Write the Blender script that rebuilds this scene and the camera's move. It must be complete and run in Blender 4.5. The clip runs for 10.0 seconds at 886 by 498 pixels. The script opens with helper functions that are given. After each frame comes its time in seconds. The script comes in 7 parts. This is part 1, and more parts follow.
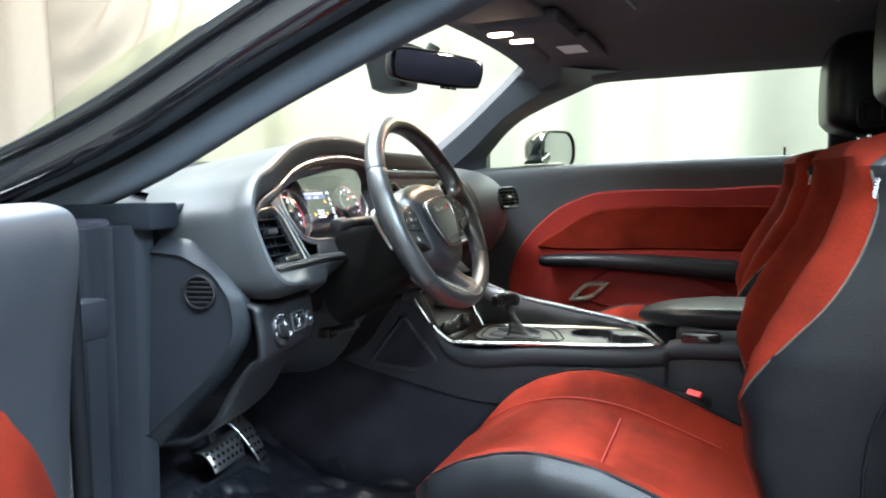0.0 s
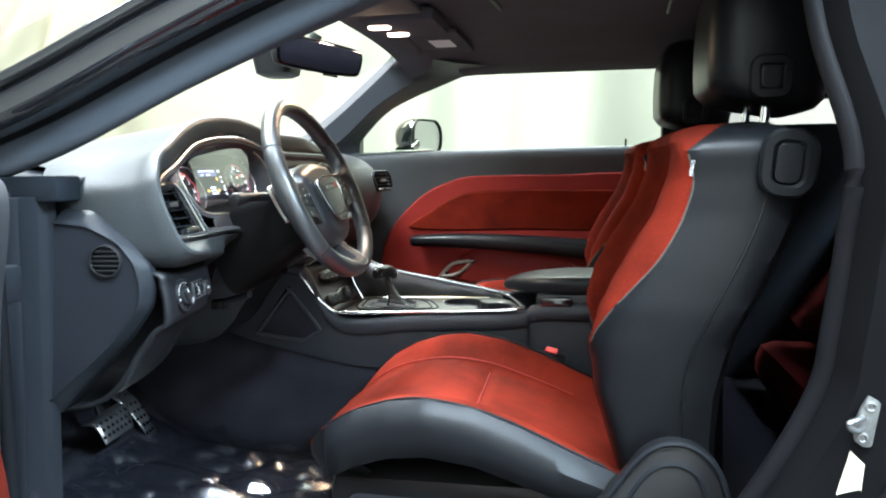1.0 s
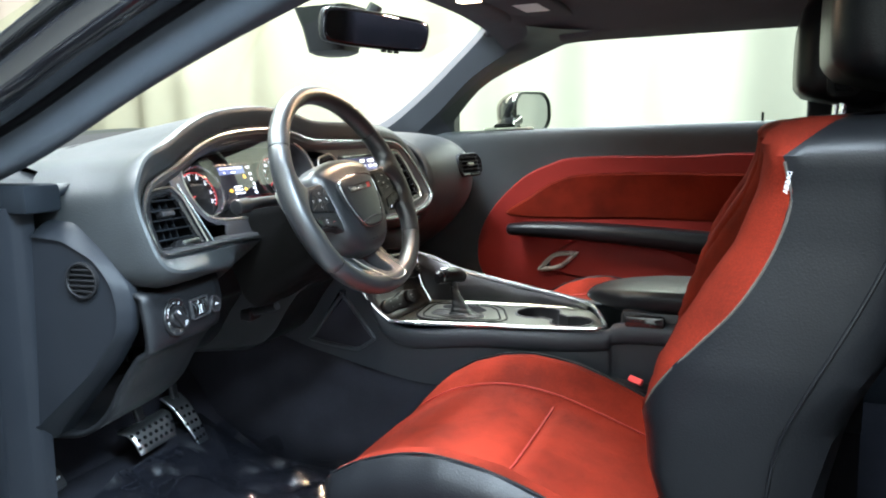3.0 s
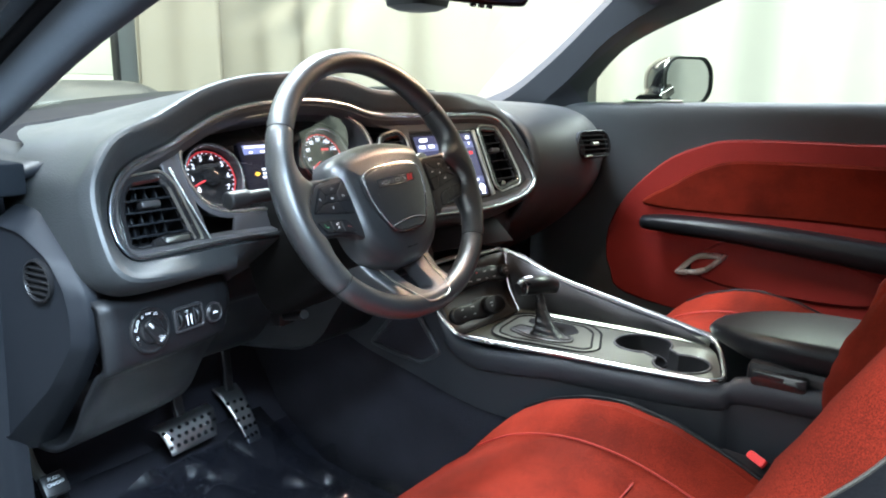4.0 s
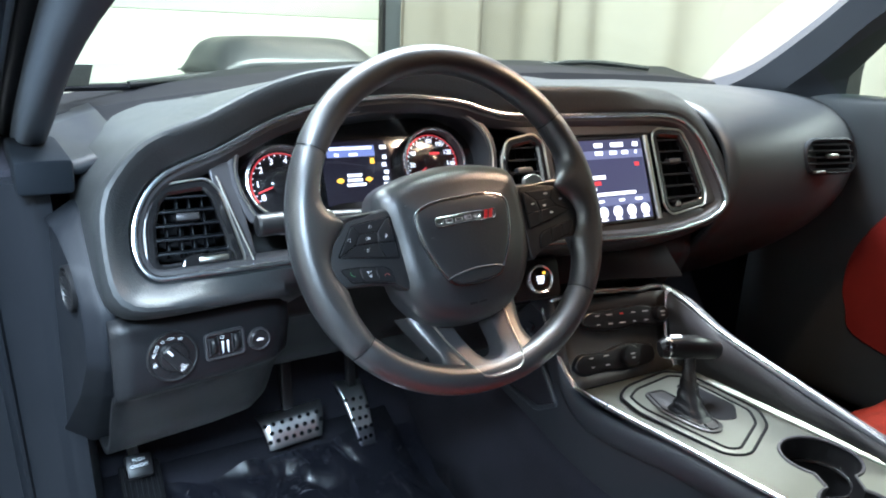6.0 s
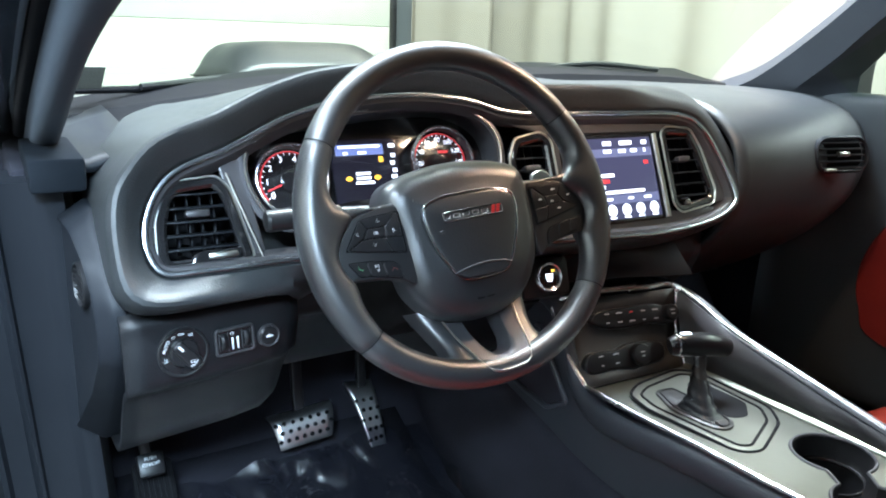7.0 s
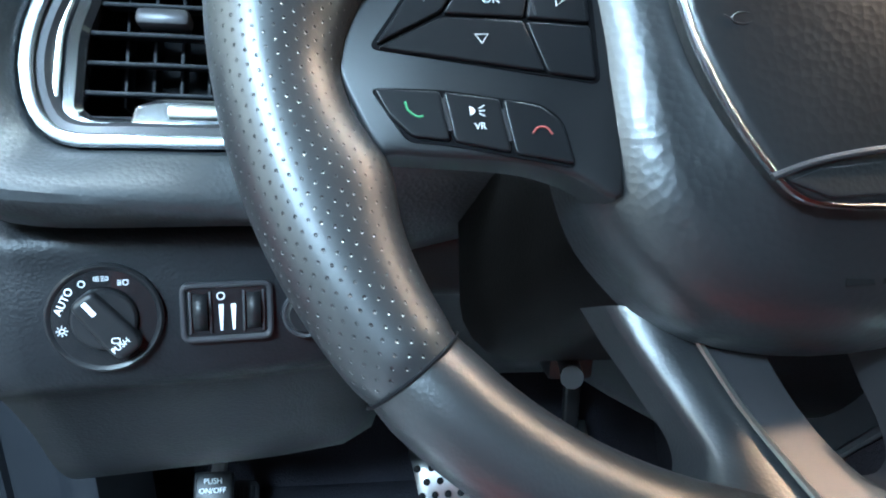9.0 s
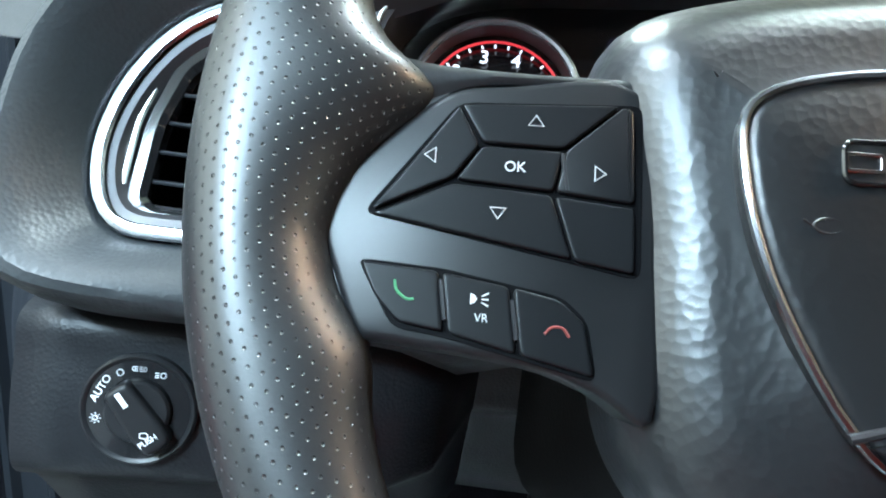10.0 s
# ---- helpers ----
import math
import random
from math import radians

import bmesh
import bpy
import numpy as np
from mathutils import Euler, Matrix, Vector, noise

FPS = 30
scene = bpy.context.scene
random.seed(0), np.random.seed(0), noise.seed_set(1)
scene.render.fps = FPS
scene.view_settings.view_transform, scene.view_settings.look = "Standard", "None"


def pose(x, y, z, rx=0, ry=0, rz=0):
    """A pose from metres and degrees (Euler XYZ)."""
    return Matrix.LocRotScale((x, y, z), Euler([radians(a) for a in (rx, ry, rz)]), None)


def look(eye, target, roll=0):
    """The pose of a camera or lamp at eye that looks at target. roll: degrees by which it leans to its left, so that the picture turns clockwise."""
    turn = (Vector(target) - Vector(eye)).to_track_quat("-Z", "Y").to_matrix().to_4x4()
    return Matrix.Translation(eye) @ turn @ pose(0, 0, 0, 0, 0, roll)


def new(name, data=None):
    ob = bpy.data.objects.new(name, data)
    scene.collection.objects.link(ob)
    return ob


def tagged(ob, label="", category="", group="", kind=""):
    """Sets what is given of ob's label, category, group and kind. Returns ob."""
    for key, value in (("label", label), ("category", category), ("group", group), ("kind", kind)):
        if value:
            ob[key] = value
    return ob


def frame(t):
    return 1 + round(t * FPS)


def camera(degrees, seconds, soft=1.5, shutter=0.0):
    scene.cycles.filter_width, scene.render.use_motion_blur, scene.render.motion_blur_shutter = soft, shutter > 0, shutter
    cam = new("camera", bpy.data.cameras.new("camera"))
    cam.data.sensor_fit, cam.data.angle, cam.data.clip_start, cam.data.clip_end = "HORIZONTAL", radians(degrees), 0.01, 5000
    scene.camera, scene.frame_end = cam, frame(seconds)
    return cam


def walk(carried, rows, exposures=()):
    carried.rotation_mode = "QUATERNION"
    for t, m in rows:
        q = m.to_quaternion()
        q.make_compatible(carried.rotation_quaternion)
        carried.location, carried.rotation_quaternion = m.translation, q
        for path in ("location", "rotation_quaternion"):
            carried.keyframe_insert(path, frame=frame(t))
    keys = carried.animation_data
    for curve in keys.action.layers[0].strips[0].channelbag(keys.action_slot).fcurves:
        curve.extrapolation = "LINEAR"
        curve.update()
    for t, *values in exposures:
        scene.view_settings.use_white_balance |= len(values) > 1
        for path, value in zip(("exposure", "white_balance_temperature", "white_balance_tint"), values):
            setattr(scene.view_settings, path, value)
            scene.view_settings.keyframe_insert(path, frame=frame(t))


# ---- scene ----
cam = camera(61.8, 10.0, soft=2.0)
ROWS = [
    (0.0, 0.49, -1.2262, 0.9643, 84.585, 1.61, 21.285),
    (0.5, 0.4806, -1.337, 0.9559, 84.215, 0.379, 13.301),
    (1.0, 0.4849, -1.3761, 0.9492, 83.543, 0.778, 10.482),
    (1.5, 0.4891, -1.3764, 0.9546, 83.089, 1.41, 10.681),
    (2.0, 0.4997, -1.3609, 0.9576, 82.531, 1.596, 11.425),
    (2.5, 0.5562, -1.241, 0.9741, 82.121, 1.798, 14.011),
    (3.0, 0.6079, -1.0868, 1.0004, 80.897, 1.395, 22.493),
    (3.2, 0.6162, -1.0198, 0.9990, 80.252, -0.007, 27.328),
    (4.3, 0.6480, -0.6489, 1.0560, 75.668, -0.032, 41.914),
    (4.5, 0.6637, -0.591, 1.0783, 73.589, -0.182, 47.562),
    (5.0, 0.6618, -0.4942, 1.0937, 71.418, -1.463, 56.093),
    (5.5, 0.6133, -0.4446, 1.0993, 72.85, -2.52, 56.879),
    (5.7, 0.6112, -0.4359, 1.0989, 73.220, -2.539, 57.333),
    (6.8, 0.6229, -0.4234, 1.0935, 72.967, -2.059, 58.232),
    (7.0, 0.6217, -0.4274, 1.0869, 73.744, -1.944, 58.568),
    (7.5, 0.5593, -0.3928, 1.0222, 74.074, -1.724, 61.453),
    (8.0, 0.3942, -0.3128, 0.949, 72.188, -2.138, 68.01),
    (8.5, 0.2819, -0.2225, 0.8924, 72.041, -1.911, 74.04),
    (8.7, 0.2550, -0.1982, 0.8845, 72.899, -2.250, 75.879),
    (9.0, 0.2127, -0.1622, 0.8908, 73.355, -2.637, 81.22),
    (9.2, 0.1959, -0.1516, 0.8951, 74.225, -3.606, 85.086),
    (9.5, 0.1886, -0.1379, 0.9103, 76.02, -5.207, 87.924),
    (10.0, 0.1749, -0.1281, 0.916, 77.378, -7.129, 92.472),
]
EXPO = [(0.0, 0.68, 6150, 9), (3.0, 0.72, 6150, 9), (4.5, 0.55, 5900, 11), (7.0, 0.5, 5850, 9), (8.0, 0.68, 5350, 5), (8.5, 0.90, 5200, 4), (9.0, 0.84, 5450, 3), (9.5, 0.95, 5750, 3), (10.0, 0.62, 5950, 4)]
walk(cam, [(t, pose(x, y, z, rx, ry, rz)) for t, x, y, z, rx, ry, rz in ROWS], EXPO)

# ---- world and light: a closed studio bay, two main lamps and added fill lamps ----
world = bpy.data.worlds.new("studio_world")
scene.world = world
world.use_nodes = True
world.node_tree.nodes["Background"].inputs[0].default_value = (0.9, 0.95, 1.0, 1)
world.node_tree.nodes["Background"].inputs[1].default_value = 0.05


def area(name, loc, aim, sx, sy, watts, colour):
    d = bpy.data.lights.new(name, "AREA")
    d.shape, d.size, d.size_y, d.energy, d.color = "RECTANGLE", sx, sy, watts, colour
    o = new(name, d)
    o.matrix_world = look(loc, aim)
    return o


COOL, WARM = (0.90, 0.97, 1.0), (1.0, 0.66, 0.40)
area("bay_lamp_over", (0.68, -1.45, 3.1), (0.1, -0.2, 0.75), 1.6, 0.45, 190, (0.78, 0.91, 1.0))
area("bay_lamp_rear", (2.20, -1.10, 2.45), (0.0, -0.16, 0.93), 1.2, 0.24, 200, (0.68, 0.87, 1.0))
# Unseen lamps added to brighten wall, dash top, passenger side, curtain and garage door.
area("bay_lamp_room", (1.4, -3.0, 3.4), (1.4, -4.2, 1.4), 3.6, 0.6, 220, COOL)
area("bay_lamp_front", (-1.5, -0.7, 3.3), (-0.45, -0.05, 1.0), 0.4, 1.6, 140, COOL)
area("bay_lamp_corner", (-1.1, 0.85, 3.4), (-0.3, 0.75, 0.95), 1.6, 0.6, 380, COOL)
area("bay_lamp_side", (0.7, 2.55, 2.35), (0.25, 0.5, 0.75), 2.2, 0.3, 60, (0.93, 1.0, 0.92))
area("bay_lamp_right", (-2.4, 1.9, 3.3), (-3.0, 3.3, 1.4), 3.0, 0.4, 165, (1.0, 0.90, 0.77))
area("bay_lamp_nose", (-3.4, 1.0, 3.3), (-4.6, 0.8, 1.0), 0.4, 3.5, 6, (1.0, 1.0, 0.90))

# ---- materials ----
MATS = {}


def material(name, colour, rough=0.5, metal=0.0, size=400.0, bump=0.0, mottle=0.12, coat=0.0, emit=None, power=0.0, sheen=0.0, kind="noise", spec=0.5, blot=14.0, spread=0.4, coat_rough=0.03):
    """Principled surface: colour mottled at two scales, bump from fine noise or cells."""
    m = bpy.data.materials.new(name)
    m.use_nodes = True
    nt = m.node_tree
    b = nt.nodes["Principled BSDF"]
    b.inputs["Roughness"].default_value, b.inputs["Metallic"].default_value = rough, metal
    b.inputs["Coat Weight"].default_value, b.inputs["Sheen Weight"].default_value = coat, sheen
    b.inputs["Specular IOR Level"].default_value = spec
    b.inputs["Coat Roughness"].default_value = coat_rough
    co = nt.nodes.new("ShaderNodeTexCoord")
    n1, n2 = nt.nodes.new("ShaderNodeTexNoise"), nt.nodes.new("ShaderNodeTexNoise")
    n1.inputs["Scale"].default_value, n1.inputs["Detail"].default_value = blot, 4.0
    n2.inputs["Scale"].default_value, n2.inputs["Detail"].default_value = size, 3.0
    mixn = nt.nodes.new("ShaderNodeMath")
    mixn.operation = "ADD"
    for n in (n1, n2):
        nt.links.new(co.outputs["Object"], n.inputs["Vector"])
    nt.links.new(n1.outputs["Fac"], mixn.inputs[0])
    nt.links.new(n2.outputs["Fac"], mixn.inputs[1])
    ramp = nt.nodes.new("ShaderNodeMapRange")
    ramp.inputs["From Min"].default_value, ramp.inputs["From Max"].default_value = 1 - spread, 1 + spread
    ramp.inputs["To Min"].default_value, ramp.inputs["To Max"].default_value = 1 - mottle, 1 + mottle
    nt.links.new(mixn.outputs[0], ramp.inputs["Value"])
    mul = nt.nodes.new("ShaderNodeVectorMath")
    mul.operation = "SCALE"
    mul.inputs[0].default_value = colour
    nt.links.new(ramp.outputs["Result"], mul.inputs["Scale"])
    nt.links.new(mul.outputs[0], b.inputs["Base Color"])
    rr = nt.nodes.new("ShaderNodeMapRange")
    rr.inputs["To Min"].default_value, rr.inputs["To Max"].default_value = max(0.02, rough - 0.08), min(1, rough + 0.08)
    nt.links.new(n1.outputs["Fac"], rr.inputs["Value"])
    nt.links.new(rr.outputs["Result"], b.inputs["Roughness"])
    if bump:
        bp = nt.nodes.new("ShaderNodeBump")
        bp.inputs["Strength"].default_value, bp.inputs["Distance"].default_value = 1.0, bump
        src = n2.outputs["Fac"]
        if kind == "cells":
            v = nt.nodes.new("ShaderNodeTexVoronoi")
            v.inputs["Scale"].default_value = size
            nt.links.new(co.outputs["Object"], v.inputs["Vector"])
            src = v.outputs["Distance"]
        nt.links.new(src, bp.inputs["Height"])
        nt.links.new(bp.outputs["Normal"], b.inputs["Normal"])
        nt.links.new(bp.outputs["Normal"], b.inputs["Coat Normal"])
    if emit:
        b.inputs["Emission Color"].default_value, b.inputs["Emission Strength"].default_value = (*emit, 1), power
    MATS[name] = m
    return m


dash_m = material("dash_vinyl", (0.027, 0.0295, 0.0315), 0.42, spec=0.34, bump=0.00022, size=420, kind="cells")
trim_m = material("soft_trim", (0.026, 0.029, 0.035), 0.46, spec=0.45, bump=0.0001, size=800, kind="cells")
# Darker copy of the soft trim, on the console's left flank only.
flank_m = material("left_flank_trim", (0.019, 0.021, 0.026), 0.5, spec=0.3, bump=0.0001, size=800, kind="cells")
pillar_m = material("pillar_cloth", (0.060, 0.070, 0.086), 0.85, bump=0.0003, size=900, spec=0.2)
cap_m = material("end_cap_plastic", (0.010, 0.0115, 0.0145), 0.48, spec=0.16, bump=0.0001, size=800, kind="cells")
panel_m = material("lower_panel_vinyl", (0.0085, 0.0091, 0.0105), 0.44, spec=0.24, bump=0.00018, size=520, kind="cells")
leather_m = material("black_leather", (0.0062, 0.0067, 0.0080), 0.36, spec=0.17, bump=0.00016, size=420, kind="cells")
hub_m = material("hub_vinyl", (0.012, 0.013, 0.015), 0.36, spec=0.9, coat=0.3, coat_rough=0.40, bump=0.00012, size=400, kind="cells")
wheel_m = material("wheel_leather", (0.012, 0.013, 0.015), 0.40, spec=1.0, coat=0.2, coat_rough=0.42, bump=0.00007, size=750, kind="cells")
piping_m = material("seam_piping", (0.060, 0.055, 0.048), 0.42, spec=0.5)
suede_m = material("red_suede", (0.120, 0.0112, 0.0050), 0.9, bump=0.0004, size=900, mottle=0.45, spec=0.08, blot=8.0, spread=0.2)
# Door trim and red vinyl lightened in place of light the passenger door lacks.
lit_door_trim_m = material("door_trim", (0.052, 0.058, 0.062), 0.5, spec=0.4, bump=0.0001, size=800, kind="cells")
red_vinyl_m = material("red_vinyl", (0.25, 0.019, 0.014), 0.6, bump=0.0003, size=600, spec=0.3)
satin_m = material("satin_bezel", (0.045, 0.044, 0.048), 0.40, metal=0.3, mottle=0.05)
chrome_m = material("chrome", (0.85, 0.86, 0.88), 0.24, metal=1.0, mottle=0.03)
# Chrome dimmed: the dark cabin it reflects is put into the metal's colour.
dimmed_chrome_m = material("dimmed_chrome", (0.50, 0.52, 0.55), 0.22, metal=1.0, mottle=0.03)
silver_m = material("silver_paint", (0.55, 0.55, 0.53), 0.28, metal=0.4, mottle=0.04)
brush_m = material("brushed_metal", (0.50, 0.50, 0.46), 0.32, metal=1.0, mottle=0.10, size=900, bump=0.00005)
plate_m = material("gunmetal_plate", (0.21, 0.215, 0.185), 0.30, metal=0.85, mottle=0.08, size=900)
steel_m = material("pedal_steel", (0.62, 0.62, 0.62), 0.35, metal=1.0, mottle=0.08)
piano_m = material("gloss_black", (0.012, 0.012, 0.013), 0.12, coat=0.5, mottle=0.02)
plastic_m = material("black_plastic", (0.011, 0.011, 0.012), 0.38, spec=0.3, mottle=0.08)
foot_m = material("pillar_foot_cloth", (0.009, 0.011, 0.014), 0.9, spec=0.05, bump=0.0003, size=900)
jamb_m = material("pillar_black", (0.0045, 0.0045, 0.005), 0.6, spec=0.03)
rubber_m = material("rubber_seal", (0.006, 0.006, 0.007), 0.55, spec=0.06, mottle=0.1)
liner_m = material("headliner_cloth", (0.085, 0.082, 0.095), 0.95, bump=0.0004, size=900, spec=0.1)
carpet_m = material("floor_carpet", (0.019, 0.019, 0.025), 0.95, bump=0.002, size=500, mottle=0.3, spec=0.1)
paint_m = material("black_car_paint", (0.008, 0.008, 0.010), 0.12, coat=1.0, mottle=0.02)
curtain_m = material("cream_curtain", (0.215, 0.195, 0.166), 0.85, bump=0.0008, size=120, mottle=0.06)
wall_m = material("white_wall", (0.62, 0.62, 0.57), 0.8, bump=0.0004, size=80, mottle=0.05)
concrete_m = material("concrete", (0.09, 0.088, 0.085), 0.6, bump=0.0008, size=60, mottle=0.2)
white_m = material("white_print", (0.75, 0.76, 0.78), 0.6, mottle=0.03)
dull_print_m = material("dull_print", (0.30, 0.30, 0.32), 0.6, mottle=0.1)
pod_m = material("pod_plastic", (0.006, 0.006, 0.007), 0.30, spec=0.35, mottle=0.05)
stack_m = material("stack_panel", (0.020, 0.0185, 0.018), 0.42, spec=0.3, bump=0.0001, size=700)
glow_white_m = material("lit_white_print", (0.7, 0.72, 0.8), 0.5, emit=(0.85, 0.9, 1.0), power=1.6)
glow_red_m = material("lit_red_print", (0.5, 0.03, 0.03), 0.5, emit=(1.0, 0.06, 0.08), power=0.55)
glow_amber_m = material("lit_amber_print", (0.6, 0.35, 0.03), 0.5, emit=(1.0, 0.55, 0.05), power=1.4)
dark_screen_m = material("dark_screen", (0.012, 0.012, 0.016), 0.15, emit=(0.10, 0.10, 0.20), power=0.08, mottle=0.02)
screen_m = material("lit_screen", (0.02, 0.02, 0.03), 0.12, emit=(0.16, 0.17, 0.34), power=0.32, mottle=0.02)
red_m = material("red_button", (0.60, 0.03, 0.03), 0.4, mottle=0.05)
lamp_m = material("lamp_lens", (0.8, 0.7, 0.6), 0.3, emit=(1.0, 0.70, 0.52), power=9.0)
mirror_m = material("mirror_glass", (0.85, 0.88, 0.88), 0.02, metal=1.0, mottle=0.01)


def glass(name, tint, rough=0.0, low=0.04, high=0.55, power=4.0):
    """A thin pane: clear, with gloss that grows towards grazing angles."""
    m = bpy.data.materials.new(name)
    m.use_nodes = True
    nt = m.node_tree
    nt.nodes.remove(nt.nodes["Principled BSDF"])
    tr, gl, mx = nt.nodes.new("ShaderNodeBsdfTransparent"), nt.nodes.new("ShaderNodeBsdfGlossy"), nt.nodes.new("ShaderNodeMixShader")
    tr.inputs[0].default_value = (*tint, 1)
    gl.inputs["Roughness"].default_value = rough
    lw, pw, mr = nt.nodes.new("ShaderNodeLayerWeight"), nt.nodes.new("ShaderNodeMath"), nt.nodes.new("ShaderNodeMapRange")
    pw.operation = "POWER"
    pw.inputs[1].default_value = power
    mr.inputs["To Min"].default_value, mr.inputs["To Max"].default_value = low, high
    nt.links.new(lw.outputs["Facing"], pw.inputs[0])
    nt.links.new(pw.outputs[0], mr.inputs["Value"])
    nt.links.new(mr.outputs["Result"], mx.inputs[0])
    nt.links.new(tr.outputs[0], mx.inputs[1])
    nt.links.new(gl.outputs[0], mx.inputs[2])
    nt.links.new(mx.outputs[0], nt.nodes["Material Output"].inputs["Surface"])
    return m


glass_m = glass("window_glass", (0.87, 0.96, 0.82), low=0.03, high=0.35)
lens_m = glass("cluster_lens", (0.95, 0.95, 0.97), low=0.04, high=1.0, power=1.35)
film_m = glass("clear_film", (0.85, 0.87, 0.93), 0.18, low=0.27, high=0.95)


def perforated():
    """Leather with a staggered lattice of small punched holes, laid out on the UV map in metres."""
    m = material("perforated_leather", (0.012, 0.013, 0.015), 0.38, spec=1.0, coat=0.3, coat_rough=0.42, bump=0.00004, size=900)
    nt = m.node_tree
    b = nt.nodes["Principled BSDF"]
    uv = nt.nodes.new("ShaderNodeUVMap")
    sep = nt.nodes.new("ShaderNodeSeparateXYZ")
    nt.links.new(uv.outputs[0], sep.inputs[0])

    def op(kind, a, c=None):
        n = nt.nodes.new("ShaderNodeMath")
        n.operation = kind
        for i, v in enumerate((a, c)):
            if v is None:
                continue
            if isinstance(v, (int, float)):
                n.inputs[i].default_value = v
            else:
                nt.links.new(v, n.inputs[i])
        return n.outputs[0]
    u, v = op("DIVIDE", sep.outputs[0], 0.0037), op("DIVIDE", sep.outputs[1], 0.0028)
    row = op("FLOOR", v)
    odd = op("MULTIPLY", op("MODULO", row, 2.0), 0.5)
    fu = op("SUBTRACT", op("FRACT", op("ADD", u, odd)), 0.5)
    fv = op("SUBTRACT", op("FRACT", v), 0.5)
    d = op("SQRT", op("ADD", op("POWER", op("MULTIPLY", fu, 3.7), 2.0), op("POWER", op("MULTIPLY", fv, 2.8), 2.0)))
    hole = nt.nodes.new("ShaderNodeMapRange")
    hole.interpolation_type = "SMOOTHSTEP"
    hole.inputs["From Min"].default_value, hole.inputs["From Max"].default_value = 0.18, 0.50
    nt.links.new(d, hole.inputs["Value"])
    bp = nt.nodes.new("ShaderNodeBump")
    bp.inputs["Distance"].default_value = 0.0004
    nt.links.new(hole.outputs["Result"], bp.inputs["Height"])
    old = b.inputs["Normal"].links[0].from_node
    nt.links.new(bp.outputs["Normal"], old.inputs["Normal"])
    return m


perf_m = perforated()


# ---- mesh helpers ----
def link_mesh(name, verts, faces, mat, parent=None, label="", smooth=True):
    me = bpy.data.meshes.new(name)
    me.from_pydata([tuple(v) for v in verts], [], faces)
    me.materials.append(mat)
    bm = bmesh.new()
    bm.from_mesh(me)
    bmesh.ops.recalc_face_normals(bm, faces=bm.faces)
    bm.to_mesh(me)
    bm.free()
    for p in me.polygons:
        p.use_smooth = smooth
    if smooth:
        me.set_sharp_from_angle(angle=radians(38))
    ob = new(name, me)
    if parent:
        ob.parent = parent
    if label:
        ob["label"] = label
    return ob


def part(name, bm, mat, parent=None, label="", smooth=True):
    me = bpy.data.meshes.new(name)
    bmesh.ops.recalc_face_normals(bm, faces=bm.faces)
    bm.to_mesh(me)
    bm.free()
    me.materials.append(mat)
    for p in me.polygons:
        p.use_smooth = smooth
    if smooth:
        me.set_sharp_from_angle(angle=radians(38))
    ob = new(name, me)
    if parent:
        ob.parent = parent
    if label:
        ob["label"] = label
    return ob


def thing(name, label, category, loc=(0, 0, 0), group="", kind=""):
    return tagged(place(new(name), pose(*loc)), label, category, group, kind)


def place(ob, m):
    ob.matrix_world = m
    return ob


def V(*a):
    return Vector(a)


def spline(pts, n=8, closed=False):
    """Catmull-Rom through pts (Vectors or tuples), n steps a span."""
    P = [Vector(p) for p in pts]
    out = []
    k = len(P)
    for i in range(k if closed else k - 1):
        p0 = P[(i - 1) % k] if closed or i > 0 else P[0] * 2 - P[1]
        p1, p2 = P[i], P[(i + 1) % k]
        p3 = P[(i + 2) % k] if closed or i + 2 < k else P[-1] * 2 - P[-2]
        for j in range(n):
            t = j / n
            out.append(0.5 * (2 * p1 + (p2 - p0) * t + (2 * p0 - 5 * p1 + 4 * p2 - p3) * t * t + (3 * p1 - p0 - 3 * p2 + p3) * t ** 3))
    if not closed:
        out.append(P[-1].copy())
    return out


def grid(rings, close_u=False, close_v=False, caps=False):
    """Vertices and faces of a lattice of rings (lists of equal length)."""
    nv, nu = len(rings), len(rings[0])
    verts = [p for r in rings for p in r]
    faces = []
    for i in range(nv if close_v else nv - 1):
        for j in range(nu if close_u else nu - 1):
            a, b = i * nu + j, i * nu + (j + 1) % nu
            c, d = ((i + 1) % nv) * nu + (j + 1) % nu, ((i + 1) % nv) * nu + j
            faces.append((a, b, c, d))
    if caps and close_u:
        faces.append(tuple(range(nu))[::-1])
        faces.append(tuple((nv - 1) * nu + j for j in range(nu)))
    return verts, faces


def surface(name, rings, mat, parent=None, label="", close_u=False, close_v=False, caps=False, thick=0.0, smooth=True):
    v, f = grid(rings, close_u, close_v, caps)
    ob = link_mesh(name, v, f, mat, parent, label, smooth)
    if thick:
        mod = ob.modifiers.new("thickness", "SOLIDIFY")
        mod.thickness, mod.offset = thick, -1
    return ob


def frames(path, closed=False, up=Vector((0, 0, 1))):
    """Tangent, side and normal at each point of a path."""
    res = []
    n = len(path)
    for i in range(n):
        a = path[(i - 1) % n] if closed or i else path[0]
        b = path[(i + 1) % n] if closed or i < n - 1 else path[-1]
        t = (b - a).normalized()
        s = t.cross(up)
        s = s.normalized() if s.length > 1e-6 else Vector((1, 0, 0))
        res.append((t, s, s.cross(t).normalized()))
    return res


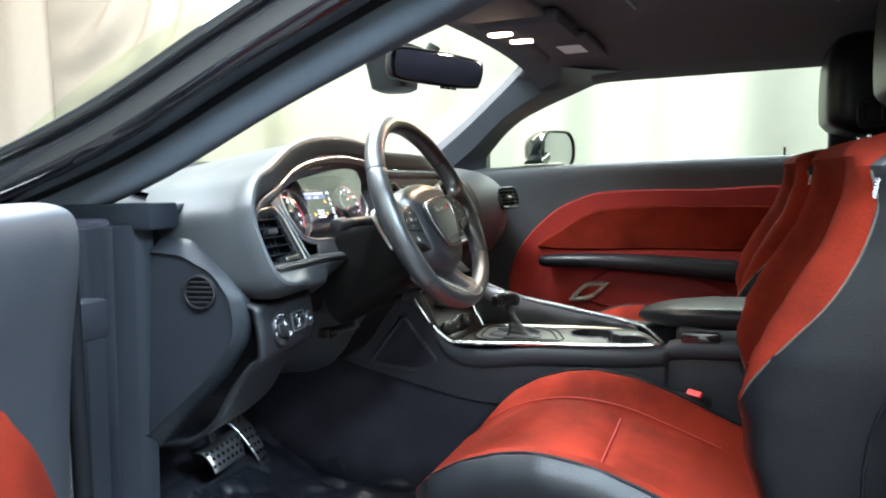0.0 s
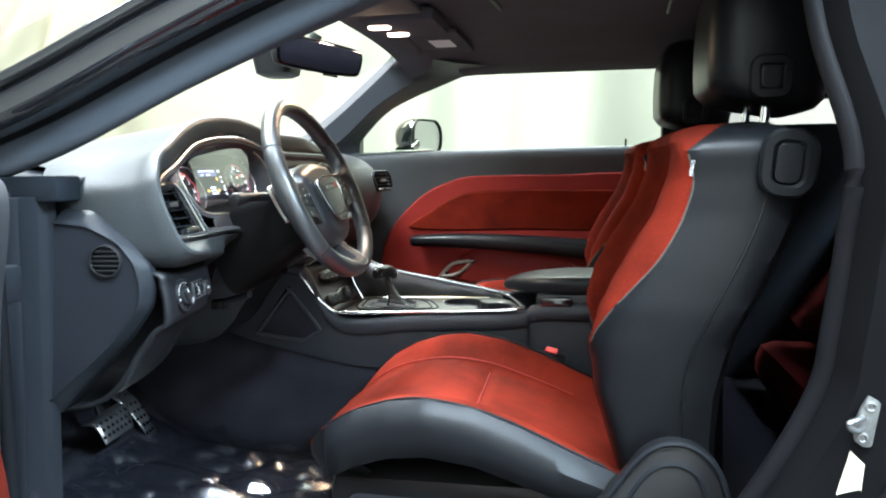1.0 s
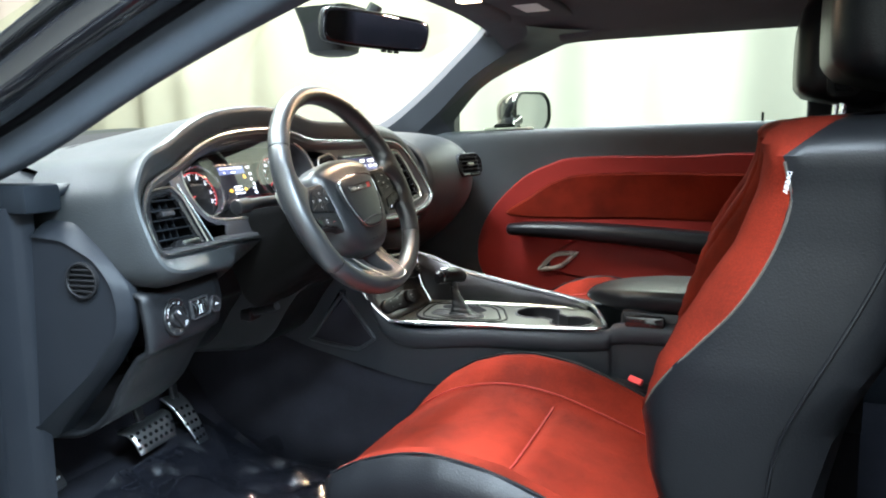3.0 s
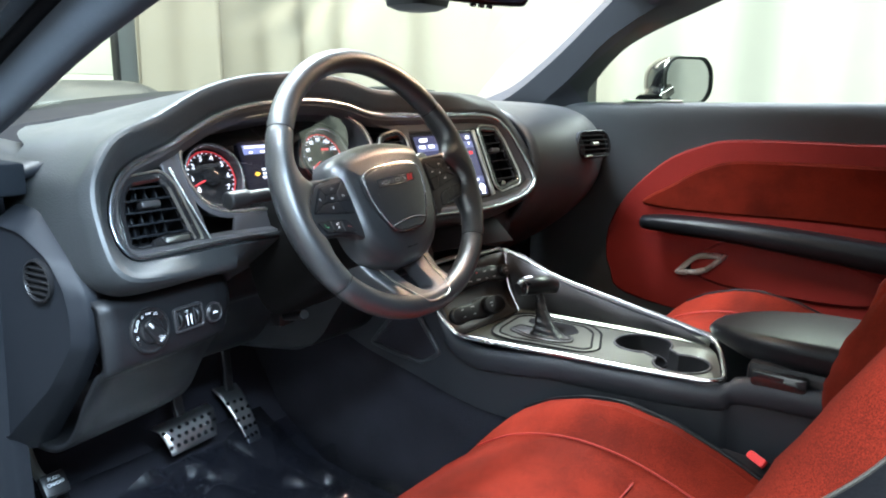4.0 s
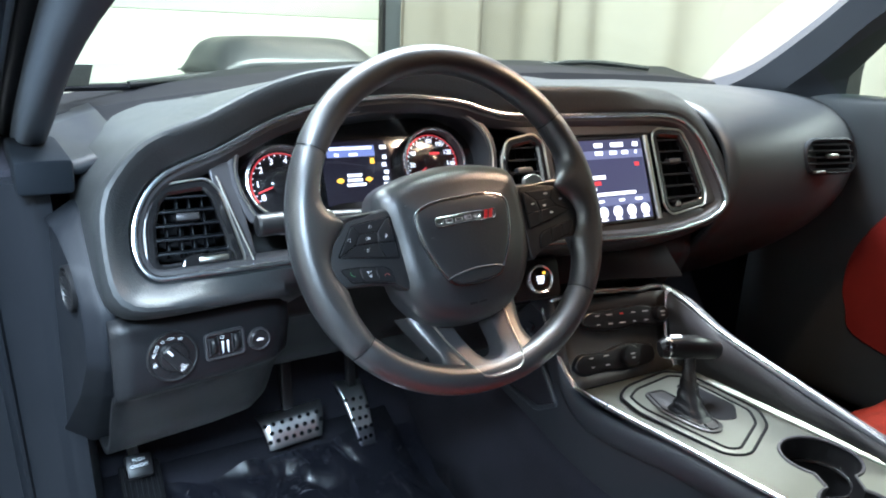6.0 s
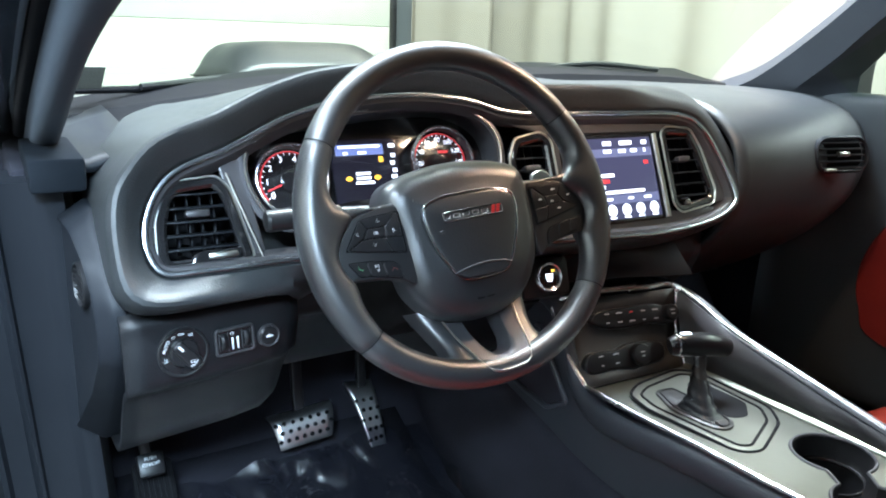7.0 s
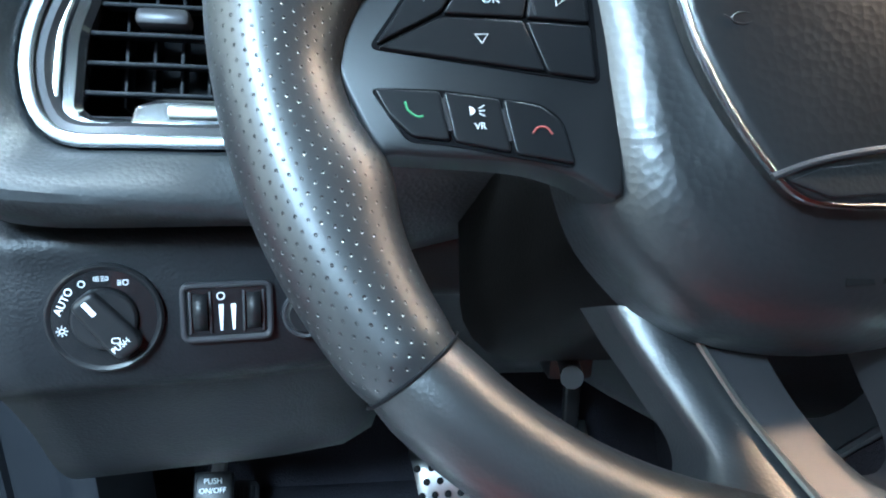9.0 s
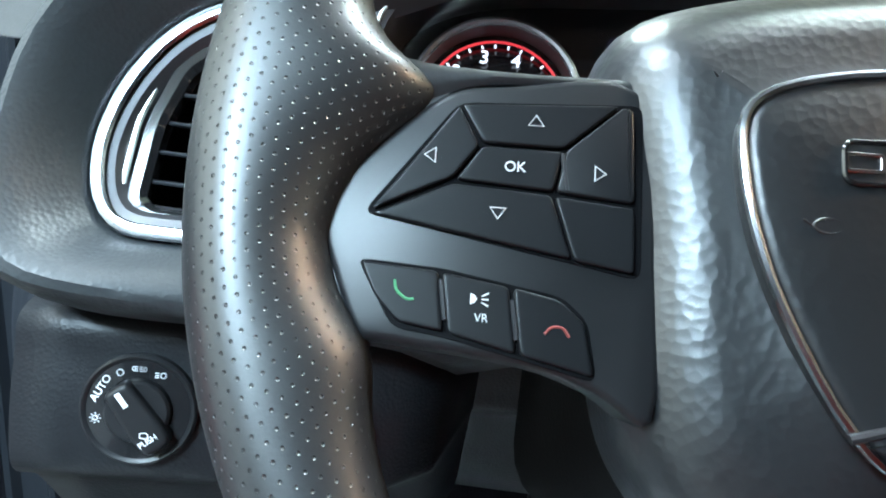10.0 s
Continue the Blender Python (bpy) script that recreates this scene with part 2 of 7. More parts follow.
def sweep(name, path, section, mat, parent=None, label="", closed=False, caps=True, up=Vector((0, 0, 1)), scale=None):
    """Sweeps a closed 2D section (side, normal) along a path; scale: factors at each point."""
    rings = []
    for i, (p, (t, s, n)) in enumerate(zip(path, frames(path, closed, up))):
        k = scale[i] if scale else (1, 1)
        rings.append([p + s * (a * k[0]) + n * (b * k[1]) for a, b in section])
    return surface(name, rings, mat, parent, label, close_u=True, close_v=closed, caps=caps and not closed)


def circle(r, n=12, ry=None):
    return [(r * math.cos(2 * math.pi * i / n), (ry or r) * math.sin(2 * math.pi * i / n)) for i in range(n)]


def tube(name, pts, r, mat, parent=None, label="", n=10, steps=6, closed=False, up=Vector((0, 0, 1)), ry=None):
    return sweep(name, spline(pts, steps, closed), circle(r, n, ry), mat, parent, label, closed, up=up)


def rounded(w, h, r, n=5):
    """Outline of a rounded rectangle, w by h."""
    out = []
    for cx, cy, a0 in ((w / 2 - r, h / 2 - r, 0), (-w / 2 + r, h / 2 - r, 90), (-w / 2 + r, -h / 2 + r, 180), (w / 2 - r, -h / 2 + r, 270)):
        for i in range(n + 1):
            a = radians(a0 + 90 * i / n)
            out.append((cx + r * math.cos(a), cy + r * math.sin(a)))
    return out


def shrink(outline, d):
    """The outline moved inwards by d (negative: outwards)."""
    n = len(outline)
    area2 = sum(outline[i][0] * outline[(i + 1) % n][1] - outline[(i + 1) % n][0] * outline[i][1] for i in range(n))
    sg = 1 if area2 > 0 else -1
    out = []
    for i in range(n):
        a, b = Vector(outline[i - 1]), Vector(outline[(i + 1) % n])
        t = (b - a).normalized()
        out.append((outline[i][0] - t.y * d * sg, outline[i][1] + t.x * d * sg))
    return out


def slab(name, outline, depth, mat, m=Matrix(), parent=None, label="", bevel=0.002, steps=2, dome=0.0):
    """A plate with the given outline (in the local x-y plane, top at z = depth), bevelled at the top, posed by m."""
    rings = [[V(x, y, 0) for x, y in outline], [V(x, y, depth - bevel) for x, y in outline]]
    for i in range(1, steps + 1):
        a = math.pi / 2 * i / steps
        o = shrink(outline, bevel * (1 - math.cos(a)))
        rings.append([V(x, y, depth - bevel + bevel * math.sin(a)) for x, y in o])
    if not dome:
        n = len(outline)
        turn = [(outline[i][0] - outline[i - 1][0]) * (outline[(i + 1) % n][1] - outline[i][1]) - (outline[i][1] - outline[i - 1][1]) * (outline[(i + 1) % n][0] - outline[i][0]) for i in range(n)]
        if min(turn) > -1e-9 or max(turn) < 1e-9:
            cx, cy = sum(p[0] for p in outline) / n, sum(p[1] for p in outline) / n
            rings += [[V(cx + (p.x - cx) * k, cy + (p.y - cy) * k, depth) for p in rings[-1]] for k in (0.92, 0.05)]
    if dome:
        cx, cy = sum(p[0] for p in outline) / len(outline), sum(p[1] for p in outline) / len(outline)
        last = rings[-1]
        for k in (0.85, 0.65, 0.4, 0.15):
            rings.append([V(cx + (p.x - cx) * k, cy + (p.y - cy) * k, depth + dome * (1 - k * k)) for p in last])
    rings = [[m @ p for p in r] for r in rings]
    return surface(name, rings, mat, parent, label, close_u=True, caps=True)


def ring_slab(name, outline, inner, depth, mat, m=Matrix(), parent=None, label="", bevel=0.002):
    """A flat frame between an outline and the same outline moved inwards."""
    a, b = outline, shrink(outline, inner)
    r = [[V(x, y, 0) for x, y in a], [V(x, y, depth - bevel) for x, y in a], [V(x, y, depth) for x, y in shrink(a, bevel)],
         [V(x, y, depth) for x, y in shrink(a, inner - bevel)], [V(x, y, depth - bevel) for x, y in b], [V(x, y, 0) for x, y in b]]
    return surface(name, [[m @ p for p in q] for q in r], mat, parent, label, close_u=True, close_v=True)


def box(name, lo, hi, mat, parent=None, label="", bevel=0.004, m=Matrix()):
    bm = bmesh.new()
    bmesh.ops.create_cube(bm, size=1)
    for v in bm.verts:
        v.co = Vector([(lo[i] + hi[i]) / 2 + v.co[i] * (hi[i] - lo[i]) for i in range(3)])
    if bevel:
        bmesh.ops.bevel(bm, geom=bm.edges[:], offset=bevel, segments=2, profile=0.5, affect="EDGES")
    bmesh.ops.transform(bm, matrix=m, verts=bm.verts)
    return part(name, bm, mat, parent, label)


def revolve(name, profile, mat, m=Matrix(), parent=None, label="", n=32):
    """Turns a profile of (radius, height) round the local z axis."""
    rings = [[m @ V(r * math.cos(2 * math.pi * i / n), r * math.sin(2 * math.pi * i / n), h) for i in range(n)] for r, h in profile]
    return surface(name, rings, mat, parent, label, close_u=True, caps=True)


def lettering(name, text, size, mat, m, parent=None, depth=0.0002):
    cu = bpy.data.curves.new(name, "FONT")
    cu.body, cu.size, cu.extrude, cu.align_x, cu.align_y = text, size, depth, "CENTER", "CENTER"
    tmp = bpy.data.objects.new(name, cu)
    me = bpy.data.meshes.new_from_object(tmp)
    bpy.data.objects.remove(tmp)
    me.transform(m)
    me.materials.clear()
    me.materials.append(mat)
    ob = new(name, me)
    if parent:
        ob.parent = parent
    return ob


def facing(origin, normal, up=(0, 0, 1)):
    """A pose whose local z is the normal and whose local y points as far up as it can: local x is then to the viewer's right."""
    n = Vector(normal).normalized()
    x = Vector(up).cross(n).normalized()
    y = n.cross(x)
    m = Matrix((x, y, n)).transposed().to_4x4()
    m.translation = Vector(origin)
    return m


def lut(table, v):
    """Smooth look-up in a table of (key, value...)."""
    ks = [r[0] for r in table]
    if v <= ks[0]:
        return table[0][1:]
    for a, b in zip(table, table[1:]):
        if v <= b[0]:
            t = (v - a[0]) / (b[0] - a[0])
            return tuple(p + (q - p) * t for p, q in zip(a[1:], b[1:]))
    return table[-1][1:]


# The car stands nose towards -x, its right side towards +y; the wheel's hub is at y = 0.

# ---- the bay round the car ----
studio_m = material("grey_wall", (0.22, 0.23, 0.24), 0.85, bump=0.0004, size=80, mottle=0.08)


def bay():
    floor = box("floor", (-5.0, -4.2, -0.1), (4.2, 3.6, 0.0), concrete_m, bevel=0)
    tagged(floor, "grey concrete floor under the car", "floor", kind="structure")
    for name, lo, hi in (("wall_front", (-5.2, -4.2, 0), (-5.0, 3.6, 3.6)), ("wall_back", (4.2, -4.2, 0), (4.4, 3.6, 3.6)),
                         ("wall_left", (-5.0, -4.4, 0), (4.2, -4.2, 3.6)), ("wall_right", (-5.0, 3.6, 0), (4.2, 3.8, 3.6))):
        # Unseen walls; the left one is white to bounce fill light into the car.
        tagged(box(name, lo, hi, wall_m if name == "wall_left" else studio_m, bevel=0), "plain unseen wall closing the bay", "wall", kind="structure")
    tagged(box("ceiling", (-5.2, -4.4, 3.6), (4.4, 3.8, 3.7), wall_m, bevel=0), "plain off-white ceiling", "ceiling", kind="structure")


def curtain(a, b, top, label, seed, fold=0.09, wave=0.055, swag=0.0):
    """Cloth hung from a to b, with loose uneven folds; swag: slanting folds towards a."""
    rnd = random.Random(seed)
    a, b = Vector(a), Vector(b)
    n, k = 360, 72
    side = (b - a).normalized().cross(Vector((0, 0, 1)))
    ph = [rnd.uniform(0, 6.28) for _ in range(8)]
    rings = []
    for i in range(k + 1):
        h = i / k
        row = []
        for j in range(n + 1):
            u = j / n
            d = (b - a).length * u
            w = fold * (0.45 * math.sin(d * 5.1 + ph[0] + 0.9 * math.sin(d * 1.3 + ph[1])) + 0.3 * math.sin(d * 11.0 + ph[2] + 1.5 * math.sin(d * 2.1 + ph[3])))
            w += wave * math.sin(d * 2.3 + 2.5 * h + ph[4]) * (1 - h) + 0.03 * math.sin(d * 3.0 - 5.0 * h + ph[5])
            if swag:
                dz = h * top - 2.62
                g = math.exp(-((d - 0.4) / 1.25) ** 4) * max(0.0, min(1.0, (h * top - 1.35) / 0.4))
                r = math.hypot(d - 0.14, dz if dz < 0 else dz * 0.15)
                w = w * (1 - 0.85 * g) + swag * g * (math.sin(r * 20.0 + 0.5 * math.sin(d * 4 + ph[6])) + 0.4 * math.sin(r * 11.0 + d * 1.5 + ph[7]))
            w *= min(1.0, u * 12, (1 - u) * 12)
            row.append(a + (b - a) * u + side * w + Vector((0, 0, top * h)))
        rings.append(row)
    return tagged(surface("curtain", rings, curtain_m, thick=0.004), label, "curtain", "curtains round the car")


bay()
curtain((-4.45, 3.1, 0.02), (4.0, 3.1, 0.02), 3.4, "cream cloth curtain hung in loose folds behind the car", 3, fold=0.15, swag=0.055)
curtain((-4.5, 2.42, 0.02), (-4.4, 3.1, 0.02), 3.4, "cream cloth curtain hung beside the garage door", 5)


door_panel_m = material("garage_door_paint", (0.46, 0.47, 0.41), 0.6, bump=0.0004, size=80, mottle=0.06)


def sectional_door():
    """A white panelled garage door with a dark post at its side."""
    root = thing("garage_door", "white sectional garage door with ribbed panels", "garage door", (-4.75, 2.35, 0))
    for i in range(6):
        box("panel", (-0.03, -4.4, 0.02 + i * 0.55), (0.03, 0.0, 0.568 + i * 0.55), door_panel_m, root, bevel=0.005)
        for k in (0.2, 0.36):
            box("rib", (0.025, -4.35, 0.02 + i * 0.55 + k), (0.032, -0.05, 0.035 + i * 0.55 + k), wall_m, root, bevel=0.004)
    box("post", (-0.02, 0.0, 0), (0.08, 0.035, 3.4), plastic_m, root, "dark steel post")


sectional_door()

# ---- the car's shell ----
def roof_z(x, y):
    return 1.325 + 0.02 * (1 - ((y - 0.39) / 0.6) ** 2) - 0.10 * max(0, (x - 0.75) / 1.0) ** 2 - 0.6 * max(0, (0.18 - x)) ** 2


def shell():
    car = thing("car_body", "black two-door coupe with an open driver's door", "car body")

    def bar(name, pts, sec, mat, label=""):
        return sweep(name, spline(pts, 6), sec, mat, car, label)
    xs = [-0.06 + 0.1 * i for i in range(17)]
    ys = [-0.28 + 0.067 * j for j in range(21)]
    surface("roof_panel", [[V(x, y, roof_z(x, y) + 0.05) for y in ys] for x in xs], paint_m, car, thick=0.01)
    surface("headliner", [[V(x, y, roof_z(x, y) - 0.02 - 0.05 * abs((y - 0.39) / 0.67) ** 4) for y in ys] for x in xs], liner_m, car, "dark cloth headliner", thick=0.012)
    # front header, bowed forward at the screen
    hdr = [(-0.115, 1.0, 1.262), (-0.05, 0.85, 1.275), (-0.028, 0.62, 1.282), (-0.03, 0.39, 1.285), (-0.05, 0.10, 1.28), (-0.08, -0.08, 1.268)]
    bar("header_trim", [(x + 0.03, y, z + 0.012) for x, y, z in hdr], rounded(0.07, 0.03, 0.012), liner_m, "dark cloth header")
    # driver's screen pillar and roof rail
    inner = [(-0.66, -0.30, 0.90), (-0.335, -0.30, 0.998), (-0.10, -0.285, 1.105), (0.12, -0.265, 1.20), (0.30, -0.26, 1.262), (0.6, -0.26, 1.30), (1.2, -0.24, 1.27)]
    near = [-0.343, -0.349, -0.334, -0.286, -0.235, -0.20, -0.18]
    drop = [0.0, 0.004, 0.006, 0.005, 0.0, 0.0, 0.0]
    a, b = spline([(x, y - 0.0805, z - d) for (x, y, z), d in zip(inner, drop)], 6), spline([(x, q, z - d) for (x, y, z), q, d in zip(inner, near, drop)], 6)
    rings = []
    for i, (p, q) in enumerate(zip(a, b)):
        t = (a[min(i + 1, len(a) - 1)] - a[max(i - 1, 0)]).normalized()
        n = V(-t.z, 0, t.x).normalized()
        rings.append([p.lerp(q, 0.5) + V(0, u, 0) + n * v for u, v in rounded(q.y - p.y, 0.07, min(0.016, (q.y - p.y) * 0.45))])
    surface("pillar_trim", rings, pillar_m, car, "dark cloth pillar trim", close_u=True, caps=True)
    bar("door_seal", [(x, y - 0.084, z + 0.016) for x, y, z in inner], circle(0.010, 10), rubber_m, "black rubber door seal")
    bar("door_seal", [(x, y - 0.104, z + 0.030) for x, y, z in inner], circle(0.008, 10), rubber_m, "black rubber door seal")
    bar("pillar_skin", [(x, y - 0.118, z + 0.038) for x, y, z in inner], rounded(0.07, 0.055, 0.02), paint_m, "gloss black painted pillar")
    bar("drip_rail", [(x, y - 0.145, z + 0.070) for x, y, z in inner], rounded(0.03, 0.02, 0.008), piano_m)
    # passenger's pillar: a broad sheet between screen and side window, then the roof rail
    scr = spline([(-0.66, 1.16, 0.96), (-0.50, 1.105, 1.010), (-0.345, 1.06, 1.102), (-0.215, 1.02, 1.195), (-0.13, 0.99, 1.258), (-0.09, 0.93, 1.275), (-0.05, 0.85, 1.285)], 5)
    win = spline([(-0.285, 1.165, 0.96), (-0.278, 1.15, 1.02), (-0.262, 1.145, 1.046), (-0.145, 1.10, 1.140), (0.05, 1.06, 1.215), (0.15, 1.045, 1.245), (0.25, 1.04, 1.258)], 5)
    rings = []
    for a, b in zip(scr, win):
        c = a.lerp(b, 0.5) + V(0.01, -0.03, -0.012)
        rings.append([a + V(-0.02, 0.05, 0.03), a, a.lerp(c, 0.6), c, b.lerp(c, 0.6), b, b + V(0.0, 0.05, 0.03)])
    surface("pillar_trim", rings, trim_m, car, "dark cloth pillar trim")
    bar("pillar_skin", [p + V(-0.0, 0.075, 0.03) for p in [a.lerp(b, 0.4) for a, b in zip(scr[::5], win[::5])]], rounded(0.10, 0.06, 0.02), paint_m)
    bar("roof_rail", [(0.10, 1.03, 1.262), (0.25, 1.03, 1.282), (0.45, 1.03, 1.293), (0.75, 1.03, 1.292), (1.2, 1.0, 1.26), (1.7, 0.95, 1.15)], rounded(0.09, 0.05, 0.02), liner_m)
    # right rear quarter with its small window
    for nm, o in (("quarter_trim", [(0.735, 0.25), (0.735, 1.30), (0.90, 1.30), (0.91, 0.25)]), ("quarter_trim", [(0.90, 0.25), (0.90, 1.06), (1.9, 1.06), (1.9, 0.25)]),
                  ("quarter_trim", [(0.90, 1.135), (0.90, 1.30), (1.3, 1.28), (1.9, 1.10), (1.9, 1.135)])):
        slab(nm, o, 0.03, cap_m, Matrix.Translation((0, 1.10, 0)) @ Matrix.Rotation(radians(90), 4, "X"), car, bevel=0.006)
    # lock pillar and rear quarter on the driver's side
    bp = [(0.775, -0.27, 1.30), (0.785, -0.33, 1.12), (0.812, -0.40, 0.96), (0.806, -0.40, 0.84), (0.795, -0.40, 0.74), (0.780, -0.40, 0.655), (0.712, -0.40, 0.52), (0.615, -0.40, 0.38), (0.54, -0.40, 0.28)]
    rings = []
    for p in spline(bp, 5):
        rings.append([p + V(0.015, 0.03, 0), p + V(0.0, -0.005, 0), p + V(0.008, -0.030, 0), p + V(0.020, -0.052, 0), p + V(0.08, -0.058, 0), p + V(0.14, -0.06, 0), p + V(0.15, -0.10, 0), p + V(0.30, -0.105, 0)])
    surface("lock_pillar", rings, jamb_m, car, "gloss black lock pillar")
    bar("door_seal", bp, circle(0.015, 10), rubber_m, "black rubber door seal")
    bar("door_seal", [(x + 0.115, y - 0.062, z) for x, y, z in bp], circle(0.010, 10), rubber_m)
    bar("quarter_trim", [(x + 0.12, y + 0.045, z) for x, y, z in bp], rounded(0.22, 0.03, 0.012), plastic_m)
    box("quarter_panel", (0.93, -0.44, 0.96), (1.9, -0.34, 1.36), plastic_m, car, "dark rear quarter", bevel=0.02)
    # rocker sill, hinge pillar, bulkhead, rear shelf
    bar("sill", [(-0.62, -0.43, 0.24), (0.0, -0.43, 0.24), (0.62, -0.43, 0.24)], rounded(0.14, 0.12, 0.03), paint_m)
    rings = []
    for k in range(12):
        z = 0.22 + 0.69 * k / 11
        x, y = -0.331 + 0.085 * (z - 0.75), -0.382 - 0.04 * (z - 0.75)
        rings.append([V(x + a, y + b, z) for a, b in ((-0.09, 0.045), (0.006, 0.028), (0.0078, 0.012), (0.005, 0.006), (0.0, -0.001), (-0.0015, -0.005), (-0.004, -0.035), (-0.0035, -0.040), (0.002, -0.043), (0.003, -0.047), (-0.001, -0.051), (-0.009, -0.054), (-0.011, -0.078), (-0.005, -0.083), (-0.006, -0.089), (-0.014, -0.093), (-0.09, -0.11))])
    surface("hinge_pillar", rings, cap_m, car, "dark stepped hinge pillar", close_u=True, caps=True)
    box("pillar_foot", (-0.46, -0.394, 0.902), (-0.283, -0.336, 0.941), foot_m, car, "dark cloth foot of the pillar", bevel=0.005)
    box("front_wing", (-1.9, -0.62, 0.25), (-0.43, -0.45, 0.90), paint_m, car, "gloss black front wing", bevel=0.03)
    box("bulkhead", (-0.80, -0.44, 0.2), (-0.74, 1.22, 0.96), carpet_m, car, bevel=0.01)
    box("right_side", (-0.8, 1.22, 0.2), (1.9, 1.25, 0.96), paint_m, car, bevel=0.01)
    box("rear_shelf", (1.35, -0.35, 0.86), (1.9, 1.1, 0.90), liner_m, car, bevel=0.01)
    box("rear_bulkhead", (1.86, -0.35, 0.2), (1.9, 1.1, 1.2), carpet_m, car, bevel=0.01)
    box("left_rear_side", (1.0, -0.50, 0.2), (1.9, -0.45, 1.25), paint_m, car, bevel=0.01)
    box("rear_side_insert", (0.88, -0.375, 0.50), (1.3, -0.352, 0.86), red_vinyl_m, car, "dark red rear side insert", bevel=0.01)
    # floor pan with the carpet rising to the bulkhead
    rows = []
    for x, z in ((1.86, 0.26), (0.9, 0.26), (0.2, 0.25), (-0.2, 0.25), (-0.42, 0.27), (-0.56, 0.34), (-0.68, 0.50), (-0.74, 0.7)):
        rows.append([V(x, -0.40 + 1.62 * j / 12, z) for j in range(13)])
    surface("carpet", rows, carpet_m, car, "black pile carpet", thick=0.02)
    box("side_liner", (-0.74, -0.41, 0.25), (-0.36, -0.37, 0.92), carpet_m, car, bevel=0.01)

    # bonnet with its scoop
    def hood_z(x, y):
        return 0.968 - 0.045 * abs((y - 0.39) / 0.9) ** 2.2 - 0.03 * max(0, -(x + 0.8)) ** 1.5
    hx = [-0.80 - 0.1 * i for i in range(15)]
    hy = [-0.55 + 0.094 * j for j in range(21)]
    surface("bonnet", [[V(x, y, hood_z(x, y)) for y in hy] for x in hx], paint_m, car, "black bonnet", thick=0.01)
    so = []
    for k in range(13):
        x = -1.32 - 0.04 * k
        hgt = 0.098 * math.sin(math.pi / 2 * min(1, (k + 0.4) / 5)) * (1 if k < 11 else 0.55 if k == 11 else 0.1)
        so.append([V(x, 0.385 + w * 0.25, hood_z(x, 0.385 + w * 0.25) + hgt * max(0, 1 - abs(w) ** 7) + 0.001) for w in [-1 + 0.05 * j for j in range(41)]])
    surface("bonnet_scoop", so, plastic_m, car, "raised black bonnet scoop", thick=0.006)
    # cowl and wipers under the screen
    cy = [-0.42 + 0.0815 * j for j in range(21)]
    def cowl(dx, z):
        return [V(dx - 0.12 * (1 - ((y - 0.39) / 0.8) ** 2), y, z - 0.02 * ((y - 0.39) / 0.8) ** 2) for y in cy]
    def lower_z(y):
        return lut([(-0.42, 0.935), (-0.32, 0.950), (-0.21, 0.966), (-0.08, 0.982), (0.08, 0.995), (0.35, 1.008), (0.64, 1.013), (0.99, 1.006), (1.21, 0.985)], y)[0]
    def upper_z(y):
        return lut([(-0.42, 0.945), (-0.30, 0.962), (-0.19, 0.985), (-0.04, 1.004), (0.18, 1.022), (0.66, 1.031), (1.13, 1.020), (1.21, 1.0)], y)[0]
    surface("cowl", [[V(-0.84, y, upper_z(y) - 0.06) for y in cy], [V(-0.76, y, upper_z(y)) for y in cy], [V(-0.70, y, (upper_z(y) + lower_z(y)) / 2) for y in cy], [V(-0.625, y, lower_z(y)) for y in cy], [V(-0.60, y, lower_z(y) - 0.03) for y in cy]], rubber_m, car, "black band under the screen")
    return car


def wiper(pts, label):
    w = thing("windscreen_wiper", label, "wiper", group="wipers")
    tube("wiper_arm", pts, 0.006, plastic_m, w, n=8)
    tube("wiper_blade", [(x - 0.02, y + 0.02, z - 0.008) for x, y, z in pts], 0.004, rubber_m, w, n=8)


def windows():
    top = [V(-0.06 + 0.03 * math.sin(math.pi * i / 10), -0.27 + 1.20 * i / 10, 1.292) for i in range(11)]
    low = [V(-0.66 - 0.12 * math.sin(math.pi * i / 10), -0.37 + 1.51 * i / 10, 0.985) for i in range(11)]
    ws = thing("windscreen", "clear raked windscreen glass in a black seal", "windscreen")
    g = surface("pane", [[low[j].lerp(top[j], k / 6) + V(-0.03, 0, 0.03) * math.sin(math.pi * k / 6) for j in range(11)] for k in range(7)], glass_m, ws)
    tube("upper_seal", [p + V(0.004, 0, 0.002) for p in top], 0.006, rubber_m, ws, "black rubber seal", n=8, steps=2)
    tube("lower_seal", [p - V(0.006, 0, 0.004) for p in low], 0.006, rubber_m, ws, "black rubber seal", n=8, steps=2)
    g.visible_shadow = False
    s = surface("side_window", [[V(-0.28 + 1.05 * j / 10, 1.165 - 0.12 * k / 5 - 0.01 * (k / 5) ** 2, 0.975 + (0.31 if j > 3 else 0.07 + 0.08 * j) * k / 5) for j in range(11)] for k in range(6)], glass_m, None)
    tagged(s, "raised passenger's side window glass", "side window")
    s.visible_shadow = False


car = shell()
windows()
wiper([(-0.80, 0.30, 1.0), (-0.76, 0.55, 1.006), (-0.72, 0.80, 1.03), (-0.68, 0.98, 1.02)], "black wiper parked under the windscreen")
wiper([(-0.70, -0.20, 0.985), (-0.78, 0.05, 1.0), (-0.80, 0.30, 1.0)], "black wiper parked at the cowl")


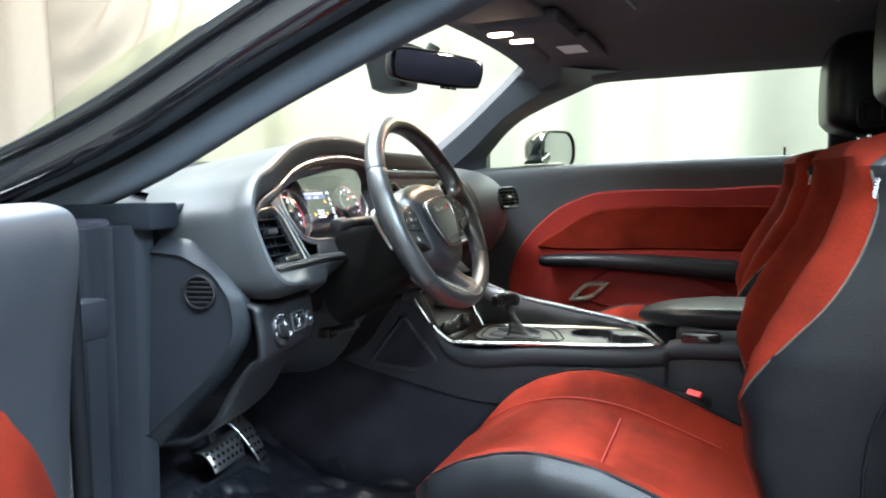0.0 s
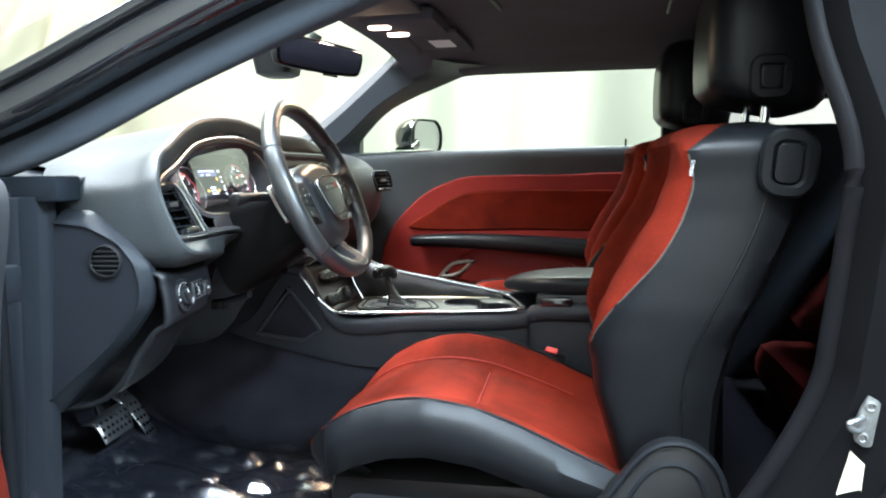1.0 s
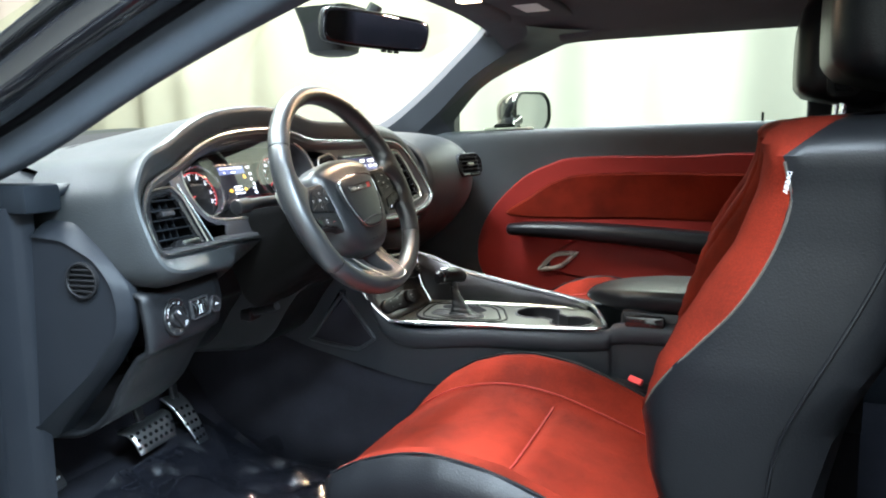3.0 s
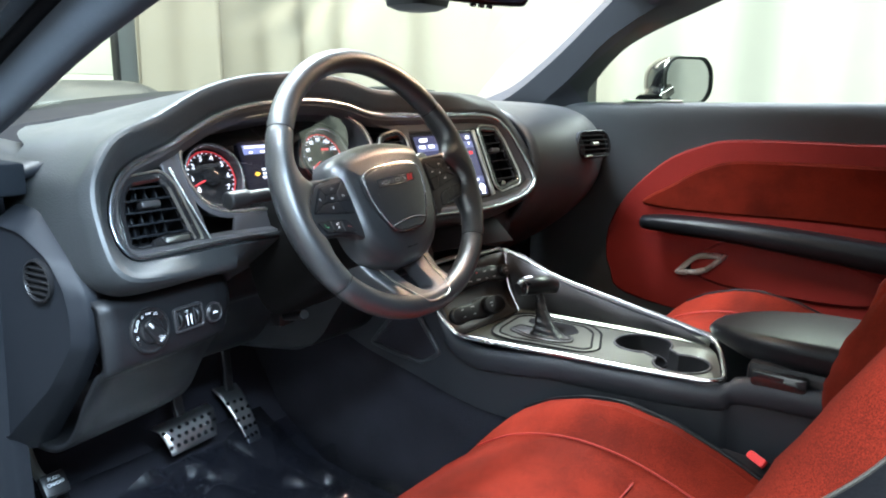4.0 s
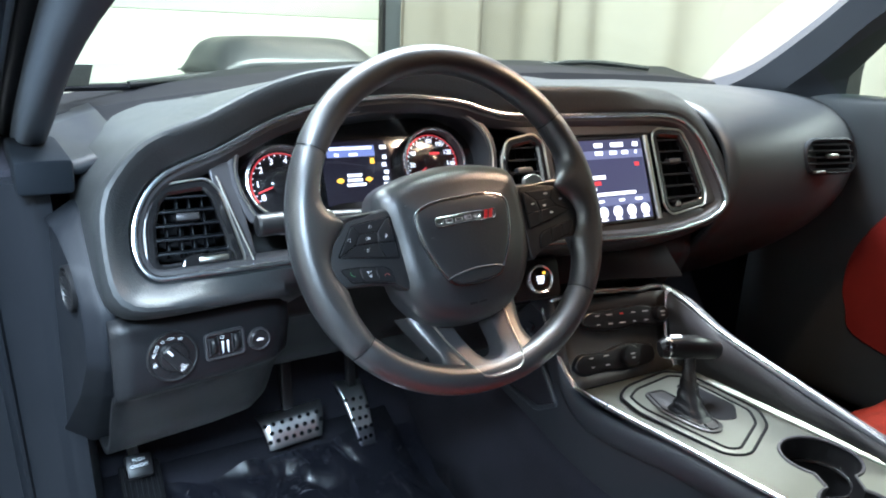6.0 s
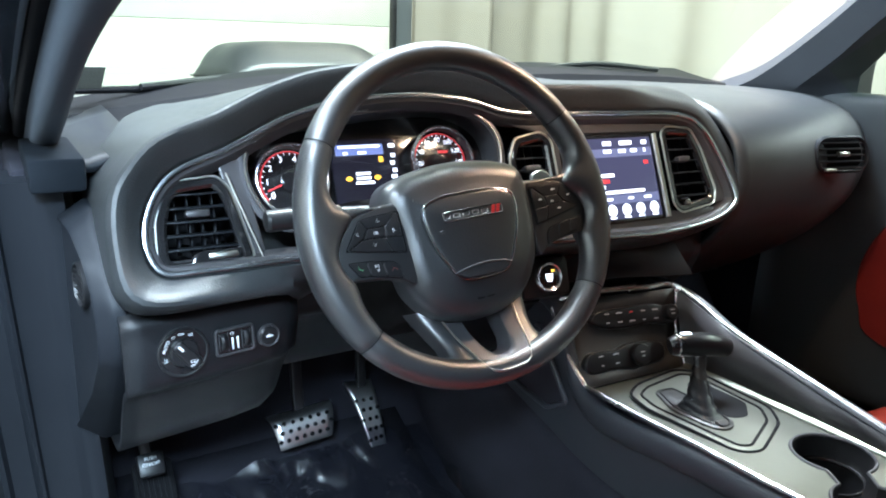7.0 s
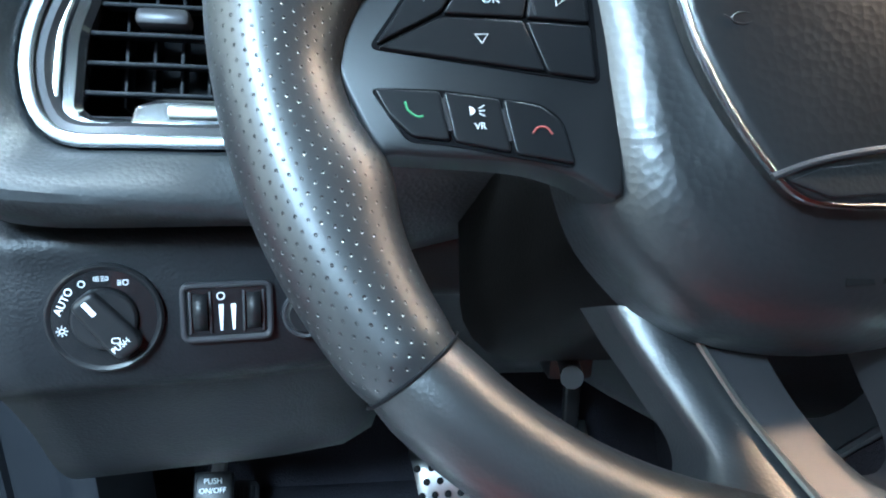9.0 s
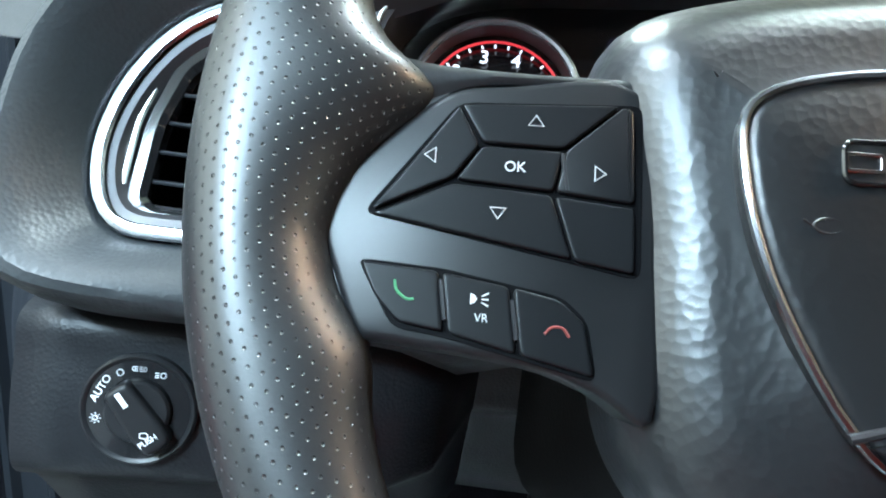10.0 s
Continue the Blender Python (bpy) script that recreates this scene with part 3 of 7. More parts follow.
def sticker():
    s = slab("inspection_sticker", rounded(0.044, 0.080, 0.004), 0.001, material("sticker_paper", (0.34, 0.36, 0.30), 0.6, mottle=0.25), facing((-0.640, -0.285, 1.004), (0.47, 0.0, -0.88)), None, bevel=0.0003)
    tagged(s, "pale paper sticker inside the windscreen corner", "sticker")


sticker()


def striker():
    s = thing("door_striker", "bright steel door striker on the lock pillar", "door striker")
    m = facing((0.818, -0.457, 0.644), (-0.08, -1, 0))
    zinc_m = material("zinc", (0.22, 0.22, 0.22), 0.40, metal=0.8, mottle=0.3, size=200)
    slab("striker_plate", round_poly([(0, 0.031), (0.0135, 0.023), (0.009, -0.009), (0.006, -0.031), (-0.003, -0.032), (-0.013, -0.025), (-0.014, -0.006), (-0.008, 0.015)], 0.003), 0.004, zinc_m, m, s, "zinc plate", bevel=0.001)
    tube("striker_loop", [m @ V(-0.004, 0.004, 0.003), m @ V(-0.012, 0.006, 0.018), m @ V(-0.024, 0.004, 0.026), m @ V(-0.024, -0.002, 0.026), m @ V(-0.014, -0.008, 0.018), m @ V(-0.004, -0.009, 0.003)], 0.0035, zinc_m, s, "bent steel loop", n=10)
    for x, y in ((0.002, 0.018), (-0.005, -0.020)):
        revolve("bolt", [(0.007, 0.004), (0.007, 0.0062), (0.0045, 0.0072), (0.0030, 0.0050)], zinc_m, m @ Matrix.Translation((x, y, 0)), s, "round bolt head", n=14)
    lb = slab("tyre_label", [(-0.006, 0.029), (0.010, 0.013), (0.006, -0.045), (-0.020, -0.03)], 0.001, material("pale_label", (0.62, 0.57, 0.42), 0.5), facing((0.808, -0.4565, 0.577), (-0.08, -1, 0)), None, bevel=0.0003)
    tagged(lb, "pale yellow printed label on the lock pillar", "label")


# helper shared with the wheel's buttons
def round_poly(o, r=0.0016, n=3):
    out = []
    k = len(o)
    for i in range(k):
        p, a, b = Vector(o[i]), Vector(o[i - 1]), Vector(o[(i + 1) % k])
        da, db = (a - p).normalized(), (b - p).normalized()
        s, e = p + da * r, p + db * r
        for j in range(n + 1):
            t = j / n
            q = s * (1 - t) ** 2 + p * 2 * t * (1 - t) + e * t * t
            out.append((q.x, q.y))
    return out


striker()

# ---- dashboard ----
def face_x(y, z):
    return -0.168 + 0.04 * y - 0.42 * (z - 0.9)


FN = Vector((1, -0.04, 0.42)).normalized()
BEZEL = [(-0.302, 0.865), (-0.292, 0.905), (-0.262, 0.937), (-0.20, 0.960), (-0.13, 0.990), (-0.06, 1.007), (0.04, 1.014), (0.12, 1.007), (0.18, 0.991), (0.25, 0.987), (0.40, 0.985),
         (0.50, 0.981), (0.545, 0.962), (0.575, 0.915), (0.594, 0.862), (0.585, 0.837), (0.53, 0.818), (0.42, 0.809), (0.25, 0.815), (0.05, 0.825), (-0.12, 0.832), (-0.24, 0.831), (-0.287, 0.834)]


def on_face(y, z, back=0.0):
    """Pose on the bezel's plane: local x towards the car's right, local y up the plane, local z out of it."""
    return facing(V(face_x(y, z), y, z) + FN * back, FN)


def flat(pts, back=0.0):
    """Outline points (y, z) on the bezel's plane, as local (x, y) of the pose on_face(0, 0.9)."""
    inv = on_face(0, 0.9, back).inverted()
    return [(q.x, q.y) for q in (inv @ (V(face_x(y, z), y, z) + FN * back) for y, z in pts)]


def dashboard():
    dash = thing("dashboard", "grey vinyl dashboard with a chrome-edged instrument bezel", "dashboard")
    o = [(p.x, p.y) for p in spline([(y, z, 0) for y, z in BEZEL], 5, True)][::-1]

    def clamp(v):
        return max(0.0, min(1.0, v))

    def ring(out, back, out2=None, back2=None):
        """A line round the bezel, moved outwards and off its plane; out2, back2: where the pad stands proud as a hood, over and beside the instruments."""
        if out <= 0:
            return [V(face_x(y, z), y, z) + FN * back for y, z in shrink(o, -out)]
        r = []
        for (y, z), (u, v) in zip(o, shrink(o, -1.0)):
            k = 1 - 0.66 * clamp((0.88 - z) / 0.04) * clamp((y + 0.15) / 0.12)
            left = clamp((-0.20 - y) / 0.08)
            top = 1 - clamp((0.89 - z) / 0.04)
            amp = 0.5 * top + 0.12 * (1 - top)
            amp += (1 - amp) * left
            hood = max(left, top, clamp((-0.11 - y) / 0.05)) * clamp((0.50 - y) / 0.14)
            hood = hood * hood * (3 - 2 * hood)
            e = out * (1 - hood) + (out if out2 is None else out2) * hood
            q = back if back2 is None else back2 * (amp if back2 > 0 else 1.0)
            y2, z2 = y + (u - y) * e * k, z + (v - z) * e * k
            square = clamp((0.915 - z) / 0.04) * clamp((-0.10 - y) / 0.06)
            if square:
                dy, dz = min(0.0, y + 0.235) / 0.103, (z - 0.885) / 0.088
                f = max(1e-6, dy ** 6 + dz ** 6) ** (-1 / 6)
                ty, tz = (y if dy == 0 else -0.235 + dy * 0.103 * f), 0.885 + dz * 0.088 * f
                g = e / 0.0365
                y2, z2 = y2 + (y + (ty - y) * g - y2) * square, z2 + (z + (tz - z) * g - z2) * square
            sink = 0.13 * max(0.0, min(0.12, y2 + 0.277)) * out / 0.05 * clamp((0.88 - z) / 0.04)
            tuck = 0.065 * (out / 0.05) * clamp((0.86 - z) / 0.03) * clamp((y + 0.150) / 0.04) * clamp((0.14 - y) / 0.06)
            r.append(V(face_x(y2, z2) - sink, y2, z2) + FN * (back * (1 - hood) + q * hood - tuck))
        return r
    outer = ring(0.05, -0.035, 0.0365, -0.015)
    far = []
    for p in outer:
        up = clamp((p.z - 0.955) / 0.05)
        dn = clamp((0.87 - p.z) / 0.06)
        edge = lut([(-0.42, 0.935), (-0.32, 0.950), (-0.21, 0.966), (-0.08, 0.982), (0.08, 0.995), (0.35, 1.008), (0.64, 1.013)], p.y)[0] - 0.006
        far.append(V(p.x + (-0.625 - p.x) * up - 0.16 * (1 - up) * (1 - dn) - 0.05 * dn, p.y, p.z + (edge - p.z) * up))
    mid = [a.lerp(b, 0.4) + V(0, 0, 0.001 * clamp((a.z - 0.955) / 0.05)) for a, b in zip(outer, far)]
    surface("pad", [ring(-0.002, -0.02), ring(0.001, -0.003), ring(0.004, 0.0015, 0.004, 0.003), ring(0.010, 0.002, 0.009, 0.009), ring(0.018, 0.0, 0.016, 0.019), ring(0.026, -0.003, 0.0225, 0.0275),
                    ring(0.031, -0.007, 0.0265, 0.0300), ring(0.036, -0.011, 0.0305, 0.0285), ring(0.041, -0.016, 0.0340, 0.020), ring(0.045, -0.023, 0.0358, 0.003), outer, mid, far], dash_m, dash, "grey grained vinyl pad", close_u=True)
    # narrow demister slot on the pad's top
    sl = [(a.lerp(b, 0.56) + V(0, 0, 0.0012), a.lerp(b, 0.61) + V(0, 0, 0.0012)) for a, b in zip(outer, far) if -0.16 < a.y < 0.06 and a.z > 0.97]
    surface("demister_slot", [list(q) for q in sl], rubber_m, dash, "dark slot", thick=0.002)
    # level shelf between the pad and the foot of the screen pillar
    surface("pad_shelf", [[V(x, y, 0.931 + 0.012 * clamp((-0.40 - x) / 0.2) + 0.02 * clamp((y + 0.33) / 0.06)) for y in (-0.375, -0.35, -0.33, -0.30, -0.27)] for x in (-0.64, -0.56, -0.48, -0.40, -0.34, -0.295)], cap_m, dash, thick=0.01)
    path = [V(face_x(y, z), y, z) + FN * -0.001 for y, z in shrink(o, 0.003)]
    sweep("chrome_line", path, [(x * 1.0, y * 0.7) for x, y in circle(0.0034, 8)], dimmed_chrome_m, dash, "bright chrome line", closed=True, up=FN)
    surface("bezel", [ring(-0.006, -0.003), ring(-0.010, -0.004), ring(-0.014, -0.010), ring(-0.018, -0.018)], satin_m, dash, "satin dark bezel", close_u=True)
    # the bezel's face, left open at the vents, instruments and screen
    back = -0.017
    m = on_face(0, 0.9, back)

    def plate(name, pts, mat, depth=0.004, label="", lift=0.0, bevel=0.002, r=0.01):
        return slab(name, round_poly(flat(pts), r, 4), depth, mat, m @ Matrix.Translation((0, 0, lift)), dash, label, bevel=bevel)
    plate("bezel_face", [(-0.20, 0.83), (-0.17, 0.83), (-0.185, 0.945), (-0.212, 0.955)], satin_m, r=0.004)
    plate("bezel_face", [(-0.14, 0.84), (0.17, 0.835), (0.135, 0.872), (-0.125, 0.872)], satin_m, r=0.004)
    plate("bezel_face", [(0.163, 0.98), (0.25, 0.985), (0.52, 0.975), (0.54, 0.957), (0.25, 0.958)], satin_m, r=0.004)
    plate("bezel_face", [(0.16, 0.83), (0.42, 0.812), (0.57, 0.832), (0.545, 0.842), (0.20, 0.842)], satin_m, r=0.004)
    plate("bezel_face", [(0.252, 0.835), (0.268, 0.835), (0.268, 0.965), (0.252, 0.965)], satin_m, r=0.004)
    plate("bezel_face", [(0.545, 0.845), (0.585, 0.85), (0.562, 0.93), (0.535, 0.965)], satin_m, r=0.004)
    # backing behind everything
    surface("bezel_back", [ring(-0.008, -0.02), ring(-0.004, -0.09)], plastic_m, dash, close_u=True)
    slab("bezel_floor", flat([(y, z) for y, z in shrink(o, 0.010)][::3]), 0.004, plastic_m, on_face(0, 0.9, -0.094), dash, bevel=0.001)
    return dash


dash = dashboard()


def vent(pts, slats, bars, thumb, label):
    """An air outlet: frame, slanted slats, upright vanes, a tab and a thumb wheel; pts: (y, z) outline on the bezel."""
    v = thing("air_vent", label, "air vent", group="air vents")
    out = round_poly(flat(pts), 0.008, 4)
    m = on_face(0, 0.9, -0.018)
    ring_slab("vent_frame", out, 0.011, 0.010, piano_m, m, v, "gloss black frame", bevel=0.003)
    sweep("vent_line", [m @ V(x, y, 0.0095) for x, y in shrink(out, -0.001)], circle(0.0016, 6), brush_m, v, "thin metal line", closed=True, up=FN)
    surface("duct", [[m @ V(x, y, 0) for x, y in shrink(out, 0.006)], [m @ V(x, y, -0.05) for x, y in shrink(out, 0.010)]], rubber_m, v, close_u=True)
    slab("duct_end", shrink(out, 0.009), 0.002, rubber_m, m @ Matrix.Translation((0, 0, -0.052)), v, bevel=0.0005)
    ys = [p[1] for p in out]
    y0, y1 = min(ys) + 0.025, max(ys) - 0.016

    def span(y):
        xs = []
        n = len(out)
        ins = shrink(out, 0.010)
        for i in range(n):
            a, b = ins[i - 1], ins[i]
            if (a[1] - y) * (b[1] - y) < 0:
                xs.append(a[0] + (b[0] - a[0]) * (y - a[1]) / (b[1] - a[1]))
        return (min(xs), max(xs)) if len(xs) > 1 else None
    for i in range(slats):
        y = y0 + (y1 - y0) * i / (slats - 1)
        s = span(y)
        if s:
            box("slat", (s[0], -0.0011, -0.012), (s[1], 0.0011, 0.006), cap_m, v, bevel=0.0008, m=m @ Matrix.Translation((0, y, 0.0)) @ Matrix.Rotation(radians(14), 4, "X"))
    for i in range(bars):
        ym = (y0 + y1) / 2
        s = span(ym)
        x = s[0] + (s[1] - s[0]) * (i + 1) / (bars + 1)
        box("vane", (x - 0.0009, y0 - 0.004, -0.022), (x + 0.0009, y1 + 0.004, -0.009), cap_m, v, bevel=0.0005, m=m)
    ym = y0 + (y1 - y0) * 0.62
    s = span(ym)
    xc = (s[0] + s[1]) / 2
    box("tab", (xc - 0.013, ym - 0.0045, -0.004), (xc + 0.013, ym + 0.0045, 0.010), satin_m, v, "satin tab", bevel=0.003, m=m)
    yb = min(ys) + 0.010
    s = span(yb + 0.002)
    if thumb:
        w = s[1] - s[0]
        slab("thumb_panel", round_poly([(s[0] + 0.30 * w, yb + 0.007), (s[0] + 0.45 * w, yb + 0.011), (s[1] - 0.001, yb + 0.011), (s[1] - 0.002, yb - 0.004), (s[0] + 0.02, yb - 0.004)], 0.003), 0.010, piano_m, m, v, "gloss black thumb panel", bevel=0.002)
        box("thumb_wheel", (s[0] + 0.5 * w, yb + 0.0005, 0.006), (s[0] + 0.92 * w, yb + 0.0075, 0.0125), brush_m, v, "bright thumb wheel", bevel=0.002, m=m)
    return v


vent([(-0.288, 0.845), (-0.286, 0.885), (-0.276, 0.914), (-0.262, 0.926), (-0.216, 0.930), (-0.203, 0.915), (-0.187, 0.843), (-0.195, 0.836), (-0.276, 0.836)], 5, 4, True, "slatted air vent beside the instruments")
vent([(0.178, 0.855), (0.176, 0.93), (0.19, 0.955), (0.235, 0.962), (0.25, 0.95), (0.25, 0.85), (0.24, 0.843), (0.19, 0.845)], 6, 3, False, "dark slatted air vent beside the screen")
vent([(0.462, 0.85), (0.462, 0.955), (0.475, 0.962), (0.525, 0.958), (0.540, 0.93), (0.556, 0.865), (0.548, 0.847), (0.475, 0.838)], 6, 3, True, "dark slatted air vent next to the touch screen")


def bezel_strip():
    # bright line down the inner side of the driver's vent
    a, b = V(face_x(-0.205, 0.932), -0.205, 0.932), V(face_x(-0.176, 0.836), -0.176, 0.836)
    tube("vent_strip", [a + FN * -0.006, a.lerp(b, 0.5) + FN * -0.006, b + FN * -0.006], 0.0018, dimmed_chrome_m, dash, "bright chrome strip", n=8)


bezel_strip()


def text_bars(root, m, rows, mat, name="screen_text", h=0.004):
    """Unreadable writing as plain bars: rows of (y, [(x0, x1), ...])."""
    for y, spans in rows:
        for x0, x1 in spans:
            box(name, (x0, y - h / 2, 0), (x1, y + h / 2, 0.0003), mat, root, "row of letters as a plain bar", bevel=0, m=m)


def cluster():
    c = thing("instrument_cluster", "lit instrument cluster with two red-ringed dials", "instrument cluster")
    o = spline([(-0.172, 0.905, 0), (-0.178, 0.942, 0), (-0.162, 0.966, 0), (-0.125, 0.981, 0), (-0.06, 0.989, 0), (0.02, 0.997, 0), (0.10, 0.997, 0), (0.145, 0.978, 0), (0.161, 0.950, 0), (0.156, 0.915, 0), (0.135, 0.880, 0), (0.05, 0.872, 0), (-0.06, 0.872, 0), (-0.145, 0.878, 0)], 4, True)
    fl = flat([(p.x, p.y) for p in o])
    m = on_face(0, 0.9, -0.02)
    surface("cluster_hood", [[m @ V(x, y, z) for x, y in shrink(fl, d)] for z, d in ((0.006, -0.012), (0.008, -0.006), (0.006, 0.0), (-0.01, 0.001), (-0.02, 0.001), (-0.036, 0.001))], satin_m, c, "dark satin hood", close_u=True)
    sweep("hood_line", [m @ V(x, y, 0.008) for x, y in shrink(fl, -0.004)], circle(0.0012, 6), brush_m, c, closed=True, up=FN)
    slab("dial_plate", shrink(fl, 0.0005), 0.002, piano_m, on_face(0, 0.9, -0.056), c, "gloss black dial plate", bevel=0.0005)
    lm = facing(on_face(0, 0.93, -0.026).translation, (1, 0.045, 0.13)) @ Matrix.Translation((0, -0.033, 0))
    g = surface("lens", [[lm @ V(x, y, 0.0) for x, y in shrink(fl, 0.004)], [lm @ V(x * 0.6, y * 0.6 + 0.012, 0.002) for x, y in fl], [lm @ V(x * 0.05, y * 0.05 + 0.028, 0.003) for x, y in fl]], lens_m, c, "clear curved lens", close_u=True)
    g.visible_shadow = False
    dm = on_face(0, 0.9, -0.052)
    inv = dm.inverted()
    for (cy, cz, r, kph) in ((-0.119, 0.927, 0.044, 0), (0.092, 0.940, 0.045, 1)):
        q = inv @ (V(face_x(cy, cz), cy, cz) + FN * -0.052)
        mm = dm @ Matrix.Translation((q.x, q.y, 0))
        ring = circle(r, 48)
        sweep("dial_ring", [mm @ V(x, y, 0.012) for x, y in ring], circle(0.0022, 8), chrome_m, c, "bright dial ring", closed=True, up=FN)
        surface("dial_wall", [[mm @ V(x, y, 0.012) for x, y in ring], [mm @ V(x * 0.93, y * 0.93, 0.001) for x, y in ring]], satin_m, c, close_u=True)
        arc = [V((r - 0.007) * math.cos(radians(a)), (r - 0.007) * math.sin(radians(a)), 0.0015) for a in range(-40, 221, 8)]
        sweep("dial_arc", [mm @ p for p in arc], circle(0.0008, 6), glow_red_m, c, "lit red arc", up=FN)
        n = 8 if not kph else 9
        for i in range(n):
            a = radians(215 - 250 * i / (n - 1))
            p = mm @ Matrix.Translation(((r - 0.0155) * math.cos(a), (r - 0.0155) * math.sin(a), 0.001))
            lettering("dial_number", str(i + 0 if not kph else 20 * i), 0.0105 if not kph else 0.0085, glow_white_m, p, c)
            for k in range(3):
                b = a - radians(250 / (n - 1) / 3 * k)
                if i < n - 1 or k == 0:
                    box("dial_tick", (r - 0.0105, -0.0004, 0.001), (r - 0.0085, 0.0004, 0.0014), glow_white_m, c, bevel=0, m=mm @ Matrix.Rotation(b, 4, "Z"))
        a = radians(200 if not kph else 212)
        box("needle", (0.012, -0.0009, 0.003), (r - 0.012, 0.0009, 0.0045), glow_red_m, c, "lit red needle", bevel=0.0003, m=mm @ Matrix.Rotation(a, 4, "Z"))
        revolve("needle_hub", [(0.013, 0.001), (0.013, 0.005), (0.008, 0.007)], piano_m, mm, c, n=24)
        if kph:
            box("dial_bar", (-0.004, 0.010, 0.006), (0.010, 0.013, 0.0075), glow_red_m, c, "small red bar", bevel=0, m=mm)
    # display between the dials
    dq = inv @ (V(face_x(-0.017, 0.932), -0.017, 0.932) + FN * -0.052)
    sm = dm @ Matrix.Translation((dq.x, dq.y, 0.001))
    slab("display", rounded(0.092, 0.085, 0.006), 0.002, dark_screen_m, sm, c, "lit colour display", bevel=0.0005)
    tm = sm @ Matrix.Translation((0, 0, 0.0023))
    box("display_band", (-0.040, 0.022, 0), (0.026, 0.036, 0.0002), material("lit_blue_band", (0.05, 0.07, 0.2), 0.4, emit=(0.22, 0.30, 0.65), power=0.8), c, "blue band", bevel=0, m=tm)
    text_bars(c, tm, [(0.033, [(-0.036, 0.022)]), (0.025, [(-0.030, -0.024), (-0.01, 0.002)]), (-0.002, [(-0.016, 0.004)]), (-0.008, [(-0.016, 0.004)]), (-0.014, [(-0.018, 0.008)]), (-0.038, [(-0.010, 0.008)])], glow_white_m, h=0.0035)
    text_bars(c, tm, [(0.033, [(0.034, 0.043)]), (0.020, [(0.036, 0.042)]), (0.010, [(0.034, 0.040)]), (0.0, [(0.036, 0.042)]), (-0.008, [(0.033, 0.041)]), (-0.016, [(0.033, 0.041)])], glow_white_m, h=0.005)
    for x in (-0.026, 0.013):
        slab("warning_mark", round_poly([(x - 0.006, -0.008), (x, -0.004), (x + 0.006, -0.008), (x, -0.012)], 0.002), 0.0004, glow_amber_m, tm, c, "lit amber mark", bevel=0.0001)
    box("warning_lamp", (0.018, 0.012, 0), (0.024, 0.019, 0.0003), glow_amber_m, c, "lit amber lamp", bevel=0, m=tm)
    return c


cluster()


def touch_screen():
    s = thing("touch_screen", "lit touch screen with rows of white icons", "touch screen")
    y0, y1, z0, z1 = 0.272, 0.438, 0.838, 0.950
    m = on_face((y0 + y1) / 2, (z0 + z1) / 2, -0.014)
    w, h = y1 - y0, (z1 - z0) * 1.085
    slab("screen_housing", rounded(w + 0.016, h + 0.012, 0.005), 0.006, piano_m, m @ Matrix.Translation((0, 0, -0.004)), s, "gloss black housing", bevel=0.001)
    slab("screen", rounded(w, h, 0.003), 0.001, screen_m, m @ Matrix.Translation((0, 0, 0.002)), s, "lit dark blue screen", bevel=0.0003)
    tm = m @ Matrix.Translation((0, 0, 0.0034))
    text_bars(s, tm, [(h / 2 - 0.008, [(-0.07, -0.05), (-0.012, 0.004), (0.02, 0.044), (0.064, 0.074)])], glow_white_m, h=0.006)
    text_bars(s, tm, [(h / 2 - 0.020, [(-0.075, -0.06), (-0.05, -0.035), (-0.012, 0.002), (0.016, 0.03), (0.04, 0.052), (0.066, 0.07)])], glow_white_m, h=0.005)
    box("tab_band", (-w / 2 + 0.002, h / 2 - 0.0285, -0.0003), (w / 2 - 0.002, h / 2 - 0.016, 0), material("lit_tab_band", (0.05, 0.06, 0.12), 0.4, emit=(0.22, 0.25, 0.45), power=0.5), s, bevel=0, m=tm)
    text_bars(s, tm, [(0.005, [(-0.03, 0.0)]), (-0.012, [(-0.03, -0.02)])], glow_white_m, h=0.005)
    text_bars(s, tm, [(-0.0035, [(-0.03, -0.010)]), (0.022, [(0.062, 0.071)])], glow_red_m, h=0.006)
    text_bars(s, tm, [(-0.0205, [(-0.028, 0.055)])], glow_white_m, h=0.0045)
    box("tab_band", (-w / 2 + 0.002, -h / 2 + 0.023, -0.0003), (w / 2 - 0.002, -h / 2 + 0.036, 0), MATS["lit_tab_band"], s, bevel=0, m=tm)
    text_bars(s, tm, [(-h / 2 + 0.030, [(-0.07, -0.05), (-0.03, -0.01), (0.02, 0.03), (0.052, 0.066)])], glow_white_m, h=0.0035)
    for i in range(6):
        x = -0.069 + 0.0275 * i
        revolve("icon", [(0.0085, 0.0), (0.0085, 0.0003)], glow_white_m, tm @ Matrix.Translation((x, -h / 2 + 0.0135, 0)), s, "round white icon", n=20)
    text_bars(s, tm, [(-h / 2 + 0.0025, [(-0.075 + 0.0275 * i, -0.063 + 0.0275 * i) for i in range(6)])], glow_white_m, h=0.0025)
    a, b = on_face(0.4435, 0.953, -0.007).translation, on_face(0.4445, 0.834, -0.007).translation
    tube("side_strip", [a, a.lerp(b, 0.5), b], 0.0042, brush_m, s, "bright satin strip", n=10)
    return s


touch_screen()


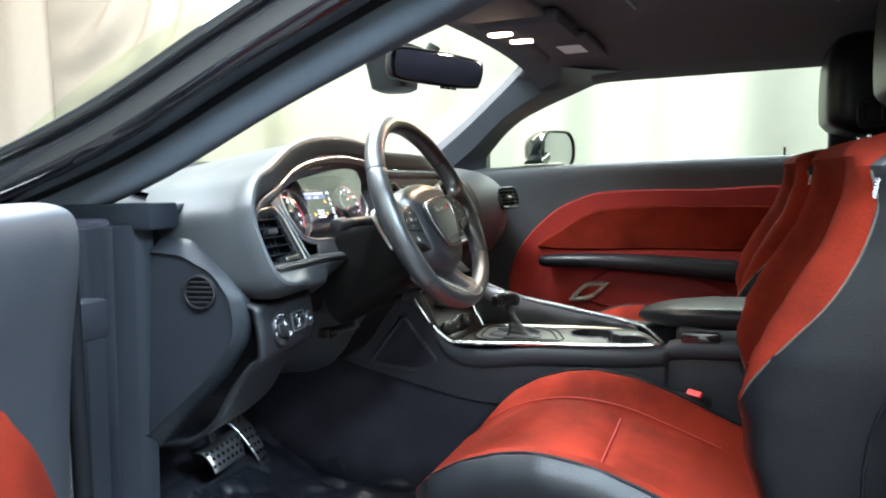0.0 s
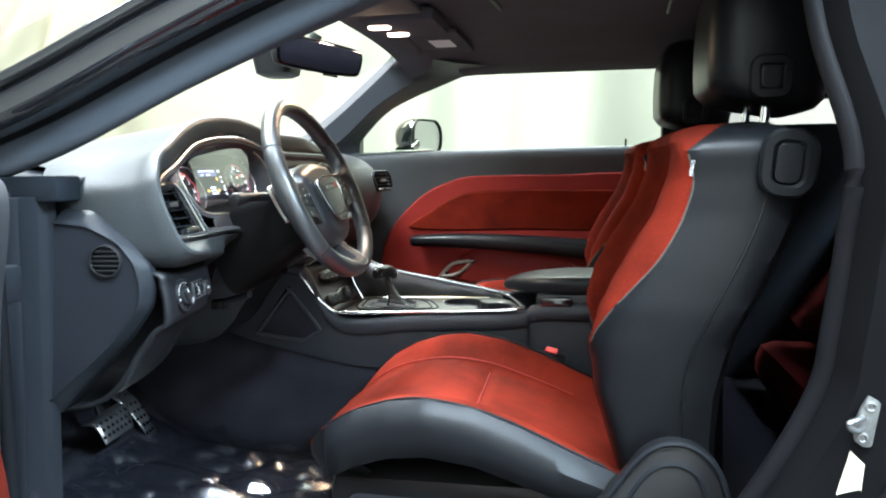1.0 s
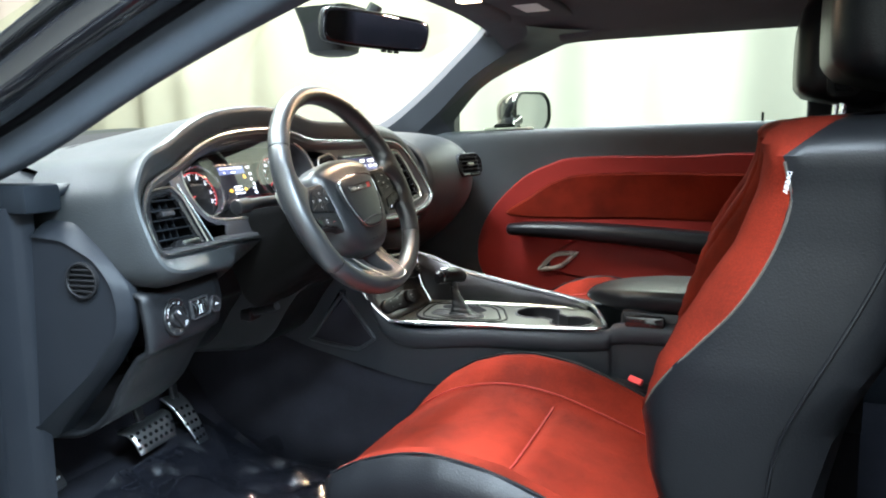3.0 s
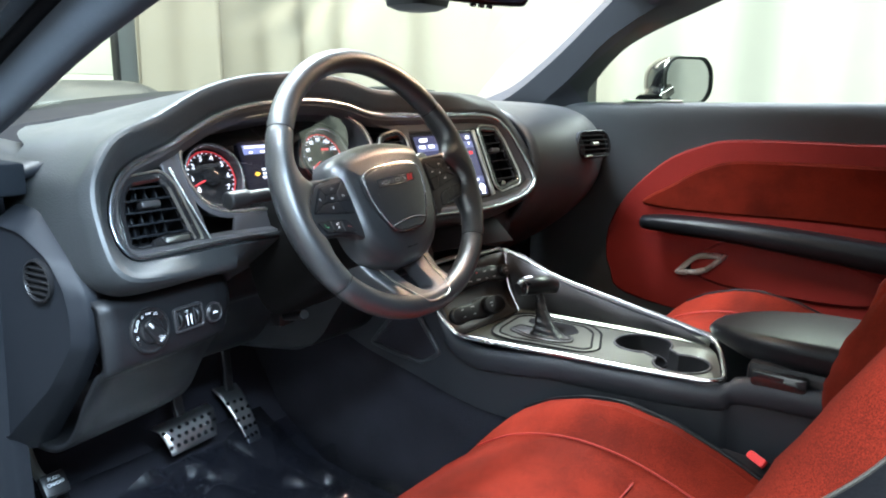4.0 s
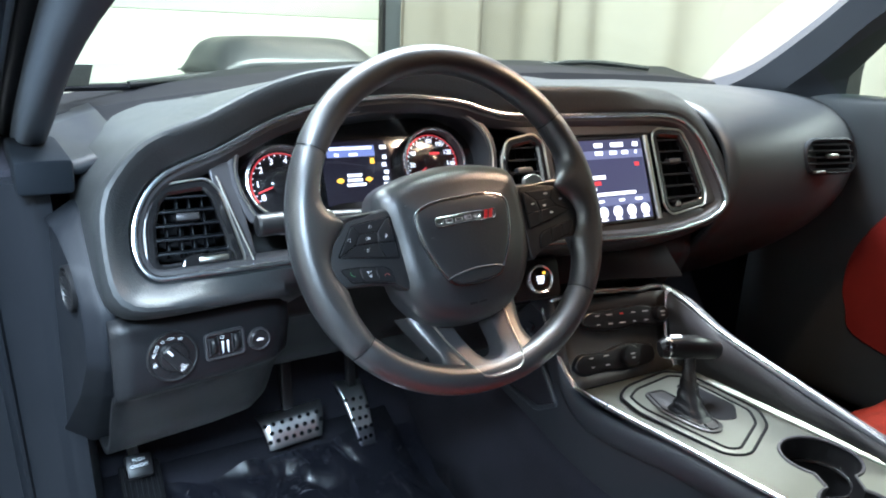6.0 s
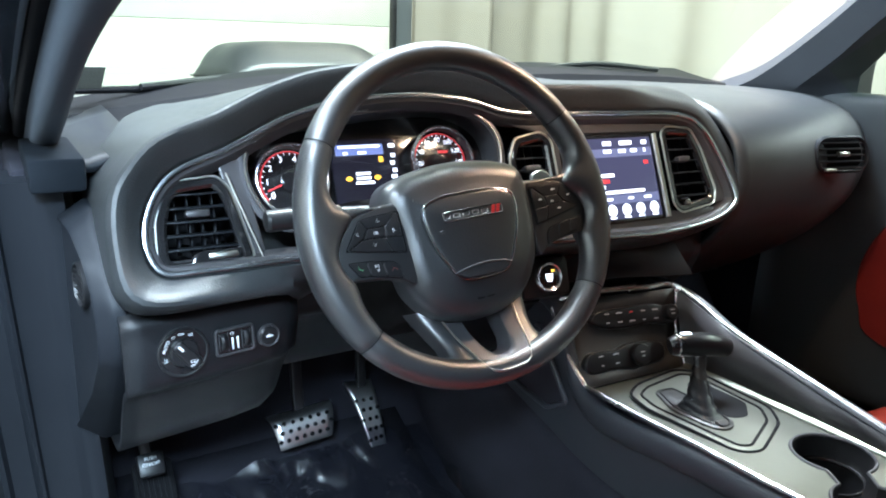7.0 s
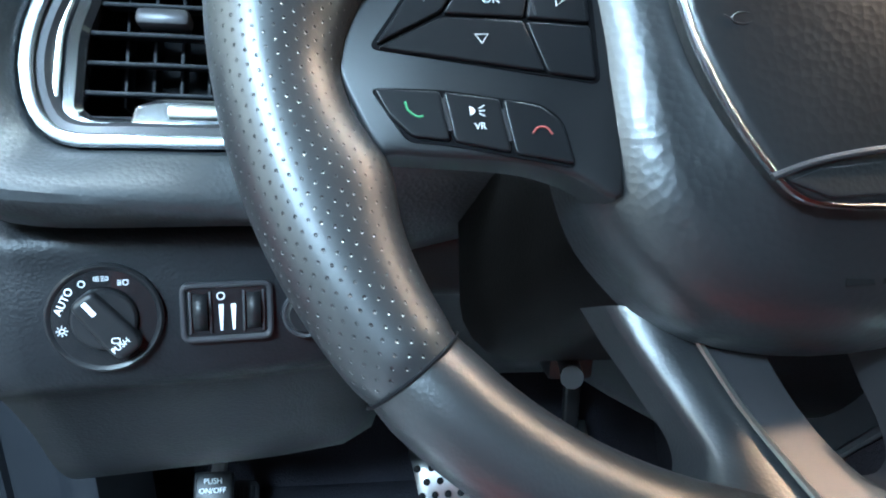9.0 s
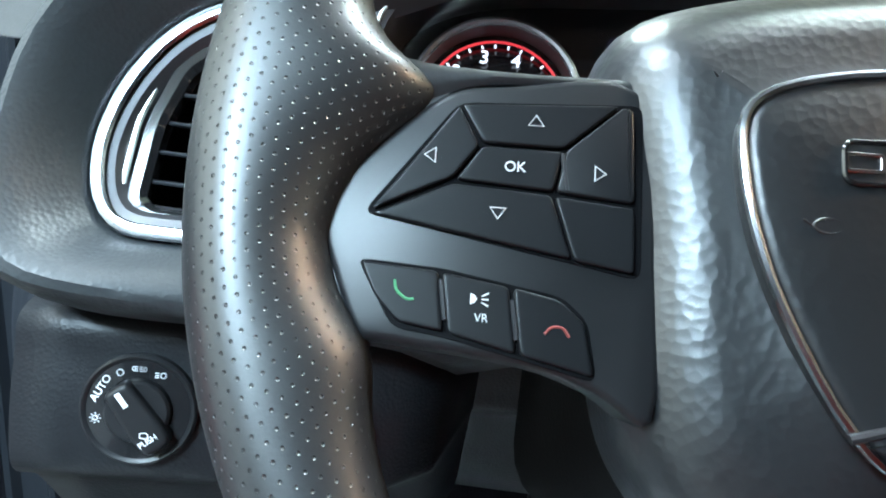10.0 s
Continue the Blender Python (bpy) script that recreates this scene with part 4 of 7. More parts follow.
def rest_of_dash():
    prof = [(-0.63, 0.999), (-0.42, 1.002), (-0.30, 0.999), (-0.22, 0.985), (-0.165, 0.955), (-0.135, 0.91), (-0.13, 0.85), (-0.16, 0.78), (-0.24, 0.70), (-0.40, 0.60), (-0.6, 0.52)]
    p = spline([(x, 0, z) for x, z in prof], 4)
    rings = []
    for i in range(21):
        y = 0.60 + 0.545 * i / 20
        e = max(0.0, (y - 0.80) / 0.34)
        rings.append([V(q.x - 0.10 * e * e * (1 if q.x > -0.5 else 0), y, q.z - 0.012 * e) for q in p])
    surface("pad_end", rings, dash_m, dash, "dark grained vinyl", thick=0.01)
    # passenger's side outlet
    v = thing("air_vent", "oval air vent at the passenger's end of the dashboard", "air vent", group="air vents")
    m = facing((-0.128, 0.866, 0.903), (1, -0.20, 0.25))
    out = rounded(0.126, 0.066, 0.030, 8)
    ring_slab("vent_frame", out, 0.007, 0.010, cap_m, m, v, bevel=0.003)
    slab("duct_end", shrink(out, 0.006), 0.002, rubber_m, m @ Matrix.Translation((0, 0, -0.004)), v, bevel=0.0005)
    for i in range(5):
        y = -0.022 + 0.011 * i
        w = 0.052 - 0.0006 * (y * 1000 / 22) ** 2 * 12
        box("slat", (-w, -0.001, 0), (w, 0.001, 0.010), plastic_m, v, bevel=0.0006, m=m @ Matrix.Translation((0, y, 0)) @ Matrix.Rotation(radians(16), 4, "X"))
    box("tab", (-0.012, -0.004, 0.004), (0.012, 0.004, 0.014), brush_m, v, "bright tab", bevel=0.002, m=m)
    box("thumb_wheel", (-0.045, -0.030, 0.008), (-0.02, -0.025, 0.014), brush_m, v, bevel=0.001, m=m)
    # lower panel with its step below the pad
    prof = [(-0.190, 0.792), (-0.162, 0.784), (-0.157, 0.765), (-0.153, 0.74), (-0.1525, 0.712), (-0.159, 0.700), (-0.176, 0.689), (-0.208, 0.650), (-0.240, 0.604), (-0.28, 0.572), (-0.34, 0.555), (-0.5, 0.545)]
    p = spline([(x, 0, z) for x, z in prof], 4)
    rings = []
    for i in range(41):
        y = -0.332 + 0.924 * i / 40
        k = max(0.0, min(1.0, (y + 0.20) / 0.10))
        lo = 0.014 * k
        u = max(0.0, min(1.0, (y + 0.132) / 0.030)) * max(0.0, min(1.0, (0.13 - y) / 0.05))
        back = 0.105 * u * u * (3 - 2 * u)
        rings.append([V(q.x - 0.0045 - 0.13 * (y + 0.277) * (1 if y < -0.12 else 0) - (0.0205 if y >= -0.12 else 0) - lo * max(0, min(1, (0.745 - q.z) / 0.03)) - back, y, q.z) for q in p])
    surface("lower_panel", rings, panel_m, dash, "black grained lower panel", thick=0.008)
    # end cap at the door
    outer = round_poly([(-0.320, 0.890), (-0.262, 0.886), (-0.200, 0.834), (-0.174, 0.800), (-0.170, 0.766), (-0.177, 0.733), (-0.218, 0.681), (-0.350, 0.552)], 0.012, 4)
    inner = round_poly([(-0.320, 0.869), (-0.263, 0.863), (-0.214, 0.837), (-0.190, 0.802), (-0.184, 0.767), (-0.188, 0.736), (-0.235, 0.677), (-0.343, 0.584)], 0.012, 4)

    def cap_y(x):
        """The face leans outwards towards the hinges."""
        return -0.352 + 0.12 * (x + 0.19)
    rim = []
    for t, h in ((0.0, -0.6), (0.0, 0.10), (0.05, 0.24), (0.35, 0.52), (0.70, 0.84), (0.93, 1.03), (0.98, 1.05), (1.0, 1.0), (1.01, 0.86)):
        rim.append([V(a[0] + (b[0] - a[0]) * t, -0.333 + (cap_y(a[0] + (b[0] - a[0]) * t) + 0.333) * h, a[1] + (b[1] - a[1]) * t) for a, b in zip(outer, inner)])
    surface("cap_rim", rim, cap_m, dash, "rounded dark border", close_u=True)
    link_mesh("end_cap", [V(x, cap_y(x) + 0.0022, z) for x, z in shrink(inner, -0.001)], [list(range(len(inner)))], cap_m, dash, "dark end cap", smooth=False)
    slab("cap_surround", shrink(outer, 0.003), 0.012, rubber_m, Matrix.Translation((0, -0.318, 0)) @ Matrix.Rotation(radians(90), 4, "X"), dash, "black surround", bevel=0.003, steps=3)
    vm = facing((-0.235, -0.3575, 0.809), (0.12, -1, 0))
    v2 = thing("demister_vent", "small round slatted outlet in the dashboard's end cap", "air vent")
    revolve("vent_frame", [(0.026, -0.004), (0.026, 0.003), (0.0235, 0.004), (0.0225, 0.002), (0.0225, -0.003)], plastic_m, vm, v2, n=28)
    revolve("duct_end", [(0.0225, -0.0035), (0.0225, -0.0025)], rubber_m, vm, v2, n=28)
    for i in range(5):
        y = -0.015 + 0.0075 * i
        w = math.sqrt(0.0222 ** 2 - y * y)
        box("slat", (-w, -0.0012, -0.003), (w, 0.0012, 0.003), plastic_m, v2, bevel=0.0006, m=vm @ Matrix.Translation((0, y, 0)))


rest_of_dash()
PN = Vector((1, 0.13, 0.12)).normalized()


def panel_pose(y, z, lift=0.0):
    x = -0.1570 - 0.13 * (y + 0.277)
    return facing(V(x, y, z) + PN * lift, PN)


def switches():
    k = thing("headlight_switch", "black rotary headlight switch with white symbols", "switch")
    m = panel_pose(-0.2712, 0.7425, 0.0) @ Matrix.Scale(0.80, 4)
    revolve("switch_ring", [(0.0350, -0.004), (0.0350, 0.003), (0.0335, 0.0045), (0.0320, 0.0040), (0.0310, 0.003), (0.0310, -0.003)], plastic_m, m, k, "dark satin ring", n=48)
    revolve("switch_face", [(0.0312, 0.0), (0.0312, 0.0030), (0.0205, 0.0036), (0.0195, 0.0020)], piano_m, m, k, "black symbol ring", n=48)
    revolve("knob_base", [(0.0200, 0.0015), (0.0195, 0.0070), (0.0180, 0.0085)], plastic_m, m, k, n=40)
    kn = m @ Matrix.Rotation(radians(-142), 4, "Z")
    slab("knob_grip", round_poly([(-0.0085, -0.020), (0.0085, -0.020), (0.0105, 0.015), (0.0085, 0.0265), (-0.0085, 0.0265), (-0.0105, 0.015)], 0.005, 4), 0.011, plastic_m, kn @ Matrix.Translation((0, 0, 0.004)), k, "black grip", bevel=0.0035, steps=4)
    box("pointer", (-0.0016, -0.0165, 0.0148), (0.0016, -0.0065, 0.0153), white_m, k, "white pointer", bevel=0.0004, m=kn)
    lettering("push_mark", "PUSH", 0.0052, white_m, m @ Matrix.Translation((0.0098, -0.0150, 0.0152)) @ Matrix.Rotation(radians(38), 4, "Z"), k)
    ring_slab("fog_mark", [(x + 0.0072, y - 0.0115) for x, y in rounded(0.0052, 0.0038, 0.0015)], 0.0005, 0.0003, white_m, m @ Matrix.Translation((0, 0, 0.0150)), k, bevel=0.0001)

    def at(a, r=0.0258):
        return m @ Matrix.Translation((r * math.cos(radians(a)), r * math.sin(radians(a)), 0.0036))
    lettering("auto_mark", "AUTO", 0.0066, white_m, at(152) @ Matrix.Rotation(radians(62), 4, "Z"), k)
    ring_slab("off_mark", circle(0.0022, 16), 0.0005, 0.0003, white_m, at(118), k, bevel=0.0001)
    for a, sx in ((92, 1), (92, -1)):
        q = at(a) @ Matrix.Translation((sx * 0.0022, 0, 0))
        ring_slab("lamp_mark", [(0.0012 * sx * (1 if i < 8 else 1) + 0.0010 * math.cos(2 * math.pi * i / 12), 0.0015 * math.sin(2 * math.pi * i / 12)) for i in range(12)], 0.0004, 0.0003, white_m, q, k, bevel=0.0001)
        for j in (-1, 0, 1):
            box("ray_mark", (-0.0012, -0.0002, 0), (0.0006, 0.0002, 0.0003), white_m, k, bevel=0, m=q @ Matrix.Translation((-sx * 0.0008, 0.0013 * j, 0)))
    q = at(62)
    ring_slab("beam_mark", rounded(0.0034, 0.0038, 0.0014), 0.0005, 0.0003, white_m, q @ Matrix.Translation((0.0012, 0, 0)), k, bevel=0.0001)
    for j in (-1, 0, 1):
        box("ray_mark", (-0.0036, -0.00025, 0), (-0.0012, 0.00025, 0.0003), white_m, k, bevel=0, m=q @ Matrix.Translation((0, 0.0013 * j, 0)))
    q = at(195)
    ring_slab("dim_mark", circle(0.0017, 12), 0.0005, 0.0003, white_m, q, k, bevel=0.0001)
    for j in range(8):
        box("ray_mark", (0.0023, -0.0002, 0), (0.0035, 0.0002, 0.0003), white_m, k, bevel=0, m=q @ Matrix.Rotation(radians(45 * j), 4, "Z"))
    # dimmer wheels
    d = thing("dimmer_switch", "pair of ribbed dimmer wheels in a dark frame", "switch")
    m = panel_pose(-0.2125, 0.7425)
    ring_slab("dimmer_frame", rounded(0.047, 0.032, 0.005), 0.003, 0.004, satin_m, m, d, "satin frame", bevel=0.001)
    slab("dimmer_plate", rounded(0.042, 0.027, 0.003), 0.0022, piano_m, m, d, bevel=0.0005)
    for x in (-0.0135, 0.0135):
        rings = []
        for i in range(25):
            a = radians(-75 + 150 * i / 24)
            r = 0.0115 + (0.0005 if i % 2 else 0)
            rings.append([m @ V(x - 0.0036, r * math.sin(a), -0.0045 + r * math.cos(a)), m @ V(x + 0.0036, r * math.sin(a), -0.0045 + r * math.cos(a))])
        surface("thumb_wheel", rings, plastic_m, d, "ribbed wheel", thick=0.001)
        for sx in (-0.0050, 0.0050):
            box("guide_line", (x + sx - 0.0006, -0.011, 0.0022), (x + sx + 0.0006, 0.011, 0.0036), satin_m, d, bevel=0.0003, m=m)
    for x in (-0.003, 0.0032):
        slab("level_mark", [(x - 0.0006, -0.010), (x + 0.0006, -0.010), (x + 0.0013, 0.004), (x - 0.0013, 0.004)], 0.0003, white_m, m @ Matrix.Translation((0, 0, 0.0023)), d, "white wedge mark", bevel=0.0001)
    ring_slab("lamp_mark", [(px - 0.003, py + 0.0085) for px, py in circle(0.0022, 12)], 0.0006, 0.0003, white_m, m @ Matrix.Translation((0, 0, 0.0023)), d, bevel=0.0001)
    # boot release
    b = thing("boot_button", "round black boot release button with a car symbol", "switch")
    m = panel_pose(-0.1712, 0.7385)
    revolve("button_ring", [(0.0135, -0.002), (0.0135, 0.003), (0.0125, 0.0042), (0.0112, 0.0035), (0.0112, 0)], satin_m, m, b, "thin satin ring", n=36)
    revolve("button", [(0.0110, -0.001), (0.0110, 0.0035), (0.0095, 0.0048)], plastic_m, m, b, n=36)
    slab("car_mark", [(-0.0045, -0.0012), (0.0045, -0.0012), (0.0042, 0.0006), (0.0018, 0.0010), (0.0, 0.0026), (-0.003, 0.0014), (-0.0042, 0.0006)], 0.0003, white_m, m @ Matrix.Translation((0, 0, 0.0048)), b, "white car symbol", bevel=0.0001)
    # start button
    s = thing("start_button", "black round start button in a chrome ring", "start button")
    m = facing((-0.136, 0.222, 0.764), (1, -0.12, 0.35))
    box("button_block", (-0.04, -0.03, -0.05), (0.04, 0.03, -0.004), plastic_m, s, bevel=0.01, m=m)
    revolve("button_ring", [(0.021, -0.012), (0.021, 0.002), (0.0195, 0.0045), (0.0172, 0.003), (0.0170, -0.002)], chrome_m, m, s, "chrome ring", n=40)
    revolve("button", [(0.0168, -0.004), (0.0168, 0.001), (0.015, 0.0022)], piano_m, m, s, "gloss black button", n=40)
    text_bars(s, m @ Matrix.Translation((0, 0, 0.0023)), [(0.003, [(-0.006, 0.006)]), (-0.001, [(-0.006, 0.006)]), (-0.005, [(-0.004, 0.004)])], glow_white_m, "button_text", 0.0028)
    box("button_lamp", (0.004, 0.007, 0.0023), (0.009, 0.010, 0.0026), glow_amber_m, s, "lit amber mark", bevel=0, m=m)


switches()

# ---- steering wheel ----
bezel_m = material("button_bezel_plastic", (0.014, 0.0145, 0.016), 0.40, spec=0.55, mottle=0.06)
button_m = material("button_plastic", (0.009, 0.0095, 0.011), 0.36, spec=0.42, mottle=0.06)
material("dull_red_print", (0.30, 0.07, 0.06), 0.5)
WT = radians(23.3)
WN = Vector((math.cos(WT), 0, math.sin(WT)))
WM = facing((-0.0074, -0.0041, 0.9027), WN) @ Matrix.Rotation(radians(3.7), 4, "Z")


def rim_radius(a):
    """Slightly flattened towards the bottom."""
    return 0.1750 - 0.0125 * max(0.0, -math.sin(a)) ** 3


# inner edge of the leather: angle on the wheel, radius
RIM_IN = [(158.0, 0.1600), (161.0, 0.1590), (164.4, 0.1555), (166.5, 0.1510), (168.2, 0.1460), (169.5, 0.1395), (171.0, 0.1330), (173.6, 0.1350), (176.0, 0.1405), (179.6, 0.1480), (183.2, 0.1530), (186.7, 0.1562), (190.7, 0.1552),
          (193.8, 0.1525), (196.6, 0.1500), (199.0, 0.1508), (202.0, 0.1535), (206.0, 0.1560), (210.0, 0.1578), (215.0, 0.1598)]


def rim_inner(a):
    d = math.degrees(math.atan2(math.sin(a), -abs(math.cos(a)))) % 360
    return sum(lut(RIM_IN, d + e)[0] for e in (-0.8, 0.0, 0.8)) / 3 + rim_radius(a) - 0.1750


def rim_segment(w, name, a0, a1, mat, label, steps=40):
    n = 32
    me_v, me_f, uvs = [], [], []
    for i in range(steps + 1):
        a = radians(a0 + (a1 - a0) * i / steps)
        r = rim_radius(a)
        inner = r - rim_inner(a)
        g = math.exp(-(math.sin(a - (0.18 if math.cos(a) > 0 else -0.18)) / 0.42) ** 2)
        c, t = V(math.cos(a), math.sin(a), 0), V(0, 0, 1)
        at_end = a1 - a0 < 200
        lip = (a1 - a0) / steps
        end = 1 - 0.05 * (math.exp(-(i * lip / 1.2) ** 2) + math.exp(-((steps - i) * lip / 1.2) ** 2)) * at_end
        for j in range(n + 1):
            b = 2 * math.pi * j / n
            rr = (0.0152 if math.cos(b) > 0 else inner) * end
            me_v.append(c * (r + rr * math.cos(b)) + t * ((0.0165 + 0.0015 * g) * end * math.sin(b)))
            uvs.append((r * a, 0.0165 * b + max(0.0, inner - 0.0155) * max(0.0, -math.cos(b))))
    for i in range(steps):
        for j in range(n):
            q = i * (n + 1) + j
            me_f.append((q, q + 1, q + n + 2, q + n + 1))
    ob = link_mesh(name, me_v, me_f, mat, w, label)
    lay = ob.data.uv_layers.new(name="UVMap")
    for lp in ob.data.loops:
        lay.data[lp.index].uv = uvs[lp.vertex_index]
    return ob


def buttons_left(mir):
    """Outlines of the thumb buttons of one spoke; mir: -1 gives the other spoke."""
    up = [(-0.126, 0.016), (-0.088, 0.018), (-0.1010, 0.0062), (-0.1205, 0.0064)]
    left = [(-0.1265, 0.0155), (-0.121, 0.0058), (-0.1268, -0.0025), (-0.1455, -0.0113)]
    mid = [(-0.1205, 0.0058), (-0.1012, 0.0056), (-0.1032, -0.0045), (-0.1262, -0.0030)]
    down = [(-0.1450, -0.0125), (-0.1268, -0.0038), (-0.1036, -0.0052), (-0.0985, -0.0203)]
    right = [(-0.0872, 0.0178), (-0.0845, 0.0170), (-0.0840, -0.0062), (-0.1026, -0.0046), (-0.1006, 0.0058)]
    low = [(-0.1030, -0.0054), (-0.0840, -0.0072), (-0.0838, -0.0228), (-0.0980, -0.0206)]
    call = [(-0.1468, -0.0235), (-0.1288, -0.0248), (-0.1268, -0.0388), (-0.1375, -0.0372), (-0.1435, -0.0310)]
    talk = [(-0.1280, -0.0250), (-0.1124, -0.0275), (-0.1102, -0.0428), (-0.1260, -0.0390)]
    end = [(-0.1116, -0.0276), (-0.1010, -0.0296), (-0.0950, -0.0345), (-0.0925, -0.0468), (-0.1094, -0.0430)]
    return [[(mir * x, y) for x, y in o] for o in (up, left, mid, down, right, low, call, talk, end)]


def steering_wheel():
    w = tagged(place(new("steering_wheel"), WM), "black leather three-spoke steering wheel with chrome-edged hub", "steering wheel")
    rim_segment(w, "rim_top", 33, 148, wheel_m, "smooth black leather")
    rim_segment(w, "rim_grip", 148, 215, perf_m, "perforated black leather grip", 110)
    rim_segment(w, "rim_bottom", 215, 323, wheel_m, "smooth black leather")
    rim_segment(w, "rim_grip", -37, 33, perf_m, "perforated black leather grip", 110)
    for a in (33, 148, 215, -37):
        c = V(math.cos(radians(a)), math.sin(radians(a)), 0)
        r = rim_radius(radians(a))
        tube("seam", [c * (r + 0.0154 * math.cos(b)) + V(0, 0, 0.0164 * math.sin(b)) for b in [2 * math.pi * i / 16 for i in range(16)]], 0.0005, rubber_m, w, closed=True, n=6, steps=2)
    # stitches inside the grips
    for sg, a0, a1 in ((1, 150, 166), (1, 197, 213), (-1, 330, 345), (-1, 15, 31)):
        for k in range(12):
            a = radians(a0 + (a1 - a0) * k / 11)
            q = V(math.cos(a), math.sin(a), 0) * (rim_radius(a) - 0.0150)
            box("stitch", (-0.0012, -0.0002, -0.0004), (0.0012, 0.0002, 0.0004), plastic_m, w, bevel=0, m=Matrix.Translation(q + V(0, 0, 0.004)) @ Matrix.Rotation(a + 1.57 + 0.5, 4, "Z"))
    # hub cover, shield, badge bar
    pad = [(-0.084, 0.032), (-0.062, 0.049), (0, 0.057), (0.062, 0.050), (0.084, 0.034), (0.086, -0.02), (0.074, -0.062), (0.045, -0.093), (0, -0.102), (-0.045, -0.094), (-0.070, -0.070), (-0.0785, -0.045), (-0.0805, -0.01)]
    pad = [(p.x - 0.003, p.y) for p in spline([(a, b, 0) for a, b in pad], 5, True)]
    slab("airbag_cover", shrink(pad, -0.0055), 0.046, hub_m, Matrix.Translation((0, 0, -0.036)), w, "grained black hub cover", bevel=0.028, steps=9, dome=0.010)
    sh = [(-0.052, 0.016), (-0.03, 0.0225), (0, 0.0235), (0.03, 0.0225), (0.052, 0.016), (0.056, 0.002), (0.05, -0.025), (0.034, -0.055), (0.018, -0.064), (-0.018, -0.064), (-0.034, -0.055), (-0.05, -0.025), (-0.056, 0.002)]
    sh = [(p.x - 0.008, p.y) for p in spline([(a, b, 0) for a, b in sh], 5, True)]
    slab("shield", sh, 0.008, hub_m, Matrix.Translation((0, 0, 0.0125)), w, "smooth shield panel", bevel=0.003, steps=3, dome=0.003)
    sweep("shield_edge", [V(x, y, 0.0195) for x, y in shrink(sh, -0.0005)], circle(0.0012, 8), dimmed_chrome_m, w, "chrome edge line", closed=True, up=V(0, 0, 1))
    bar = [(x - 0.008, y) for x, y in rounded(0.074, 0.0105, 0.003)]
    ring_slab("badge_frame", bar, 0.0012, 0.0010, piano_m, Matrix.Translation((0, 0.0015, 0.0225)), w, "dark badge frame", bevel=0.0004)
    for i in range(5):
        x0 = -0.040 + 0.0115 * i
        ring_slab("badge_bar", [(x0 + x, y) for x, y in rounded(0.0085, 0.0046, 0.0012)], 0.0009, 0.0006, chrome_m if i % 2 == 0 else steel_m, Matrix.Translation((0, 0.0015, 0.0225)), w, "small silver bar", bevel=0.0002)
    for i in (0, 1):
        x0 = 0.0165 + 0.0060 * i
        slab("badge_slash", [(x0 - 0.0030, -0.0042), (x0 + 0.0008, -0.0042), (x0 + 0.0038, 0.0042), (x0, 0.0042)], 0.0007, red_m, Matrix.Translation((0, 0.0015, 0.0228)), w, "red slash", bevel=0.0002)
    tube("shield_lip", [(-0.044, -0.056, 0.0205), (-0.030, -0.0525, 0.0225), (-0.008, -0.0505, 0.0235), (0.014, -0.0525, 0.0225), (0.028, -0.056, 0.0205)], 0.0011, satin_m, w, "satin lip", n=8)
    slab("lip_shade", [(-0.040, -0.0575), (-0.03, -0.0545), (-0.008, -0.053), (0.014, -0.0545), (0.024, -0.0575), (0.012, -0.0625), (-0.028, -0.0625)], 0.001, wheel_m, Matrix.Translation((0, 0, 0.0205)), w, bevel=0.0003)
    hm = Matrix.Translation((-0.0475, -0.0125, 0.0212))
    ring_slab("horn_mark", circle(0.0034, 20, 0.0019), 0.0005, 0.0007, hub_m, hm, w, "embossed horn mark", bevel=0.0002)
    for sg in (-1, 1):
        tube("horn_mark", [hm @ V(sg * 0.0034, 0, 0.0003), hm @ V(sg * 0.0052, 0.0012, 0.0003)], 0.0003, hub_m, w, n=6, steps=2)
    for i in range(2):
        box("embossed_bar", (-0.018 + i * 0.012, -0.0865, 0.0090), (-0.009 + i * 0.012, -0.084, 0.0094), plastic_m, w, "embossed letters worn to bars", bevel=0)
    # leather flowing from the rim down to the button bezel
    def web(sg):
        """The narrow leather strip along the upper edge of the button bezel, from the rim to the hub."""
        edge = [((-0.082, 0.0226), (-0.082, 0.0274, -0.001)), ((-0.1009, 0.0233), (-0.1014, 0.0268, 0.000)), ((-0.1148, 0.0229), (-0.1172, 0.0266, 0.001)), ((-0.1217, 0.0221), (-0.127, 0.0268, 0.0015)),
                ((-0.1270, 0.0207), (-0.1335, 0.0270, 0.002)), ((-0.1315, 0.0182), (-0.1390, 0.0275, 0.003)), ((-0.1345, 0.0160), (-0.1430, 0.0280, 0.004))]
        a = spline([(x, y, 0.0020) for (x, y), q in edge], 4)
        b = spline([q for p, q in edge], 4)
        rows = []
        for p, q in zip(a, b):
            row = [q - V(0, 0, 0.014), q - V(0, 0, 0.003), q] + [q.lerp(p, t) + V(0, 0, 0.0016 * math.sin(math.pi * t)) for t in (0.2, 0.4, 0.6, 0.8)] + [p, p - V(0, 0, 0.004)]
            rows.append([V(sg * v.x, v.y, v.z) for v in row])
        surface("spoke_web", rows, wheel_m, w, "smooth leather strip above the buttons")
    web(1)
    web(-1)
